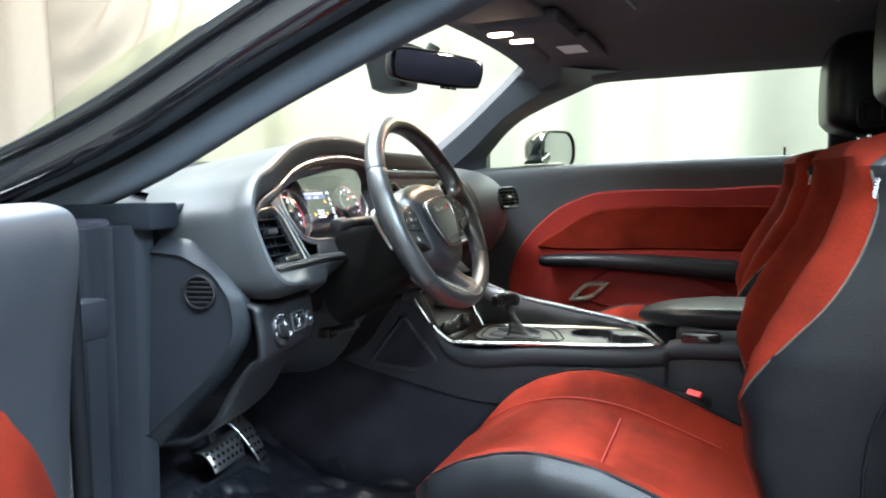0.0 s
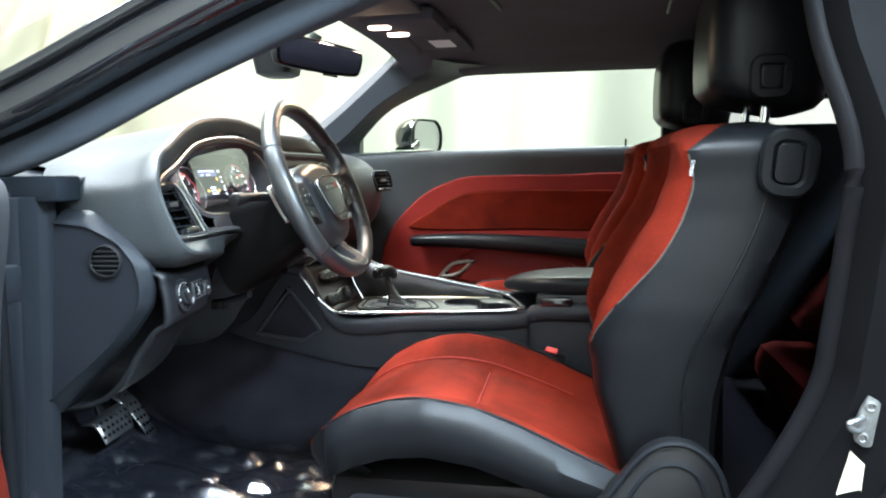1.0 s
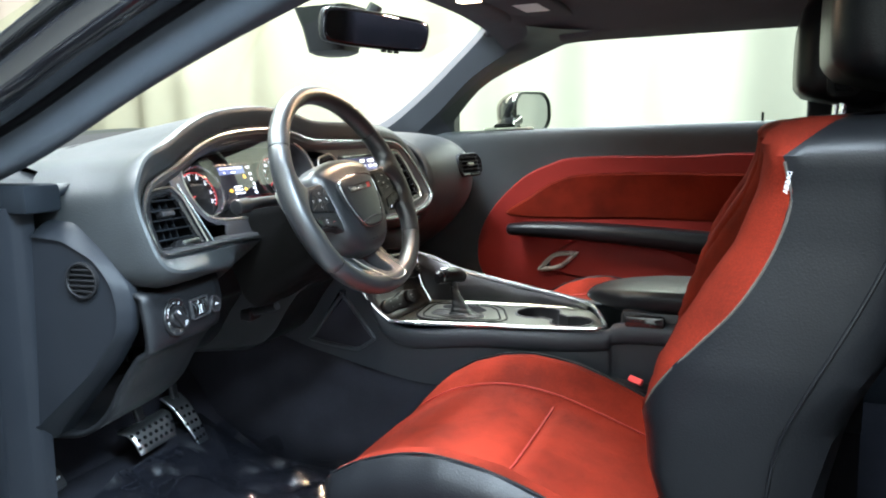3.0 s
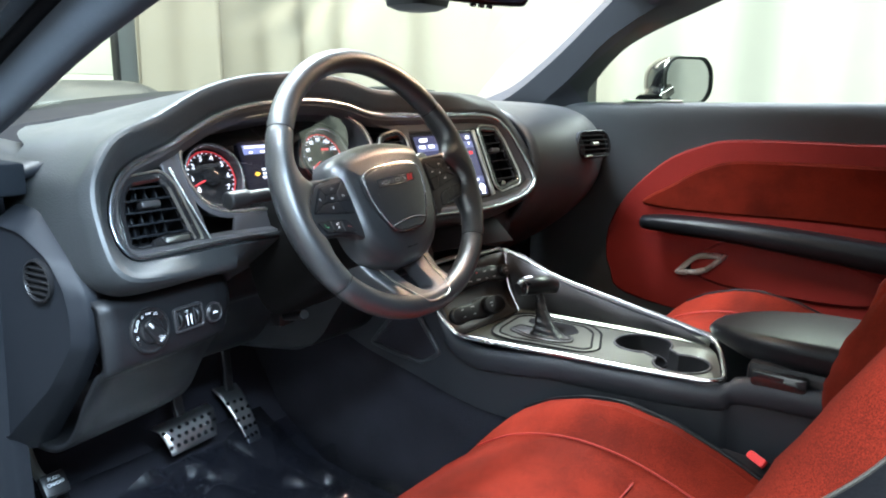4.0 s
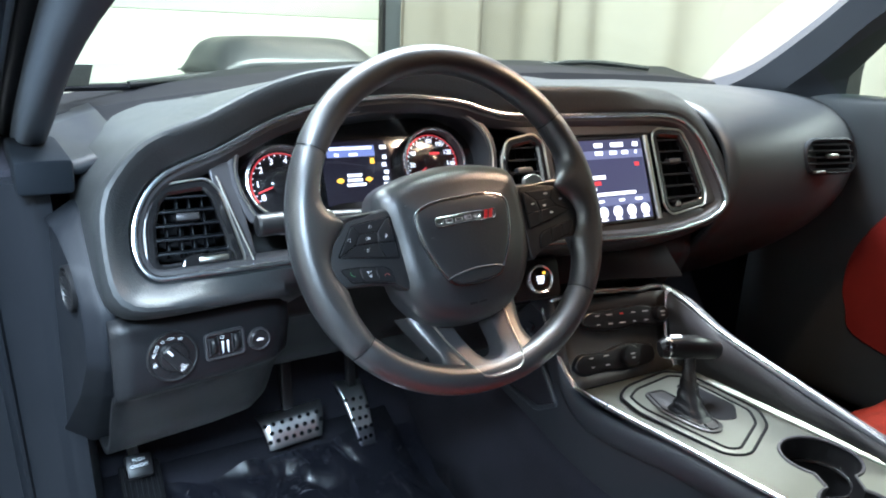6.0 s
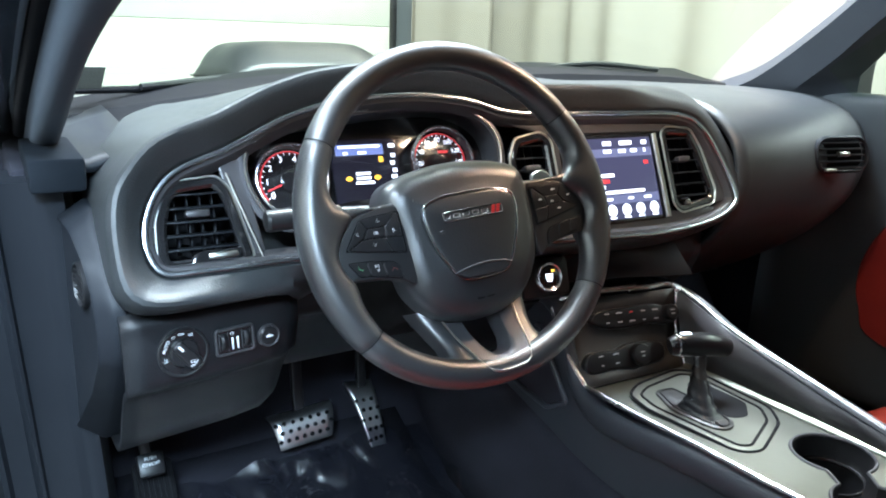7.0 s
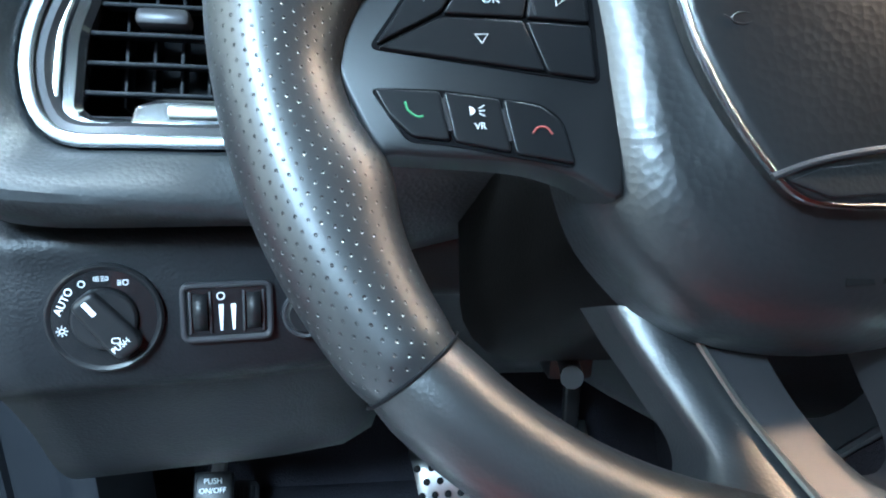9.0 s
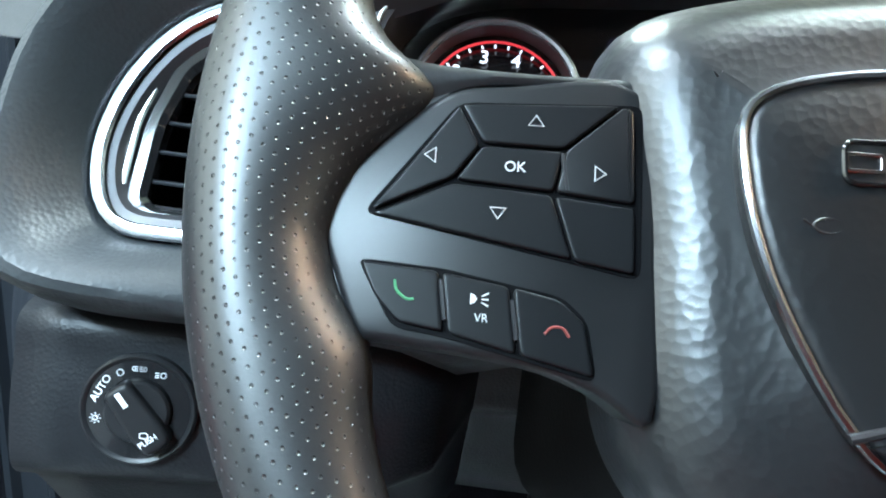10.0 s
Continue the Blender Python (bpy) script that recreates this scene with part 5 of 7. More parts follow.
    # side spokes with their buttons
    for sg in (1, -1):
        sp = spline([(-0.165, 0.030, 0), (-0.152, 0.026, 0), (-0.140, 0.0235, 0), (-0.120, 0.0235, 0), (-0.085, 0.0275, 0), (-0.05, 0.027, 0), (-0.05, -0.03, 0), (-0.09, -0.036, 0), (-0.138, -0.036, 0), (-0.146, -0.048, 0), (-0.152, -0.066, 0), (-0.168, -0.06, 0), (-0.175, 0.0, 0)], 4, True)
        slab("spoke", [(sg * p.x, p.y) for p in sp], 0.017, wheel_m, Matrix.Translation((0, 0, -0.0145)), w, "leather-wrapped spoke", bevel=0.006, steps=4)
        bz = spline([(-0.157, -0.014, 0), (-0.153, -0.0035, 0), (-0.141, 0.0095, 0), (-0.129, 0.0195, 0), (-0.115, 0.0222, 0), (-0.082, 0.0225, 0), (-0.078, -0.02, 0), (-0.0785, -0.0555, 0), (-0.092, -0.0500, 0), (-0.108, -0.0450, 0), (-0.139, -0.0415, 0), (-0.1465, -0.040, 0), (-0.153, -0.027, 0)], 4, True)
        slab("button_bezel", [(sg * p.x, p.y) for p in bz], 0.016, bezel_m, Matrix.Translation((0, 0, -0.0125)), w, "satin dark button bezel", bevel=0.002, steps=3)
        names = ["arrow_button"] * 2 + ["ok_button"] + ["arrow_button"] * 2 + ["blank_button", "call_button", "voice_button", "hangup_button"]
        for nm, o in zip(names, buttons_left(sg)):
            slab(nm if sg == 1 else "control_button", round_poly(shrink(o, 0.0002), 0.0013), 0.0035, button_m, Matrix.Translation((0, 0, 0.0020)), w, "black thumb button", bevel=0.0005, steps=3)
        for poly in (((-0.1475, -0.0120), (-0.1265, 0.0168), (-0.082, 0.0190), (-0.082, -0.0240)), ((-0.148, -0.0228), (-0.128, -0.0240), (-0.1000, -0.0288), (-0.0940, -0.0340), (-0.0915, -0.0480), (-0.1275, -0.0398), (-0.1385, -0.0385))):
            slab("button_well", round_poly([(sg * x, y) for x, y in poly], 0.003), 0.0006, rubber_m, Matrix.Translation((0, 0, 0.0032)), w, bevel=0.0002, steps=1)
        if sg == 1:
            z = 0.0057
            for cx, cy, rot in ((-0.108, 0.0125, 0), (-0.1325, 0.0025, 90), (-0.0925, 0.0005, 270), (-0.116, -0.0105, 180)):
                m = Matrix.Translation((cx, cy, z)) @ Matrix.Rotation(radians(rot), 4, "Z")
                ring_slab("arrow_mark", [(-0.0020, -0.0013), (0.0020, -0.0013), (0.0, 0.0016)], 0.0004, 0.0003, white_m, m, w, "white arrow", bevel=0.0001)
            lettering("ok_mark", "OK", 0.0035, white_m, Matrix.Translation((-0.1125, 0.0008, z)), w)
            lettering("vr_mark", "VR", 0.0026, white_m, Matrix.Translation((-0.1185, -0.0352, z)), w)
            slab("voice_mark", [(-0.1212, -0.0296), (-0.1202, -0.0300), (-0.1196, -0.0309), (-0.1202, -0.0318), (-0.1212, -0.0322)], 0.0003, white_m, Matrix.Translation((0, 0, z)), w, "white voice symbol", bevel=0.0001)
            for dy in (-1, 0, 1):
                tube("voice_wave", [(-0.1186, -0.0309 + 0.0007 * dy, z), (-0.1170, -0.0309 + 0.0015 * dy, z)], 0.0002, white_m, w, n=5, steps=2)
            tube("call_mark", [(-0.1386, -0.0277, z), (-0.1380, -0.0300, z), (-0.1358, -0.0318, z), (-0.1340, -0.0318, z)], 0.00032, material("green_print", (0.08, 0.30, 0.13), 0.5), w, "green handset mark", n=6)
            tube("hangup_mark", [(-0.1040, -0.0378, z), (-0.1025, -0.0362, z), (-0.1000, -0.0362, z), (-0.0984, -0.0382, z)], 0.00032, MATS["dull_red_print"], w, "red handset mark", n=6)
            for x0, y0 in ((-0.1275, -0.0315), (-0.1110, -0.0350), (-0.1008, 0.0006)):
                tube("button_joint", [(x0 - 0.0006, y0 + 0.0045, 0.0052), (x0 + 0.0008, y0 - 0.0045, 0.0052)], 0.0006, satin_m, w, n=6, steps=2)
        else:
            for cx, cy, sx in ((0.115, 0.012, 0.005), (0.135, 0.003, 0.004), (0.110, -0.001, 0.004), (0.094, 0.003, 0.004), (0.118, -0.010, 0.004)):
                box("control_mark", (cx - sx / 2, cy - 0.0008, 0.0055), (cx + sx / 2, cy + 0.0008, 0.0059), white_m, w, "small white mark", bevel=0)
        # gear paddle behind the spoke
        pd = spline([(-0.150, 0.030, 0), (-0.142, 0.040, 0), (-0.130, 0.040, 0), (-0.122, 0.03, 0), (-0.124, -0.02, 0), (-0.135, -0.03, 0), (-0.146, 0.0, 0)], 4, True)
        slab("gear_paddle", [(sg * p.x, p.y) for p in pd], 0.006, brush_m, Matrix.Translation((0, 0, -0.040)), w, "silver gear paddle", bevel=0.002, steps=3)
    # lower spoke: leather legs, a satin insert forked round the opening, a bright edge
    def rise(p, z):
        """Lifts a point from the hub's level to the face of the rim."""
        h = lut([(-0.172, 0.0168), (-0.162, 0.0165), (-0.152, 0.0115), (-0.142, 0.0035), (-0.12, -0.0150), (-0.100, -0.0265), (-0.085, -0.031)], p.y)[0]
        return V(p.x, p.y, h + z)
    for sg in (1, -1):
        lo = spline([(-0.072, -0.086, 0), (-0.0595, -0.118, 0), (-0.0560, -0.133, 0), (-0.0620, -0.143, 0), (-0.078, -0.150, 0)], 5)
        hi = spline([(-0.050, -0.088, 0), (-0.0405, -0.120, 0), (-0.0365, -0.135, 0), (-0.0320, -0.150, 0), (-0.024, -0.168, 0)], 5)
        rows = []
        for p, q in zip(lo, hi):
            rows.append([rise(V(sg * p.lerp(q, t).x, p.lerp(q, t).y, 0), z) for t, z in ((0.0, -0.030), (0.0, -0.008), (0.05, -0.004), (0.15, -0.002), (0.5, 0.0), (0.85, -0.001), (1.0, -0.0015), (1.0, -0.030))])
        surface("lower_spoke", rows, wheel_m, w, "leather-wrapped lower spoke leg", close_u=True, caps=True)
    oh = [(-0.050, -0.086, 0), (-0.0395, -0.125, 0), (-0.0305, -0.150, 0), (-0.0205, -0.1605, 0), (0, -0.1630, 0)]
    ih = [(-0.025, -0.086, 0), (-0.0205, -0.122, 0), (-0.0150, -0.1385, 0), (-0.0080, -0.1448, 0), (0, -0.1460, 0)]
    outer_, inner_ = [spline(h + [(-x, y, 0) for x, y, _ in h[:-1][::-1]], 5) for h in (oh, ih)]
    rows = []
    for p, q in zip(outer_, inner_):
        rows.append([rise(p.lerp(q, t), z) for t, z in ((0.0, -0.026), (0.0, -0.0005), (0.06, 0.0012), (0.3, 0.0004), (0.7, 0.0), (0.92, -0.001), (1.0, -0.004), (1.0, -0.026))])
    surface("spoke_inset", rows, satin_m, w, "satin forked spoke insert", close_u=True, caps=True)
    sweep("spoke_edge", [rise(p, 0.0012) for p in outer_], circle(0.0012, 6), brush_m, w, "satin metal spoke edge")
    return w


steering_wheel()


# Plastic darkened further: shade behind the wheel is in its colour.
shroud_m = material("shaded_shroud_plastic", (0.004, 0.0038, 0.0037), 0.5, spec=0.04, bump=0.0001, size=600, kind="cells")


def column():
    c = thing("steering_column", "black plastic steering column shroud with stalk", "steering column")
    ax = WN
    rings = []
    for d, hw, hh in ((0.022, 0.045, 0.05), (0.028, 0.058, 0.062), (0.06, 0.062, 0.066), (0.12, 0.066, 0.075), (0.18, 0.075, 0.085), (0.22, 0.08, 0.09)):
        m = facing(Vector((-0.0074, -0.004, 0.885)) - ax * d, ax)
        rings.append([m @ V(x, y - 0.01, 0) for x, y in rounded(2 * hw, 2 * hh, 0.035)])
    surface("shroud", rings, shroud_m, c, close_u=True, caps=True)
    tube("stalk", [(-0.085, -0.05, 0.895), (-0.092, -0.12, 0.897), (-0.098, -0.165, 0.896)], 0.0085, plastic_m, c, "black stalk", n=14)
    tube("stalk_end", [(-0.098, -0.165, 0.896), (-0.099, -0.190, 0.895)], 0.0115, plastic_m, c, "rounded stalk end", n=16)
    revolve("stalk_cap", [(0.0118, 0), (0.0105, 0.003), (0.006, 0.0045)], plastic_m, facing((-0.099, -0.1895, 0.895), (-0.05, -1, 0)), c, "dark stalk cap", n=20)
    tube("tilt_lever", [(-0.16, -0.02, 0.70), (-0.19, -0.01, 0.69), (-0.225, 0.0, 0.68)], 0.007, plastic_m, c)
    box("tilt_tab", (-0.250, -0.012, 0.664), (-0.225, 0.02, 0.684), plastic_m, c, "black lever tab", bevel=0.004)
    return c


column()

# ---- seats ----
# height: crest, seam and back of the backrest, half width
BACK = [(0.46, 0.545, 0.575, 0.690, 0.255), (0.53, 0.524, 0.550, 0.690, 0.262), (0.60, 0.503, 0.527, 0.695, 0.268), (0.67, 0.495, 0.532, 0.710, 0.272), (0.735, 0.512, 0.560, 0.738, 0.273),
        (0.80, 0.546, 0.598, 0.770, 0.264), (0.87, 0.590, 0.634, 0.800, 0.252), (0.93, 0.612, 0.648, 0.811, 0.248), (0.965, 0.617, 0.636, 0.810, 0.250), (0.985, 0.612, 0.662, 0.803, 0.238), (1.000, 0.640, 0.685, 0.785, 0.215), (1.006, 0.665, 0.70, 0.765, 0.185)]


def back_ring(z):
    f, s, b, hw = lut(BACK, z)
    dip = 0.062 * max(0.0, min(1.0, (1.0 - z) / 0.09))
    half = [(0.0, f + dip), (0.07, f + dip * 0.99), (0.125, f + dip * 0.9), (0.165, f + dip * 0.62), (0.195, f + dip * 0.25), (0.222, f + 0.002), (0.243, f + 0.008), (0.257, f + (s - f) * 0.45), (0.265, f + (s - f) * 0.8), (0.268, s)]
    side = [(0.268, s), (0.2705, s + 0.012), (0.273, s + (b - s) * 0.3), (0.272, s + (b - s) * 0.7), (0.262, s + (b - s) * 0.9), (0.235, b), (0.12, b + 0.016), (0.0, b + 0.018)]
    k = hw / 0.273
    return [(y * k, x) for y, x in half], [(y * k, x) for y, x in side]


# distance from the nose of the cushion: height of the crest, drop of the middle
CUSH = [(-0.015, 0.428, 0.0), (-0.005, 0.448, 0.004), (0.02, 0.475, 0.012), (0.07, 0.520, 0.025), (0.12, 0.549, 0.035), (0.18, 0.568, 0.042), (0.24, 0.574, 0.048), (0.32, 0.562, 0.052), (0.40, 0.532, 0.05), (0.47, 0.500, 0.045), (0.55, 0.465, 0.035)]


def seat(y0, label):
    s = thing("bucket_seat", label, "car seat", (0, y0, 0), "front seats")
    zs = [0.46 + 0.53 * i / 44 for i in range(45)] + [0.996, 1.000, 1.003, 1.006]

    def outline_at(z, c):
        """Point c (0: middle of the front, 16: middle of the back) on the backrest's section."""
        h, sd = back_ring(z)
        q = h + sd[1:]
        i = min(int(c), len(q) - 2)
        return tuple(u + (v - u) * (c - i) for u, v in zip(q[i], q[i + 1]))

    def seam_at(z):
        """The leather climbs over the bolster's crest towards the cushion."""
        return lut([(0.60, 4.3), (0.66, 5.0), (0.70, 6.2), (0.76, 7.6), (0.82, 9.0)], z)[0]
    red, black = [], []
    for z in zs:
        c = seam_at(z)
        h = [outline_at(z, c * k / 11) for k in range(12)]
        sd = [outline_at(z, c + (16 - c) * k / 12) for k in range(13)]
        red.append([V(x, -y, z) for y, x in h[::-1]] + [V(x, y, z) for y, x in h[1:]])
        black.append([V(x, y, z) for y, x in sd] + [V(x, -y, z) for y, x in sd[:-1][::-1]])
    surface("backrest_panel", red, suede_m, s, "red suede backrest panel")
    surface("backrest_shell", black, leather_m, s, "black leather bolsters and back")
    surface("shoulder", [red[-1], [V(0.735, p.y * 0.9, 1.010) for p in red[-1]], [V(0.768, p.y, 1.006) for p in red[-1]]], leather_m, s, "black leather shoulder")
    for sg in (-1, 1):
        tube("piping", [(x + 0.001, sg * (y + 0.0008), z) for z, (y, x) in [(q, outline_at(q, seam_at(q))) for q in [0.48 + 0.04 * i for i in range(13)]]], 0.0015, piping_m, s, "pale grey seam piping", n=6, steps=4)
    for sg in (-1, 1):
        side = [(q, back_ring(q)[1][3]) for q in [0.50 + 0.055 * i for i in range(9)]]
        tube("seam", [(x - 0.010, sg * (y + 0.0006), z) for z, (y, x) in side], 0.0022, leather_m, s, n=6, steps=4)
    for z in (0.60,):
        h, _ = back_ring(z)
        tube("seam", [(x - 0.001, y, z + 0.02) for y, x in [(-p, q) for p, q in h[4::-1]] + h[1:5]], 0.0012, red_vinyl_m, s, n=6, steps=2)
    # cushion
    xs = [-0.015 + 0.565 * i / 56 for i in range(57)]
    cr, left, right = [], [], []

    def along(x, y):
        """The nose is rounded in plan: towards the sides it starts further back."""
        return x + 0.085 * (abs(y) / 0.236) ** 3 * max(0.0, 1 - (x + 0.015) / 0.25)
    for x in xs:
        row = []
        for y, f in ((0.236, 0.0), (0.226, 0.0), (0.215, -0.04), (0.19, 0.30), (0.16, 0.72), (0.12, 0.95), (0.06, 1.0), (0.0, 1.0)):
            px = along(x, y)
            zc, d = lut(CUSH, px)
            row.append((px, y, zc - d * f - (0.008 * math.exp(-((x - 0.30) / 0.011) ** 2) if y < 0.16 else 0) - (0.005 if y == 0.16 else 0) + (0.007 * math.sin(math.pi * max(0.0, min(1.0, (x - 0.05) / 0.25))) + 0.007 * math.sin(math.pi * max(0.0, min(1.0, (x - 0.31) / 0.22))) if y < 0.13 else 0)))
        cr.append([V(px, -y, z) for px, y, z in row] + [V(px, y, z) for px, y, z in row[::-1][1:]])
        px = along(x, 0.236)
        zc, d = lut(CUSH, px)
        low = lut([(0.05, 0.425), (0.07, 0.433), (0.12, 0.461), (0.18, 0.479), (0.24, 0.485), (0.32, 0.474), (0.40, 0.447), (0.47, 0.424), (0.55, 0.412)], px)[0]
        u = min(1.0, (x + 0.015) / 0.06)
        o = math.sqrt(max(0.0, 1 - (1 - u) ** 2))
        for rows, sg in ((left, -1), (right, 1)):
            rows.append([V(px, sg * (0.236 + e * (0.35 + 0.65 * o)), z) for e, z in ((0.0, zc), (0.011, zc + 0.002), (0.026, zc - 0.012), (0.038, zc - 0.35 * (zc - low)), (0.039, zc - 0.7 * (zc - low)), (0.026, low), (-0.016, low - 0.01))])
    for rows in (left, right):
        mid = rows[0][0].lerp(rows[0][5], 0.5)
        rows[:0] = [[mid + (p - mid) * 0.3 + V(0.004, 0, 0) for p in rows[0]], [mid + (p - mid) * 0.8 - V(0.003, 0, 0) for p in rows[0]]]
    surface("cushion_panel", cr, suede_m, s, "red suede seat cushion")
    surface("cushion_bolster", left, leather_m, s, "black leather bolster")
    surface("cushion_bolster", right, leather_m, s, "black leather bolster")
    nose = [[V(p.x - 0.006 * k + 0.006 * k * k, p.y * (1 - 0.02 * k), p.z - 0.021 * k) for p in cr[0]] for k in range(5)]
    surface("cushion_nose", nose, leather_m, s, "black leather nose roll")
    for sg in (-1, 1):
        tube("piping", [(along(x, 0.236), sg * 0.239, lut(CUSH, along(x, 0.236))[0] + 0.002) for x in [-0.013 + 0.06 * i for i in range(10)]], 0.002, leather_m, s, n=6, steps=4)
        tube("seam", [(x, sg * 0.158, lut(CUSH, x)[0] - lut(CUSH, x)[1] * 0.74 + 0.0006) for x in [0.035 + 0.055 * i for i in range(9)]], 0.0014, red_vinyl_m, s, n=6, steps=4)
    tube("seam", [(0.30, y, lut(CUSH, 0.30)[0] - lut(CUSH, 0.30)[1] * (0.95 if abs(y) > 0.1 else 1.0) - 0.003) for y in (-0.15, -0.08, 0.0, 0.08, 0.15)], 0.0014, red_vinyl_m, s, n=6, steps=4)
    # base, side valance and recliner cover
    box("seat_base", (0.06, -0.22, 0.27), (0.66, 0.22, 0.43), plastic_m, s, bevel=0.03)
    for sg in (-1, 1):
        m = Matrix.Translation((0, sg * 0.262 + (0.0 if sg < 0 else 0.03), 0)) @ Matrix.Rotation(radians(90), 4, "X")
        slab("side_valance", round_poly([(0.10, 0.30), (0.115, 0.418), (0.36, 0.412), (0.49, 0.42), (0.545, 0.478), (0.580, 0.527), (0.615, 0.543), (0.655, 0.537), (0.690, 0.505), (0.712, 0.42), (0.70, 0.29)], 0.02, 5), 0.03, plastic_m, m, s, "black plastic side cover", bevel=0.008, steps=3)
        tube("valance_edge", [(x, sg * (0.262 + 0.030), z) for x, z in ((0.108, 0.36), (0.118, 0.404), (0.16, 0.414), (0.28, 0.410), (0.40, 0.410), (0.485, 0.420), (0.525, 0.450), (0.560, 0.500), (0.590, 0.530), (0.622, 0.540), (0.655, 0.532), (0.686, 0.500), (0.702, 0.45))], 0.0045, cap_m, s, "moulded edge", n=8, steps=6)
        tube("valance_arch", [(x, sg * (0.262 + 0.029), z) for x, z in ((0.548, 0.40), (0.560, 0.455), (0.590, 0.497), (0.625, 0.508), (0.658, 0.490), (0.672, 0.44))], 0.004, cap_m, s, "moulded arch", n=8, steps=6)
        ring_slab("valance_line", round_poly([(0.125, 0.31), (0.14, 0.395), (0.40, 0.388), (0.50, 0.36), (0.50, 0.31)], 0.02, 5), 0.006, 0.004, plastic_m, m @ Matrix.Translation((0, 0, 0.028)), s, bevel=0.0015)
    # headrest
    hr = []
    prof = [(1.036, 0.60), (1.042, 0.80), (1.055, 0.93), (1.075, 0.985), (1.10, 1.0), (1.15, 1.0), (1.20, 0.97), (1.235, 0.90), (1.255, 0.78), (1.265, 0.55)]
    for z, f in prof:
        lean = 0.0
        hr.append([V(0.780 + lean + a * f, b * (0.5 + 0.5 * f), z + 0.02 * (0.5 - (a + 0.09) / 0.18) * (1 if z < 1.07 else 0)) for a, b in rounded(0.186, 0.25, 0.05, 7)])
    surface("headrest", hr, leather_m, s, "black leather headrest", close_u=True, caps=True)
    for sg in (-1, 1):
        tube("headrest_post", [(0.775, sg * 0.075, 0.96), (0.783, sg * 0.075, 1.06)], 0.0075, chrome_m, s, "chrome post", n=14)
        m = Matrix.Translation((0.776, sg * 0.126 + (0.0 if sg < 0 else -0.006), 1.080)) @ Matrix.Rotation(radians(90), 4, "X")
        ring_slab("headrest_button_ring", rounded(0.064, 0.068, 0.02, 6), 0.016, 0.006 if sg < 0 else 0.001, leather_m, m, s, "raised square ring", bevel=0.0025)
        slab("headrest_button", rounded(0.030, 0.034, 0.010, 6), 0.003 if sg < 0 else 0.001, leather_m, m, s, "smooth square button", bevel=0.001)
        m = Matrix.Translation((0.772, sg * 0.257 + (0.0 if sg < 0 else -0.006), 0.945)) @ Matrix.Rotation(radians(90), 4, "X") @ Matrix.Rotation(radians(-5), 4, "Z")
        ring_slab("belt_guide_ring", rounded(0.078, 0.098, 0.032, 7), 0.019, 0.009, leather_m, m, s, "raised belt guide", bevel=0.004)
        slab("belt_guide_pad", rounded(0.036, 0.056, 0.012, 6), 0.006, leather_m, m, s, bevel=0.002)
    f = facing((0.642, -0.2610, 0.940), (-0.25, -1, 0))
    lettering("airbag_tag", "AIRBAG", 0.0066, white_m, f @ Matrix.Rotation(radians(80), 4, "Z"), s)
    return s


seat(0.0, "red suede and black leather bucket seat for the driver")
seat(0.78, "red suede and black leather bucket seat beside the console")


def buckle():
    b = thing("belt_buckle", "black seat belt buckle with a red release button", "seat belt buckle")
    m = facing((0.425, 0.262, 0.515), (0.2, -0.3, 1), (1, 0, 0.4))
    box("buckle_body", (-0.014, -0.05, -0.012), (0.014, 0.03, 0.012), plastic_m, b, bevel=0.004, m=m)
    tube("buckle_strap", [(0.40, 0.262, 0.50), (0.47, 0.265, 0.44), (0.55, 0.265, 0.35)], 0.012, leather_m, b, n=8, ry=0.005)
    slab("release_button", rounded(0.034, 0.012, 0.003), 0.005, red_m, facing((0.425, 0.262, 0.533), (-0.5, -0.6, 0.7), (0, 0, 1)), b, "red release button", bevel=0.001)


buckle()


# Red vinyl darkened: shade behind the front seats is in this colour.
bench_m = material("shaded_bench_vinyl", (0.085, 0.009, 0.007), 0.7, bump=0.0003, size=600, spec=0.15)


def rear_bench():
    r = thing("rear_bench", "red and black rear bench behind the front seats", "rear seat")
    for y in (0.0, 0.78):
        rings = []
        for k in range(8):
            z = 0.42 + 0.07 * k
            rings.append([V(1.20 + 0.05 * k + 0.03 * math.cos(math.pi * (j - 5) / 10) * -1, y - 0.30 + 0.06 * j, z) for j in range(11)])
        surface("rear_backrest", rings, bench_m, r, "red rear backrest with shade in its colour", thick=0.08)
        box("rear_cushion", (1.02, y - 0.27, 0.26), (1.26, y + 0.27, 0.40), bench_m, r, bevel=0.05)


rear_bench()

# ---- doors ----
UPY = Matrix.Rotation(radians(90), 4, "X")


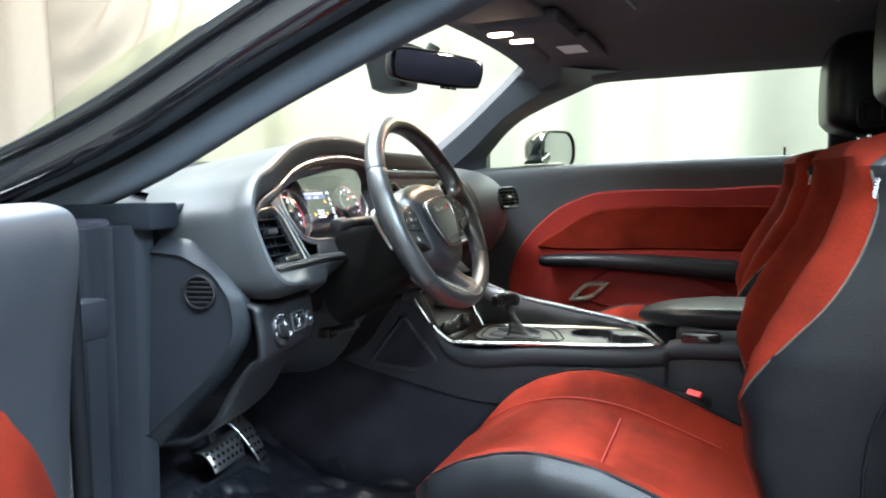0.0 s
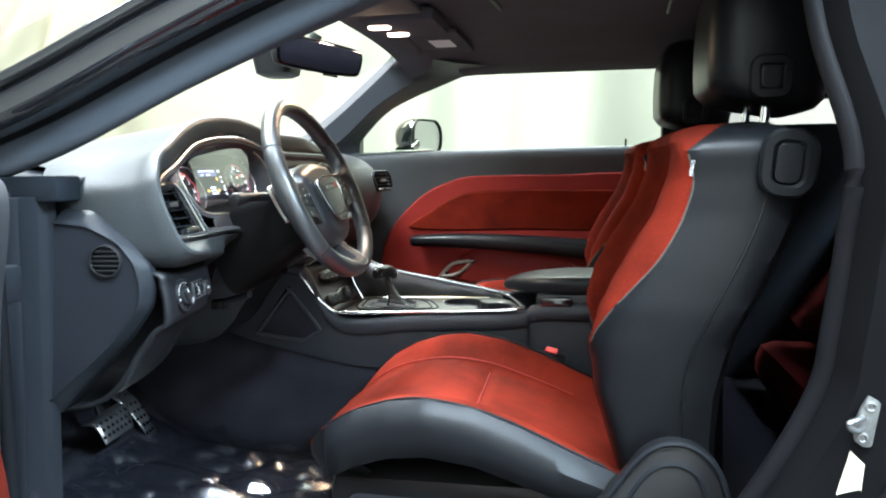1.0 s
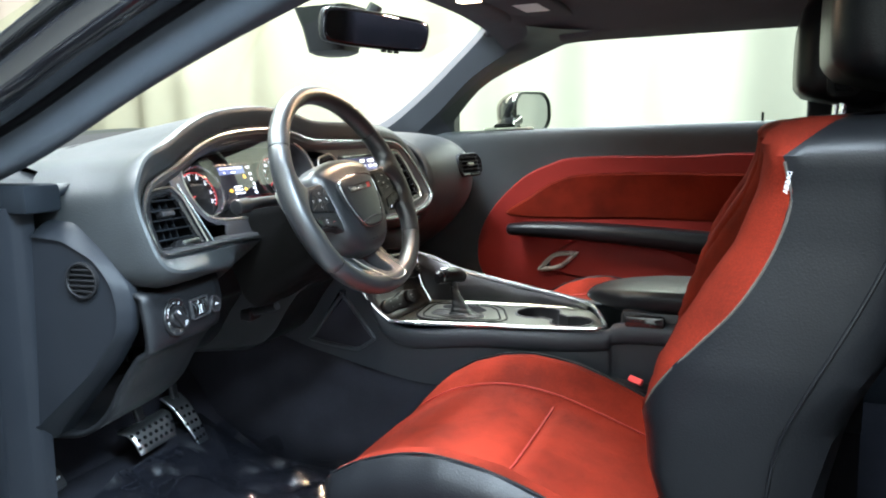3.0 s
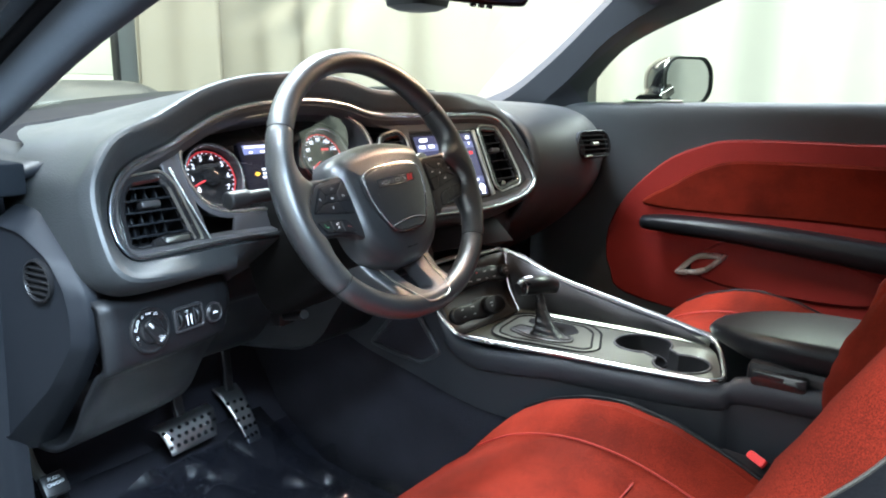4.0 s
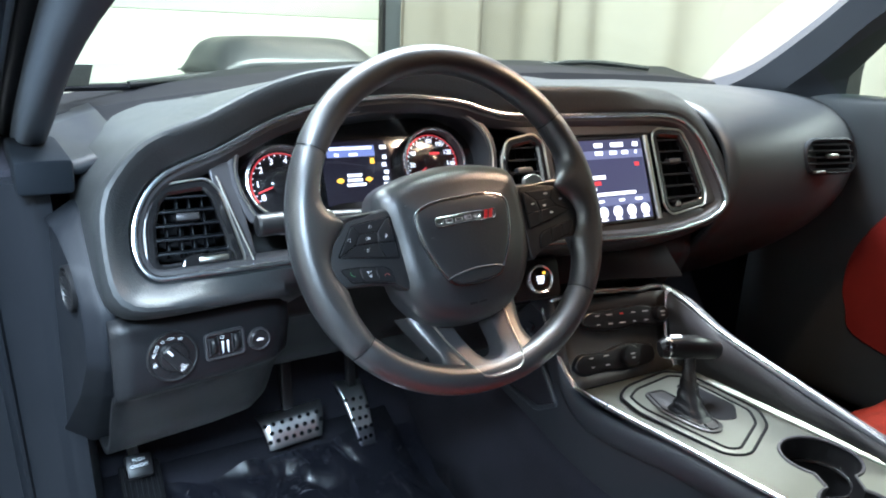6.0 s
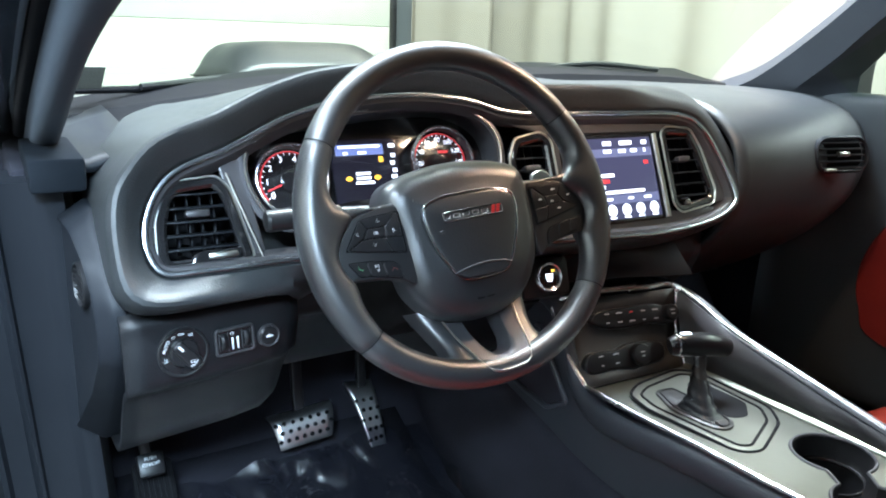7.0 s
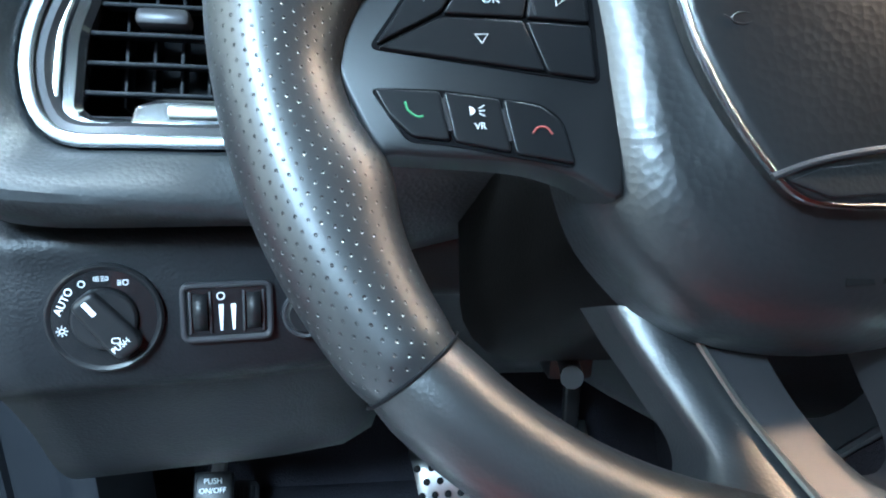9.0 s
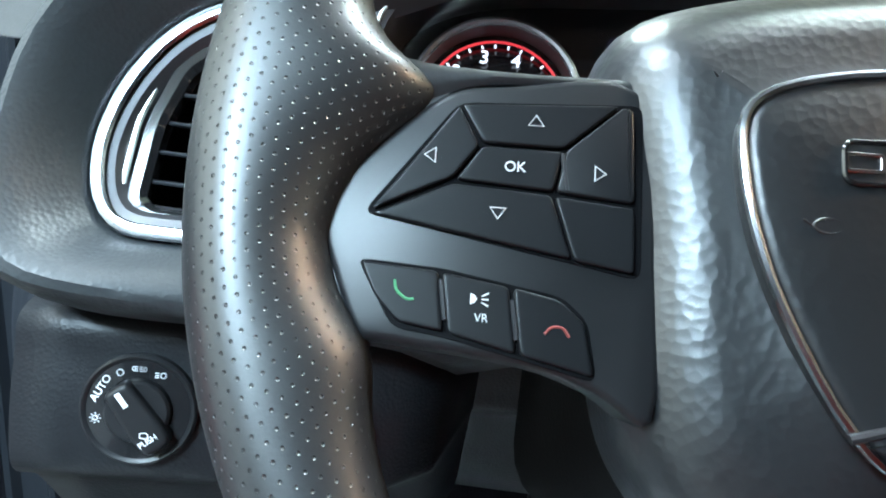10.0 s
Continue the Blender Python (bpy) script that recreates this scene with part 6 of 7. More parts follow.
def right_door():
    d = thing("passenger_door", "closed door with grey upper trim and red inserts", "car door")
    # upper trim: a soft roll along the sill
    prof = [(1.21, 0.30), (1.185, 0.34), (1.175, 0.50), (1.178, 0.66), (1.165, 0.80), (1.150, 0.90), (1.138, 0.955), (1.138, 0.980), (1.146, 0.992), (1.162, 0.996), (1.172, 0.990), (1.20, 0.985)]
    p = spline([(0, y, z) for y, z in prof], 4)
    surface("door_trim", [[V(x, q.y, q.z + 0.010 * (x + 0.28) / 0.9) for q in p] for x in [-0.46 + 0.062 * i for i in range(21)]], lit_door_trim_m, d, "grey soft trim", thick=0.01)

    def door_y(z):
        return lut([(z_, y_) for y_, z_ in prof[:8]], z)[0]

    def hug(name, outline, lift, mat, label, edge=0.006):
        """A padded panel that follows the trim's curve."""
        cx, cz = sum(q[0] for q in outline) / len(outline), sum(q[1] for q in outline) / len(outline)
        rings = []
        for k, out in ((0.0, -0.002), (edge * 0.4, lift * 0.7), (edge, lift)):
            rings.append([V(x, door_y(z) - out, z) for x, z in shrink(outline, k)])
        base = shrink(outline, edge)
        for t in (0.9, 0.75, 0.55, 0.35, 0.15, 0.03):
            rings.append([V(cx + (x - cx) * t, door_y(cz + (z - cz) * t) - lift - 0.004 * (1 - t), cz + (z - cz) * t) for x, z in base])
        return surface(name, rings, mat, d, label, close_u=True, caps=True)
    o = spline([(-0.215, 0.60, 0), (-0.205, 0.67, 0), (-0.155, 0.755, 0), (-0.06, 0.845, 0), (0.03, 0.890, 0), (0.13, 0.912, 0), (0.40, 0.914, 0), (0.70, 0.900, 0), (0.72, 0.70, 0), (0.70, 0.46, 0), (0.2, 0.44, 0), (-0.14, 0.47, 0), (-0.20, 0.54, 0)], 5, True)
    hug("door_insert", [(q.x, q.y) for q in o], 0.012, red_vinyl_m, "dark red vinyl insert")
    o = spline([(-0.10, 0.725, 0), (-0.02, 0.80, 0), (0.06, 0.845, 0), (0.16, 0.865, 0), (0.45, 0.868, 0), (0.66, 0.85, 0), (0.66, 0.73, 0), (0.3, 0.722, 0)], 5, True)
    hug("insert_pad", [(q.x, q.y) for q in o], 0.022, suede_m, "red suede pad", edge=0.01)
    o = spline([(0.10, 0.655, 0), (0.16, 0.672, 0), (0.30, 0.660, 0), (0.44, 0.625, 0), (0.50, 0.57, 0), (0.42, 0.53, 0), (0.16, 0.53, 0), (0.04, 0.555, 0), (0.03, 0.60, 0)], 5, True)
    hug("lower_pad", [(q.x, q.y) for q in o], 0.026, red_vinyl_m, "red lower pad", edge=0.012)
    # armrest with a pull cup
    path = spline([(-0.085, 1.135, 0.690), (-0.05, 1.12, 0.692), (0.05, 1.105, 0.694), (0.20, 1.10, 0.690), (0.36, 1.095, 0.680), (0.52, 1.09, 0.668), (0.70, 1.095, 0.66)], 6)
    sc = [(min(1, 0.55 + 0.12 * i), 0.62 + 0.020 * i) for i in range(len(path))]
    sweep("armrest", path, rounded(0.085, 0.052, 0.022), leather_m, d, "black leather armrest", scale=sc)
    # chrome pull
    ho = spline([(-0.002, 0.565, 0), (0.035, 0.606, 0), (0.065, 0.620, 0), (0.118, 0.622, 0), (0.120, 0.612, 0), (0.085, 0.578, 0), (0.055, 0.563, 0), (0.01, 0.557, 0)], 5, True)
    ho = [(q.x, q.y) for q in ho]
    ring_slab("door_pull", ho, 0.013, 0.018, silver_m, Matrix.Translation((0, 1.152, 0)) @ UPY, d, "bright silver pull handle", bevel=0.005)
    slab("pull_cup", shrink(ho, 0.012), 0.002, rubber_m, Matrix.Translation((0, 1.156, 0)) @ UPY, d, "dark cup", bevel=0.0005)
    box("sill_strip", (-0.18, 1.150, 0.998), (-0.02, 1.166, 1.004), brush_m, d, "thin metal sill strip", bevel=0.002)
    tube("lock_pin", [(0.63, 1.158, 0.99), (0.63, 1.158, 1.028)], 0.004, plastic_m, d, "black lock pin", n=10)
    tube("glass_seal", [(-0.40, 1.168, 0.986), (0.1, 1.168, 0.992), (0.75, 1.168, 1.000)], 0.006, rubber_m, d, n=8)
    # outside mirror
    mm = thing("wing_mirror", "black wing mirror outside the passenger's window", "wing mirror")
    n = Vector((0.93, -0.36, 0.02)).normalized()
    m = facing((-0.085, 1.372, 1.055), n)
    o = [(x, y) for x, y in rounded(0.200, 0.135, 0.058, 8)]
    rings = [[m @ V(x * k, y * k, z) for x, y in o] for k, z in ((0.97, 0.006), (1.0, 0.0), (1.02, -0.02), (0.98, -0.05), (0.82, -0.085), (0.5, -0.11), (0.1, -0.118))]
    surface("mirror_housing", rings, paint_m, mm, "gloss black housing", close_u=True, caps=False)
    ring_slab("mirror_rim", o, 0.008, 0.010, plastic_m, m, mm, bevel=0.003)
    slab("mirror_glass", shrink(o, 0.007), 0.003, mirror_m, m, mm, "mirror glass", bevel=0.0008)
    sweep("mirror_arm", spline([(-0.13, 1.21, 1.000), (-0.14, 1.26, 1.010), (-0.13, 1.31, 1.03)], 5), rounded(0.07, 0.035, 0.015), paint_m, mm)


right_door()


def left_door():
    """The driver's door, swung wide open on its front hinges."""
    d = thing("driver_door", "driver's door standing wide open, grey trim with a red insert", "car door")
    hinge = Vector((-0.222, -0.602, 0))
    a = radians(64)
    along, n = Vector((math.cos(a), -math.sin(a), 0)), Vector((math.sin(a), math.cos(a), 0))

    def at(s, z, out=0.0):
        return hinge + along * s + n * out + Vector((0, 0, z))
    prof = [(-0.05, 0.28), (0.0, 0.30), (0.02, 0.45), (0.018, 0.62), (0.03, 0.78), (0.045, 0.88), (0.047, 0.925), (0.035, 0.945), (0.0, 0.952), (-0.05, 0.945)]
    p = spline([(o, z, 0) for o, z in prof], 4)
    ss = [0.03, 0.035, 0.045, 0.07] + [0.12 + 0.09 * i for i in range(12)]
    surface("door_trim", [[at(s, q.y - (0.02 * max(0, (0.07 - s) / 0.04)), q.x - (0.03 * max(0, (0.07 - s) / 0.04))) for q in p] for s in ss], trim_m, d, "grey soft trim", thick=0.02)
    surface("door_skin", [[at(s, z, -0.14) for z in (0.25, 0.5, 0.8, 0.95)] for s in (-0.05, 0.4, 0.8, 1.15)], paint_m, d, thick=0.01)
    surface("door_edge", [[at(-0.04, z, o) for o in (-0.14, -0.09, -0.05, -0.02)] for z in (0.25, 0.5, 0.8, 0.945)], paint_m, d, "gloss black door edge", thick=0.02)
    tube("edge_seal", [at(0.02, 0.28, 0.005), at(0.022, 0.6, 0.012), at(0.022, 0.90, 0.015)], 0.010, rubber_m, d, "black rubber seal", n=10)
    o = spline([(0.14, 0.32, 0), (0.112, 0.48, 0), (0.115, 0.60, 0), (0.150, 0.69, 0), (0.20, 0.755, 0), (0.28, 0.80, 0), (0.6, 0.83, 0), (1.0, 0.82, 0), (1.05, 0.5, 0), (0.9, 0.34, 0)], 5, True)
    o = [(q.x, q.y) for q in o]
    rings = [[at(s, z, 0.028 + q) for s, z in shrink(o, k)] for k, q in ((0, -0.02), (0.004, 0.008), (0.012, 0.012))]
    cx, cz = 0.6, 0.55
    for t in (0.8, 0.5, 0.2, 0.02):
        rings.append([at(cx + (s - cx) * t, cz + (z - cz) * t, 0.042) for s, z in shrink(o, 0.012)])
    surface("door_insert", rings, suede_m, d, "red suede insert", close_u=True, caps=True)
    sail = [(0.22, 0.945), (0.44, 0.945), (0.38, 0.99), (0.30, 1.035), (0.25, 1.02)]
    surface("mirror_sail", [[at(s, z, 0.0) for s, z in round_poly(sail, 0.012)], [at(s, z, 0.012) for s, z in shrink(round_poly(sail, 0.012), 0.004)]], plastic_m, d, "black mirror sail", close_u=True, caps=True)
    for z in (0.42, 0.80):
        box("hinge", (-0.02, -0.02, -0.025), (0.02, 0.06, 0.025), cap_m, d, bevel=0.006, m=Matrix.Translation(at(-0.05, z, -0.03)))
    box("sill_slot", (-0.06, -0.004, 0), (0.06, 0.004, 0.003), rubber_m, d, bevel=0.001, m=Matrix.Translation(at(0.35, 0.951, 0.02)) @ Matrix.Rotation(math.atan2(along.y, along.x), 4, "Z"))


left_door()

# ---- centre console ----
def holed_plate(name, outline, holes, z, mat, parent, label=""):
    """A sheet with holes, given as closed 2D outlines, over a height function z."""
    bm = bmesh.new()
    for loop in [outline] + holes:
        vs = [bm.verts.new((x, y, z(x, y))) for x, y in loop]
        for i in range(len(vs)):
            bm.edges.new((vs[i - 1], vs[i]))
    bmesh.ops.triangle_fill(bm, use_beauty=True, use_dissolve=False, edges=bm.edges[:], normal=(0, 0, 1))
    ob = part(name, bm, mat, parent, label, smooth=False)
    return ob


def console():
    c = thing("centre_console", "black centre console with a metal shifter plate", "console")
    # body, its flank rolled at the top
    left = [(-0.74, 0.270), (-0.45, 0.266), (-0.30, 0.262), (-0.16, 0.262), (-0.078, 0.258), (0.11, 0.270), (0.27, 0.277), (0.36, 0.292), (0.42, 0.302), (0.80, 0.302)]
    tops = [0.70, 0.74, 0.74, 0.722, 0.603, 0.607, 0.611, 0.616, 0.632, 0.632]
    rings, under = [], []
    L = spline([(x, y, z) for (x, y), z in zip(left, tops)], 5)
    for p in L:
        low = lut([(-0.74, 0.66), (-0.40, 0.563), (-0.30, 0.531), (-0.16, 0.500), (-0.03, 0.476), (0.30, 0.46), (0.80, 0.46)], p.x)[0]
        belt = p.z - 0.038 if p.x > -0.075 else p.z - 0.034
        r = []
        for dy, z in ((0.010, p.z), (0.003, p.z - 0.002), (-0.003, p.z - 0.008), (-0.006, p.z - 0.016), (-0.006, belt + 0.006), (-0.003, belt + 0.001), (0.004, belt - 0.001), (0.006, belt - 0.004), (0.004, belt - 0.02)):
            r.append(V(p.x, p.y + dy, z))
        r += [V(p.x, p.y + 0.002, max(low + 0.012, min(low + 0.05, belt - 0.03))), V(p.x, p.y + 0.005, low + 0.004), V(p.x, p.y + 0.016, low)]
        rings.append(r)
        under.append([V(p.x, p.y + 0.016, low + 0.004), V(p.x, p.y + 0.013, low - 0.06), V(p.x, p.y + 0.004, 0.34), V(p.x, p.y - 0.01, 0.26)])
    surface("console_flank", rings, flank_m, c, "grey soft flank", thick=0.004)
    surface("tunnel_carpet", under, carpet_m, c, "black carpet below the flank", thick=0.004)
    R = spline([(-0.30, 0.505, 0.72), (-0.106, 0.486, 0.718), (0.0, 0.486, 0.684), (0.14, 0.486, 0.656), (0.23, 0.486, 0.640), (0.30, 0.486, 0.628), (0.42, 0.49, 0.63), (0.80, 0.49, 0.63)], 5)
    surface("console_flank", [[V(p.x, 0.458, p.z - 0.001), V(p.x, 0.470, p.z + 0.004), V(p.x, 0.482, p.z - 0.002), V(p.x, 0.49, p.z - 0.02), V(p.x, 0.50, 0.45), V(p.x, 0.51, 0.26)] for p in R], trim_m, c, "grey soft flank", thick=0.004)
    surface("console_front", [[V(-0.17, 0.25, 0.74), V(-0.13, 0.37, 0.745), V(-0.115, 0.50, 0.735)], [V(-0.22, 0.25, 0.80), V(-0.20, 0.37, 0.805), V(-0.18, 0.50, 0.795)], [V(-0.30, 0.25, 0.80), V(-0.30, 0.37, 0.80), V(-0.30, 0.50, 0.80)]], panel_m, c, thick=0.004)

    # metal plate with cup holders
    def pz(x, y):
        return 0.6055 + 0.028 * (x + 0.078) * 0.9
    def arc(cx, cy, r, a0, a1, n):
        return [(cx + r * math.cos(radians(a0 + (a1 - a0) * i / n)), cy + r * math.sin(radians(a0 + (a1 - a0) * i / n))) for i in range(n + 1)]
    c1, c2, r1, r2 = (0.200, 0.404), (0.286, 0.342), 0.047, 0.043
    dx, dy = c2[0] - c1[0], c2[1] - c1[1]
    ang = math.degrees(math.atan2(dy, dx))
    neck = 30
    hole = arc(c1[0], c1[1], r1, ang + neck, ang + 360 - neck, 28) + arc(c2[0], c2[1], r2, ang + 180 + neck, ang + 540 - neck, 28)
    outline = [(-0.078, 0.264), (0.02, 0.270), (0.11, 0.276), (0.20, 0.280), (0.29, 0.286), (0.335, 0.292), (0.352, 0.304), (0.352, 0.320), (0.335, 0.370), (0.315, 0.420), (0.295, 0.448), (0.27, 0.453), (0.20, 0.453), (0.10, 0.450), (0.0, 0.448), (-0.070, 0.446)]
    gate = round_poly([(-0.046, 0.330), (-0.055, 0.415), (-0.035, 0.438), (0.086, 0.438), (0.116, 0.414), (0.150, 0.332), (0.138, 0.309), (0.01, 0.291), (-0.03, 0.300)], 0.012, 4)
    holed_plate("metal_plate", outline, [hole, gate], pz, plate_m, c, "gunmetal plate")
    sweep("cup_rim", [V(x, y, pz(x, y) + 0.0005) for x, y in hole], circle(0.0022, 6), satin_m, c, closed=True)
    surface("cup_wall", [[V(x, y, pz(x, y)) for x, y in hole], [V(x, y, 0.575) for x, y in shrink(hole, 0.002)], [V(x, y, 0.53) for x, y in shrink(hole, 0.005)]], plastic_m, c, "black cup well", close_u=True)
    slab("cup_floor", shrink(hole, 0.004), 0.003, rubber_m, Matrix.Translation((0, 0, 0.528)), c, bevel=0.0005)
    # the plate's far edge, turned up against the wall
    surface("plate_edge", [[V(x, y - 0.001, pz(x, y)), V(x, y + 0.006, pz(x, y) + 0.002), V(x, y + 0.011, pz(x, y) + 0.008), V(x, y + 0.013, pz(x, y) + 0.020 - 0.02 * max(0, x - 0.2))] for x, y in ((-0.070, 0.446), (0.0, 0.448), (0.10, 0.450), (0.20, 0.451), (0.26, 0.452), (0.295, 0.446))], plate_m, c, "gunmetal edge turned up", thick=0.002)
    for cc, rr in ((c1, r1), (c2, r2)):
        tube("cup_step", [(cc[0] + (rr - 0.006) * math.cos(a), cc[1] + (rr - 0.006) * math.sin(a), 0.582) for a in [i * 0.4488 for i in range(14)]], 0.0026, piano_m, c, "gloss step in the well", n=8, steps=3, closed=True)
    tube("cup_ring", [(c2[0] + 0.036 * math.cos(a), c2[1] + 0.036 * math.sin(a), 0.570) for a in [i * 0.523 for i in range(7)]], 0.0018, steel_m, c, n=6)
    # sloping control stack
    tl, tr, bl, br = V(-0.160, 0.264, 0.714), V(-0.108, 0.456, 0.721), V(-0.080, 0.264, 0.606), V(-0.070, 0.456, 0.606)
    rows = []
    for i in range(9):
        t = i / 8
        a, b = tl.lerp(bl, t), tr.lerp(br, t)
        e = 0.012 * math.sin(math.pi * t)
        rows.append([a.lerp(b, j / 8) - V(e, 0, e) for j in range(9)])
    surface("stack_panel", rows, stack_m, c, "satin dark control panel", thick=0.003)
    surface("stack_wall", [[tr, br], [V(0.0, 0.462, 0.684), V(0.0, 0.459, pz(0, 0))], [V(0.14, 0.464, 0.656), V(0.14, 0.460, pz(0.14, 0))], [V(0.24, 0.462, 0.636), V(0.24, 0.459, pz(0.24, 0))], [V(0.29, 0.452, 0.618), V(0.29, 0.45, pz(0.29, 0))]], satin_m, c, thick=0.003)
    ch = spline([(-0.146, 0.292, 0.7245), (-0.157, 0.270, 0.717), (-0.163, 0.259, 0.704), (-0.158, 0.257, 0.692), (-0.147, 0.257, 0.678), (-0.117, 0.258, 0.639), (-0.090, 0.260, 0.616), (-0.071, 0.262, 0.609), (0.02, 0.2675, 0.609), (0.11, 0.273, 0.612), (0.20, 0.277, 0.614), (0.29, 0.283, 0.617), (0.340, 0.289, 0.619), (0.358, 0.303, 0.620), (0.356, 0.322, 0.621), (0.338, 0.375, 0.622), (0.318, 0.424, 0.624), (0.298, 0.452, 0.627), (0.26, 0.464, 0.634), (0.14, 0.467, 0.657), (0.0, 0.465, 0.685), (-0.106, 0.458, 0.722), (-0.120, 0.40, 0.726), (-0.135, 0.33, 0.728)], 6, True)
    sweep("console_line", ch, circle(0.0038, 8), chrome_m, c, "bright chrome edge", closed=True)
    tube("stack_corner", [tr + V(0.004, -0.003, 0), tr.lerp(br, 0.5) - V(0.006, 0.003, 0.006), br + V(0, -0.003, 0.004)], 0.0028, chrome_m, c, "bright corner line", n=8)
    # buttons of the stack
    rows_ = ((facing(V(-0.1240, 0.372, 0.682), (0.873, -0.187, 0.45)), -0.062, 0.056, 5, 0.070, 0.0125), (facing(V(-0.0985, 0.350, 0.631), (0.884, -0.10, 0.456)), -0.074, 0.046, 4, 0.020, 0.0165))
    pods = (((-0.066, -0.006), (-0.040, -0.015), (0.0, -0.0165), (0.030, -0.013), (0.052, -0.016), (0.074, -0.017), (0.088, -0.006), (0.086, 0.008), (0.060, 0.0125), (0.040, 0.017), (0.0, 0.015), (-0.050, 0.0125), (-0.064, 0.004)),
            ((-0.078, -0.005), (-0.066, -0.017), (-0.030, -0.0155), (0.004, -0.019), (0.034, -0.018), (0.066, -0.012), (0.068, 0.010), (0.040, 0.017), (0.006, 0.019), (-0.020, 0.013), (-0.060, 0.0145), (-0.074, 0.007)))
    for (m, x0, x1, nx, kx, kr), pod in zip(rows_, pods):
        slab("button_panel", [(q.x, q.y) for q in spline([(x, y, 0) for x, y in pod], 4, True)], 0.010, pod_m, m, c, "gloss black button pod", bevel=0.004, steps=4)
        for i in range(nx):
            for j in (0, 1):
                xx, yy = x0 + 0.012 + (x1 - x0 - 0.012) * (i + 0.5) / nx, -0.0070 + 0.0135 * j
                if abs(xx - kx) < kr + 0.006:
                    continue
                w = 0.0026 + 0.0012 * ((i + j) % 3)
                box("button_mark", (xx - w, yy - 0.0009, 0.0099), (xx + w, yy + 0.0009, 0.0103), red_m if (i, j, nx) == (2, 1, 5) else dull_print_m, c, "dull white mark", bevel=0, m=m)
        revolve("stack_knob", [(kr, 0.002), (kr, 0.016), (kr - 0.002, 0.019), (kr - 0.006, 0.0195)], pod_m, m @ Matrix.Translation((kx, 0, 0)), c, "round black knob", n=28)
        text_bars(c, m @ Matrix.Translation((kx, 0, 0.0197)), [(0.003, [(-0.004, 0.004)]), (-0.003, [(-0.003, 0.003)])], dull_print_m, "knob_mark", 0.002)
    # pocket in the flank
    pk = round_poly([(-0.285, 0.552), (-0.197, 0.660), (-0.186, 0.660), (-0.112, 0.566), (-0.158, 0.536), (-0.225, 0.542)], 0.012, 4)
    pm = Matrix.Translation((0, 0.262, 0)) @ UPY
    ring_slab("pocket_edge", pk, 0.008, 0.006, trim_m, pm, c, "raised pocket edge", bevel=0.002)
    slab("pocket", shrink(pk, 0.007), 0.001, carpet_m, pm, c, "dark pocket", bevel=0.0003)
    # gear selector
    g = thing("gear_selector", "black T-handle gear selector in a metal gate", "gear selector")
    gm = Matrix.Translation((0.0, 0.0, 0.6065))
    slab("gate_plate", shrink(gate, -0.003), 0.0052, plate_m, gm, g, "gunmetal gate plate", bevel=0.0015)
    for k in (-0.004, 0.010):
        sweep("gate_groove", [gm @ V(x, y, 0.0052) for x, y in shrink(gate, k)], circle(0.0020, 6), rubber_m, g, "dark groove", closed=True)
    slab("gate_slot", round_poly([(-0.022, 0.418), (0.062, 0.424), (0.090, 0.392), (0.080, 0.366), (0.040, 0.372), (-0.016, 0.392)], 0.010, 4), 0.0010, rubber_m, gm @ Matrix.Translation((0, 0, 0.0048)), g, "dark selector slot", bevel=0.0003)
    pad_o = round_poly([(-0.022, 0.332), (-0.018, 0.366), (0.03, 0.368), (0.094, 0.362), (0.104, 0.338), (0.090, 0.322), (0.03, 0.312)], 0.012, 4)
    slab("gate_pad", pad_o, 0.0085, stack_m, gm, g, "stepped boot plate", bevel=0.003)
    sweep("boot_ring", [gm @ V(x, y, 0.0086) for x, y in shrink(pad_o, 0.006)], circle(0.0016, 6), plastic_m, g, closed=True)
    sh = spline([(0.052, 0.343, 0.614), (0.047, 0.346, 0.626), (0.036, 0.354, 0.644), (0.026, 0.362, 0.662), (0.018, 0.370, 0.682)], 5)
    rings = []
    for i, q in enumerate(sh):
        f = 1 - i / (len(sh) - 1)
        fold = 0.0016 * math.sin(i * 1.9)
        rings.append([q + V(x, y, -x * 0.5 * (1 - f)) for x, y in rounded(0.017 + 0.042 * f ** 2 + fold, 0.016 + 0.024 * f ** 2 + fold, 0.008 + 0.006 * f)])
    surface("selector_boot", rings[:14], leather_m, g, "grained black leather boot", close_u=True, caps=True)
    surface("selector_stem", [[p for p in r] for r in rings[13:]], plastic_m, g, "black stem", close_u=True, caps=True)
    th = spline([(0.000, 0.328, 0.690), (0.004, 0.338, 0.692), (0.012, 0.360, 0.692), (0.019, 0.390, 0.688), (0.022, 0.420, 0.679)], 6)
    sweep("selector_handle", th, circle(0.0122, 16, 0.0140), pod_m, g, "gloss black handle", scale=[(0.55 + 0.65 * math.sin(math.pi * min(1, (i + 4) / 34)), 0.6 + 0.6 * math.sin(math.pi * min(1, (i + 4) / 34))) for i in range(len(th))])
    sweep("handle_band", [th[5] + V(0, 0, 0.001), th[6] + V(0, 0, 0.001)], circle(0.0140, 16, 0.0156), chrome_m, g, "bright band")
    box("handle_mark", (-0.006, -0.004, 0), (0.008, 0.003, 0.001), glow_white_m, g, "lit white mark", bevel=0, m=Matrix.Translation((0.008, 0.346, 0.7090)) @ Matrix.Rotation(radians(70), 4, "Z"))
    return c


console_root = console()


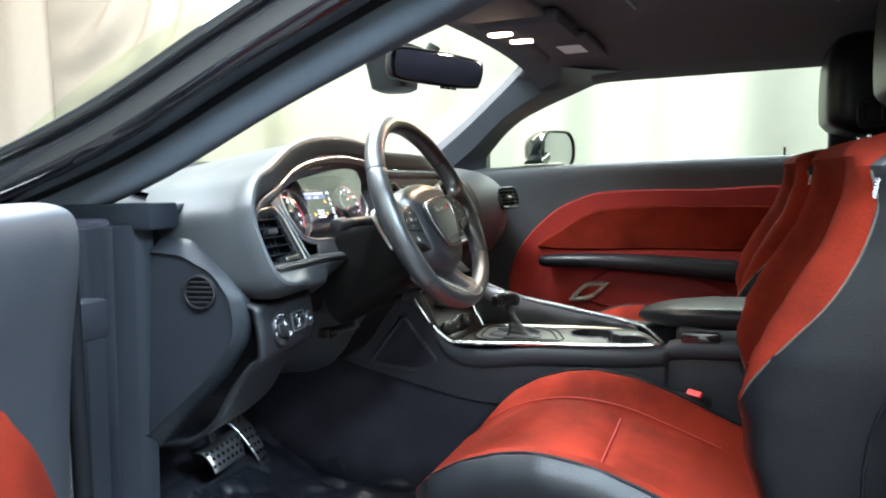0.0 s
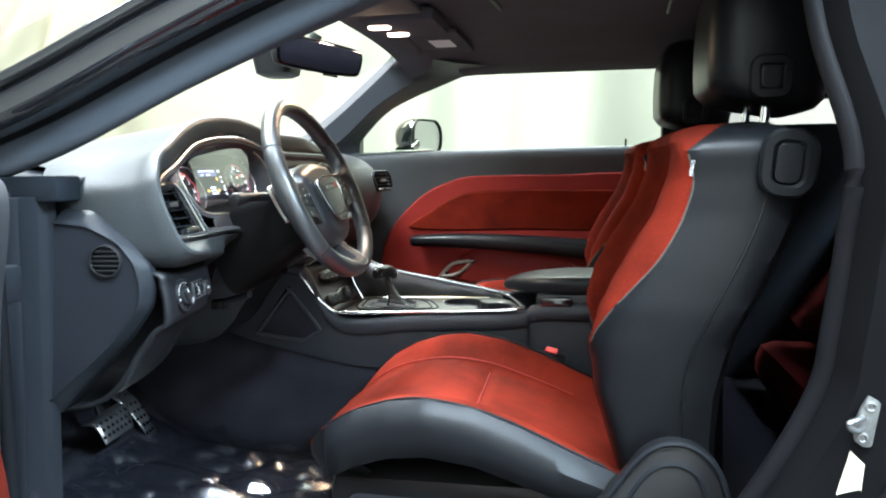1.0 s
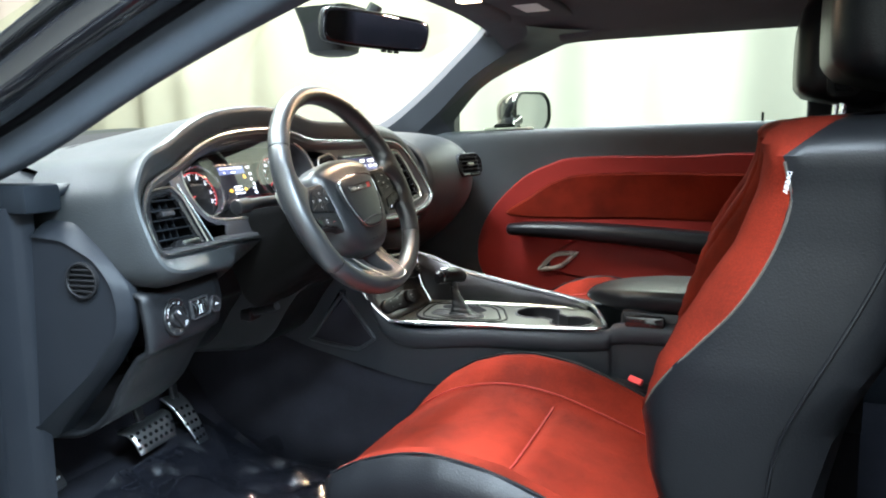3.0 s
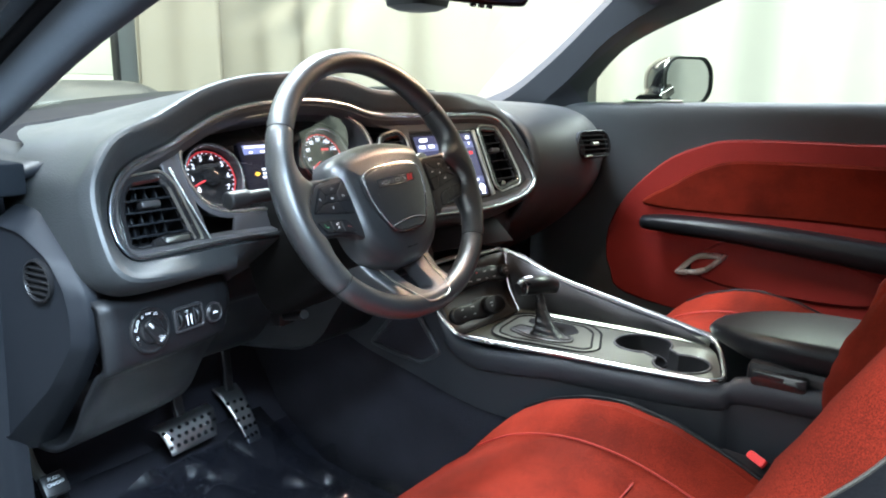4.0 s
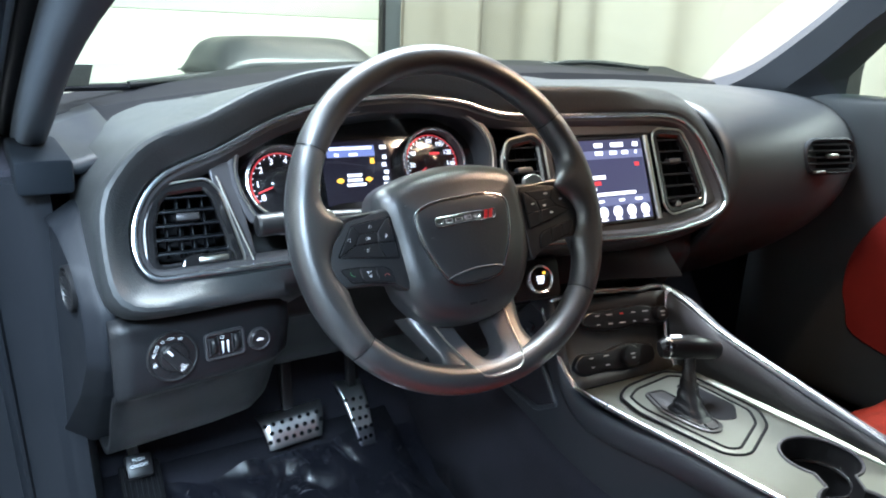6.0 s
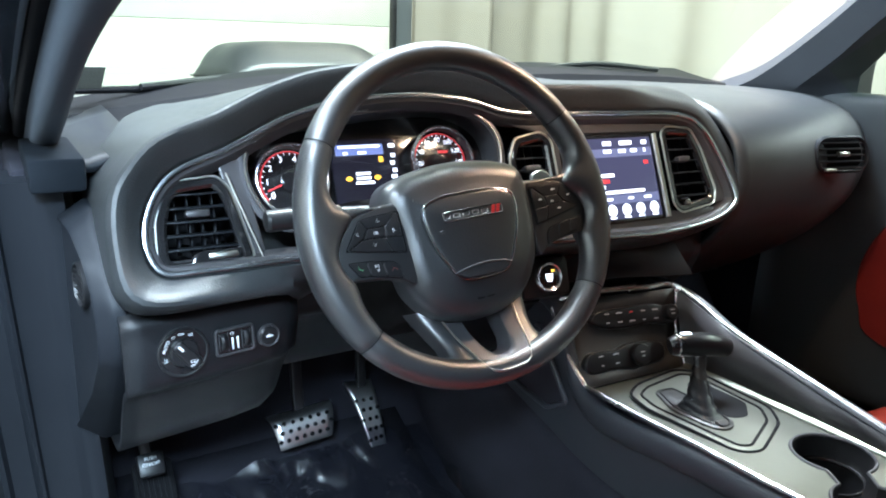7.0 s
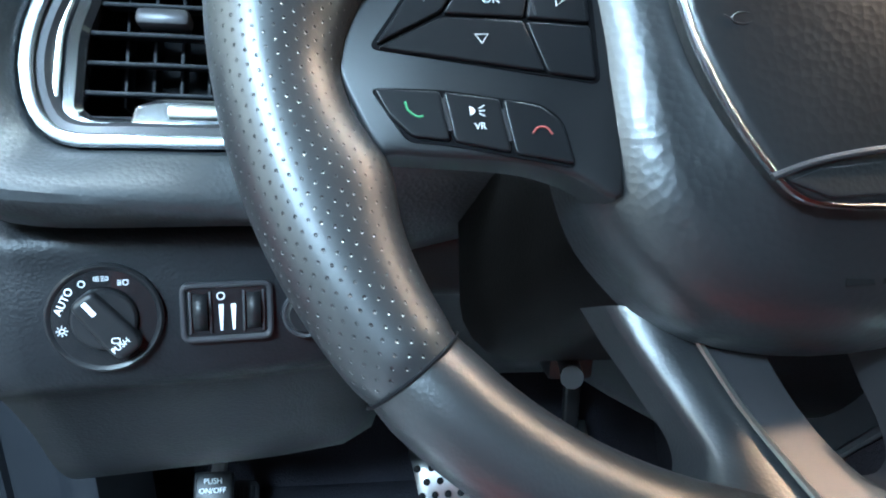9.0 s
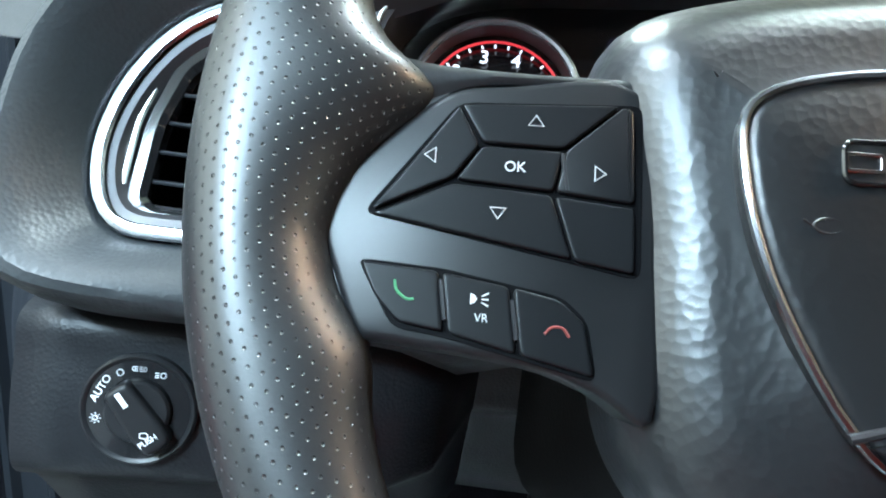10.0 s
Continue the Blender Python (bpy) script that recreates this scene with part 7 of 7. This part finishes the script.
def armrest_box(a):
    rings = []
    for x, z, yc, hw, th in ((0.300, 0.660, 0.445, 0.020, 0.010), (0.312, 0.668, 0.440, 0.036, 0.022), (0.34, 0.677, 0.430, 0.058, 0.032), (0.38, 0.684, 0.418, 0.082, 0.040), (0.45, 0.690, 0.412, 0.096, 0.044), (0.60, 0.692, 0.41, 0.098, 0.046), (0.78, 0.690, 0.41, 0.098, 0.046)):
        rings.append([V(x, yc + q[0], z - th / 2 + q[1]) for q in rounded(2 * hw, th, min(0.018, th * 0.45), 5)])
    surface("armrest_lid", rings, leather_m, a, "black leather lid", close_u=True, caps=True)
    box("armrest_bin", (0.385, 0.318, 0.42), (0.80, 0.50, 0.652), plastic_m, a, bevel=0.012)
    box("armrest_latch", (0.395, 0.300, 0.618), (0.47, 0.320, 0.646), piano_m, a, "gloss black latch", bevel=0.006)


armrest_box(console_root)

# ---- roof lining, mirror, pedals, mat ----
def overhead():
    r = thing("overhead_lamp", "dark overhead console with two lit map lamps", "map lamp")
    box("console_shell", (-0.02, 0.29, 1.272), (0.16, 0.50, 1.305), liner_m, r, bevel=0.012)
    for x, y in ((0.020, 0.345), (0.040, 0.445)):
        slab("map_lens", rounded(0.050, 0.032, 0.008), 0.004, lamp_m, Matrix.Translation((x, y, 1.272)) @ Matrix.Rotation(math.pi, 4, "X"), r, "lit warm lens", bevel=0.0015)
    v = thing("sun_visor", "dark sun visor with a pale warning label", "sun visor")
    box("visor_board", (0.0, 0.55, 1.285), (0.17, 0.95, 1.300), liner_m, v, bevel=0.006)
    slab("visor_label", rounded(0.06, 0.12, 0.002), 0.0008, white_m, Matrix.Translation((0.105, 0.70, 1.285)) @ Matrix.Rotation(math.pi, 4, "X"), v, "pale warning label", bevel=0.0002)
    v2 = thing("sun_visor", "dark sun visor folded up before the driver", "sun visor")
    box("visor_board", (-0.02, -0.17, 1.272), (0.15, 0.22, 1.286), liner_m, v2, bevel=0.006)
    for x, y0, y1 in ((0.29, 0.18, 0.37), (0.675, 0.28, 0.50)):
        g = tube("roof_strip", [(x, y0, 1.300), (x + 0.005, (y0 + y1) / 2, 1.303), (x + 0.012, y1, 1.303)], 0.005, trim_m, None, n=8)
        tagged(g, "dark trim strip across the headliner", "trim strip", "headliner strips")
    d = thing("dome_lamp", "small lit lamp in the rear headliner", "dome lamp")
    revolve("lamp_rim", [(0.016, 0), (0.016, 0.006), (0.012, 0.008)], plastic_m, facing((0.785, 0.80, 1.322), (0, 0, -1), (1, 0, 0)), d, n=24)
    revolve("lamp_lens", [(0.011, 0.004), (0.011, 0.010), (0.007, 0.011)], lamp_m, facing((0.785, 0.80, 1.322), (0, 0, -1), (1, 0, 0)), d, "lit lens", n=24)


overhead()
area("map_lamp_left", (0.020, 0.345, 1.264), (0.0, 0.25, 0.6), 0.045, 0.03, 1.0, WARM)
area("map_lamp_right", (0.040, 0.445, 1.264), (0.0, 0.40, 0.6), 0.045, 0.03, 1.0, WARM)


def inner_mirror():
    r = thing("rear_view_mirror", "black rear-view mirror hung from the windscreen", "rear-view mirror")
    n = Vector((0.80, -0.56, -0.12)).normalized()
    m = facing((-0.125, 0.335, 1.208), n) @ Matrix.Rotation(radians(-4), 4, "Z")
    o = spline([(-0.125, 0.022, 0), (-0.10, 0.036, 0), (0, 0.038, 0), (0.10, 0.034, 0), (0.125, 0.020, 0), (0.120, -0.022, 0), (0.095, -0.033, 0), (0, -0.036, 0), (-0.095, -0.035, 0), (-0.122, -0.024, 0)], 4, True)
    o = [(q.x, q.y) for q in o]
    rings = [[m @ V(x * k, y * k, z) for x, y in o] for k, z in ((0.975, 0.006), (1.0, 0.002), (1.0, -0.010), (0.9, -0.028), (0.6, -0.038), (0.1, -0.040))]
    surface("mirror_shell", rings, plastic_m, r, "black shell", close_u=True)
    slab("mirror_glass", shrink(o, 0.004), 0.002, material("dark_mirror", (0.30, 0.30, 0.33), 0.05, metal=1.0, mottle=0.02), m @ Matrix.Translation((0, 0, 0.0045)), r, "dark mirror glass", bevel=0.0008)
    for x in (0.02, 0.035, 0.05):
        box("mirror_button", (x - 0.005, -0.041, -0.004), (x + 0.005, -0.035, 0.004), piano_m, r, bevel=0.001, m=m)
    sweep("mirror_stem", spline([m @ V(0, 0, -0.038), V(-0.165, 0.375, 1.235), V(-0.15, 0.385, 1.268)], 5), rounded(0.03, 0.03, 0.01), plastic_m, r)
    hb = [[V(-0.235 + a, 0.345 + b, z) for a, b in rounded(w, d, 0.02)] for z, w, d in ((1.165, 0.06, 0.07), (1.172, 0.085, 0.095), (1.22, 0.10, 0.11), (1.262, 0.13, 0.12))]
    surface("sensor_pod", hb, plastic_m, r, "black sensor pod on the screen", close_u=True, caps=True)


inner_mirror()


def pedal(name, label, corners, cols, rows, lip):
    """A drilled steel pedal pad with black studs; corners: top left, top right, bottom right, bottom left."""
    p = thing(name, label, "pedal", group="pedals")
    tl, tr, br, bl = [Vector(c) for c in corners]
    n = (tr - tl).cross(bl - tl).normalized() * -1
    if n.x < 0:
        n = -n
    rings = []
    for i in range(9):
        v = i / 8
        a, b = tl.lerp(bl, v), tr.lerp(br, v)
        bow = n * (0.006 * math.sin(math.pi * v)) - n * (lip * max(0, 0.2 - v) * 5)
        rings.append([a.lerp(b, j / 8) + bow for j in range(9)])
    surface("pedal_pad", rings, steel_m, p, "brushed steel pad", thick=0.004)
    for i in range(rows):
        for j in range(cols):
            v, u = 0.22 + 0.68 * (i + 0.5) / rows, (j + 0.5 + (0.25 if i % 2 else -0.25)) / cols
            q = tl.lerp(bl, v).lerp(tr.lerp(br, v), u) + n * (0.006 * math.sin(math.pi * v))
            revolve("stud", [(0.0042, -0.001), (0.0040, 0.0012), (0.0028, 0.0020)], rubber_m, facing(q, n), p, n=10)
    mid = (tl + tr + bl + br) / 4
    sweep("pedal_arm", spline([mid - n * 0.004, mid - n * 0.03 + V(-0.01, 0, 0.05), mid + V(-0.05, 0, 0.22)], 4), rounded(0.02, 0.012, 0.004), plastic_m, p)


pedal("brake_pedal", "drilled steel brake pedal with black studs", [(-0.506, -0.068, 0.440), (-0.503, 0.050, 0.447), (-0.473, 0.038, 0.391), (-0.471, -0.057, 0.387)], 7, 3, 0.016)
pedal("throttle_pedal", "tall drilled steel throttle pedal with black studs", [(-0.566, 0.104, 0.440), (-0.562, 0.158, 0.436), (-0.490, 0.157, 0.325), (-0.488, 0.128, 0.320)], 3, 5, 0.008)


def parking_pedal():
    p = thing("parking_brake_pedal", "black rubber parking brake pedal with white letters", "pedal")
    m = facing((-0.452, -0.271, 0.437), (0.8, 0, 0.6))
    box("pedal_pad", (-0.019, -0.018, -0.010), (0.019, 0.018, 0.006), plastic_m, p, bevel=0.004, m=m)
    lettering("push_text", "PUSH", 0.0075, white_m, m @ Matrix.Translation((0, 0.0085, 0.0062)), p)
    lettering("switch_text", "ON/OFF", 0.0072, white_m, m @ Matrix.Translation((0, -0.0005, 0.0062)), p)
    tube("pedal_arm", [(-0.462, -0.271, 0.43), (-0.52, -0.271, 0.45), (-0.60, -0.271, 0.60)], 0.008, steel_m, p, n=8)


parking_pedal()


def mat():
    m = thing("floor_mat", "black carpet mat under a sheet of clear film", "floor mat")
    def zf(x):
        return lut([(-0.62, 0.405), (-0.56, 0.352), (-0.42, 0.282), (-0.2, 0.262), (0.4, 0.262)], x)[0]
    surface("mat_carpet", [[V(x, y, zf(x) + 0.012) for y in [-0.34 + 0.05 * j for j in range(12)]] for x in [-0.56 + 0.06 * i for i in range(13)]], carpet_m, m, "black carpet pile", thick=0.01)
    noise.seed_set(7)
    rows = []
    for i in range(180):
        x = -0.50 + 0.00348 * i
        row = []
        for j in range(170):
            y = -0.335 + 0.00336 * j
            q = V(x * 5 + y * 2, y * 9 - x * 3, 0.3)
            w = 0.040 * abs(noise.noise(q)) + 0.028 * abs(noise.noise(q * 2.2)) + 0.005 * abs(noise.noise(q * 4.5))
            row.append(V(x, y, zf(x) + 0.017 + max(0, w)))
        rows.append(row)
    surface("clear_film", rows, film_m, m, "crumpled clear protective film")


def foot_rest():
    """A ribbed rubber plate that leans against the bulkhead."""
    f = thing("foot_rest", "black ribbed rubber foot rest by the bulkhead", "foot rest")
    m = facing((-0.470, -0.262, 0.345), (0.75, 0, 0.66))
    slab("rest_plate", rounded(0.062, 0.150, 0.008), 0.008, rubber_m, m, f, "black rubber plate", bevel=0.002)
    for i in range(7):
        box("rib", (-0.026 + 0.0080 * i, -0.068, 0.007), (-0.022 + 0.0080 * i, 0.068, 0.011), rubber_m, f, bevel=0.001, m=m)


foot_rest()
mat()


# ---- pieces that belong to a part of their thing ----
def nest(thing_name, host_name, *names):
    """Hangs the named pieces of each such thing under its nearest part host_name."""
    def base(ob):
        return ob.name.split(".")[0]

    def middle(ob):
        return sum((Vector(c) for c in ob.bound_box), Vector()) / 8
    for root in [ob for ob in bpy.data.objects if base(ob) == thing_name and not ob.parent]:
        parts = list(root.children)
        hosts = [ob for ob in parts if base(ob) == host_name]
        for ob in parts:
            if hosts and base(ob) in names:
                ob.parent = min(hosts, key=lambda q: (middle(q) - middle(ob)).length)


nest("steering_wheel", "arrow_button", "arrow_mark")
nest("steering_wheel", "ok_button", "ok_mark")
nest("steering_wheel", "voice_button", "vr_mark", "voice_mark", "voice_wave")
nest("steering_wheel", "call_button", "call_mark")
nest("steering_wheel", "hangup_button", "hangup_mark")
nest("steering_wheel", "control_button", "control_mark")
nest("steering_wheel", "rim_grip", "stitch")
nest("steering_wheel", "airbag_cover", "embossed_bar")
nest("steering_wheel", "shield", "shield_edge", "badge_frame", "badge_bar", "badge_slash", "shield_lip", "lip_shade", "horn_mark")
nest("steering_wheel", "spoke_inset", "spoke_edge")
nest("instrument_cluster", "dial_wall", "dial_number", "dial_tick", "dial_arc", "dial_bar")
nest("instrument_cluster", "display", "display_band", "warning_mark", "warning_lamp", "screen_text")
nest("touch_screen", "screen", "screen_text", "icon", "tab_band")
nest("bucket_seat", "headrest", "headrest_button_ring", "headrest_button")
nest("bucket_seat", "belt_guide_ring", "belt_guide_pad")
nest("bucket_seat", "side_valance", "valance_edge", "valance_arch", "valance_line")
nest("bucket_seat", "backrest_shell", "airbag_tag")
for name in ("brake_pedal", "throttle_pedal", "parking_brake_pedal"):
    nest(name, "pedal_pad", "stud", "push_text", "switch_text")
nest("rear_view_mirror", "mirror_shell", "mirror_glass", "mirror_button")
nest("wing_mirror", "mirror_housing", "mirror_glass", "mirror_rim")
nest("passenger_door", "door_insert", "insert_pad", "lower_pad")
nest("passenger_door", "door_pull", "pull_cup")
nest("garage_door", "panel", "rib")
nest("door_striker", "striker_plate", "bolt")
nest("headlight_switch", "knob_grip", "pointer", "push_mark", "fog_mark")
nest("headlight_switch", "switch_face", "auto_mark", "off_mark", "lamp_mark", "ray_mark", "beam_mark", "dim_mark")
nest("dimmer_switch", "dimmer_plate", "level_mark", "lamp_mark", "guide_line")
nest("boot_button", "button", "car_mark")
nest("start_button", "button", "button_text", "button_lamp")
nest("gear_selector", "gate_plate", "gate_groove", "gate_slot")
nest("gear_selector", "selector_handle", "handle_band", "handle_mark")
nest("gear_selector", "gate_pad", "boot_ring")
nest("air_vent", "vent_frame", "vent_line")
nest("air_vent", "thumb_panel", "thumb_wheel")
nest("foot_rest", "rest_plate", "rib")
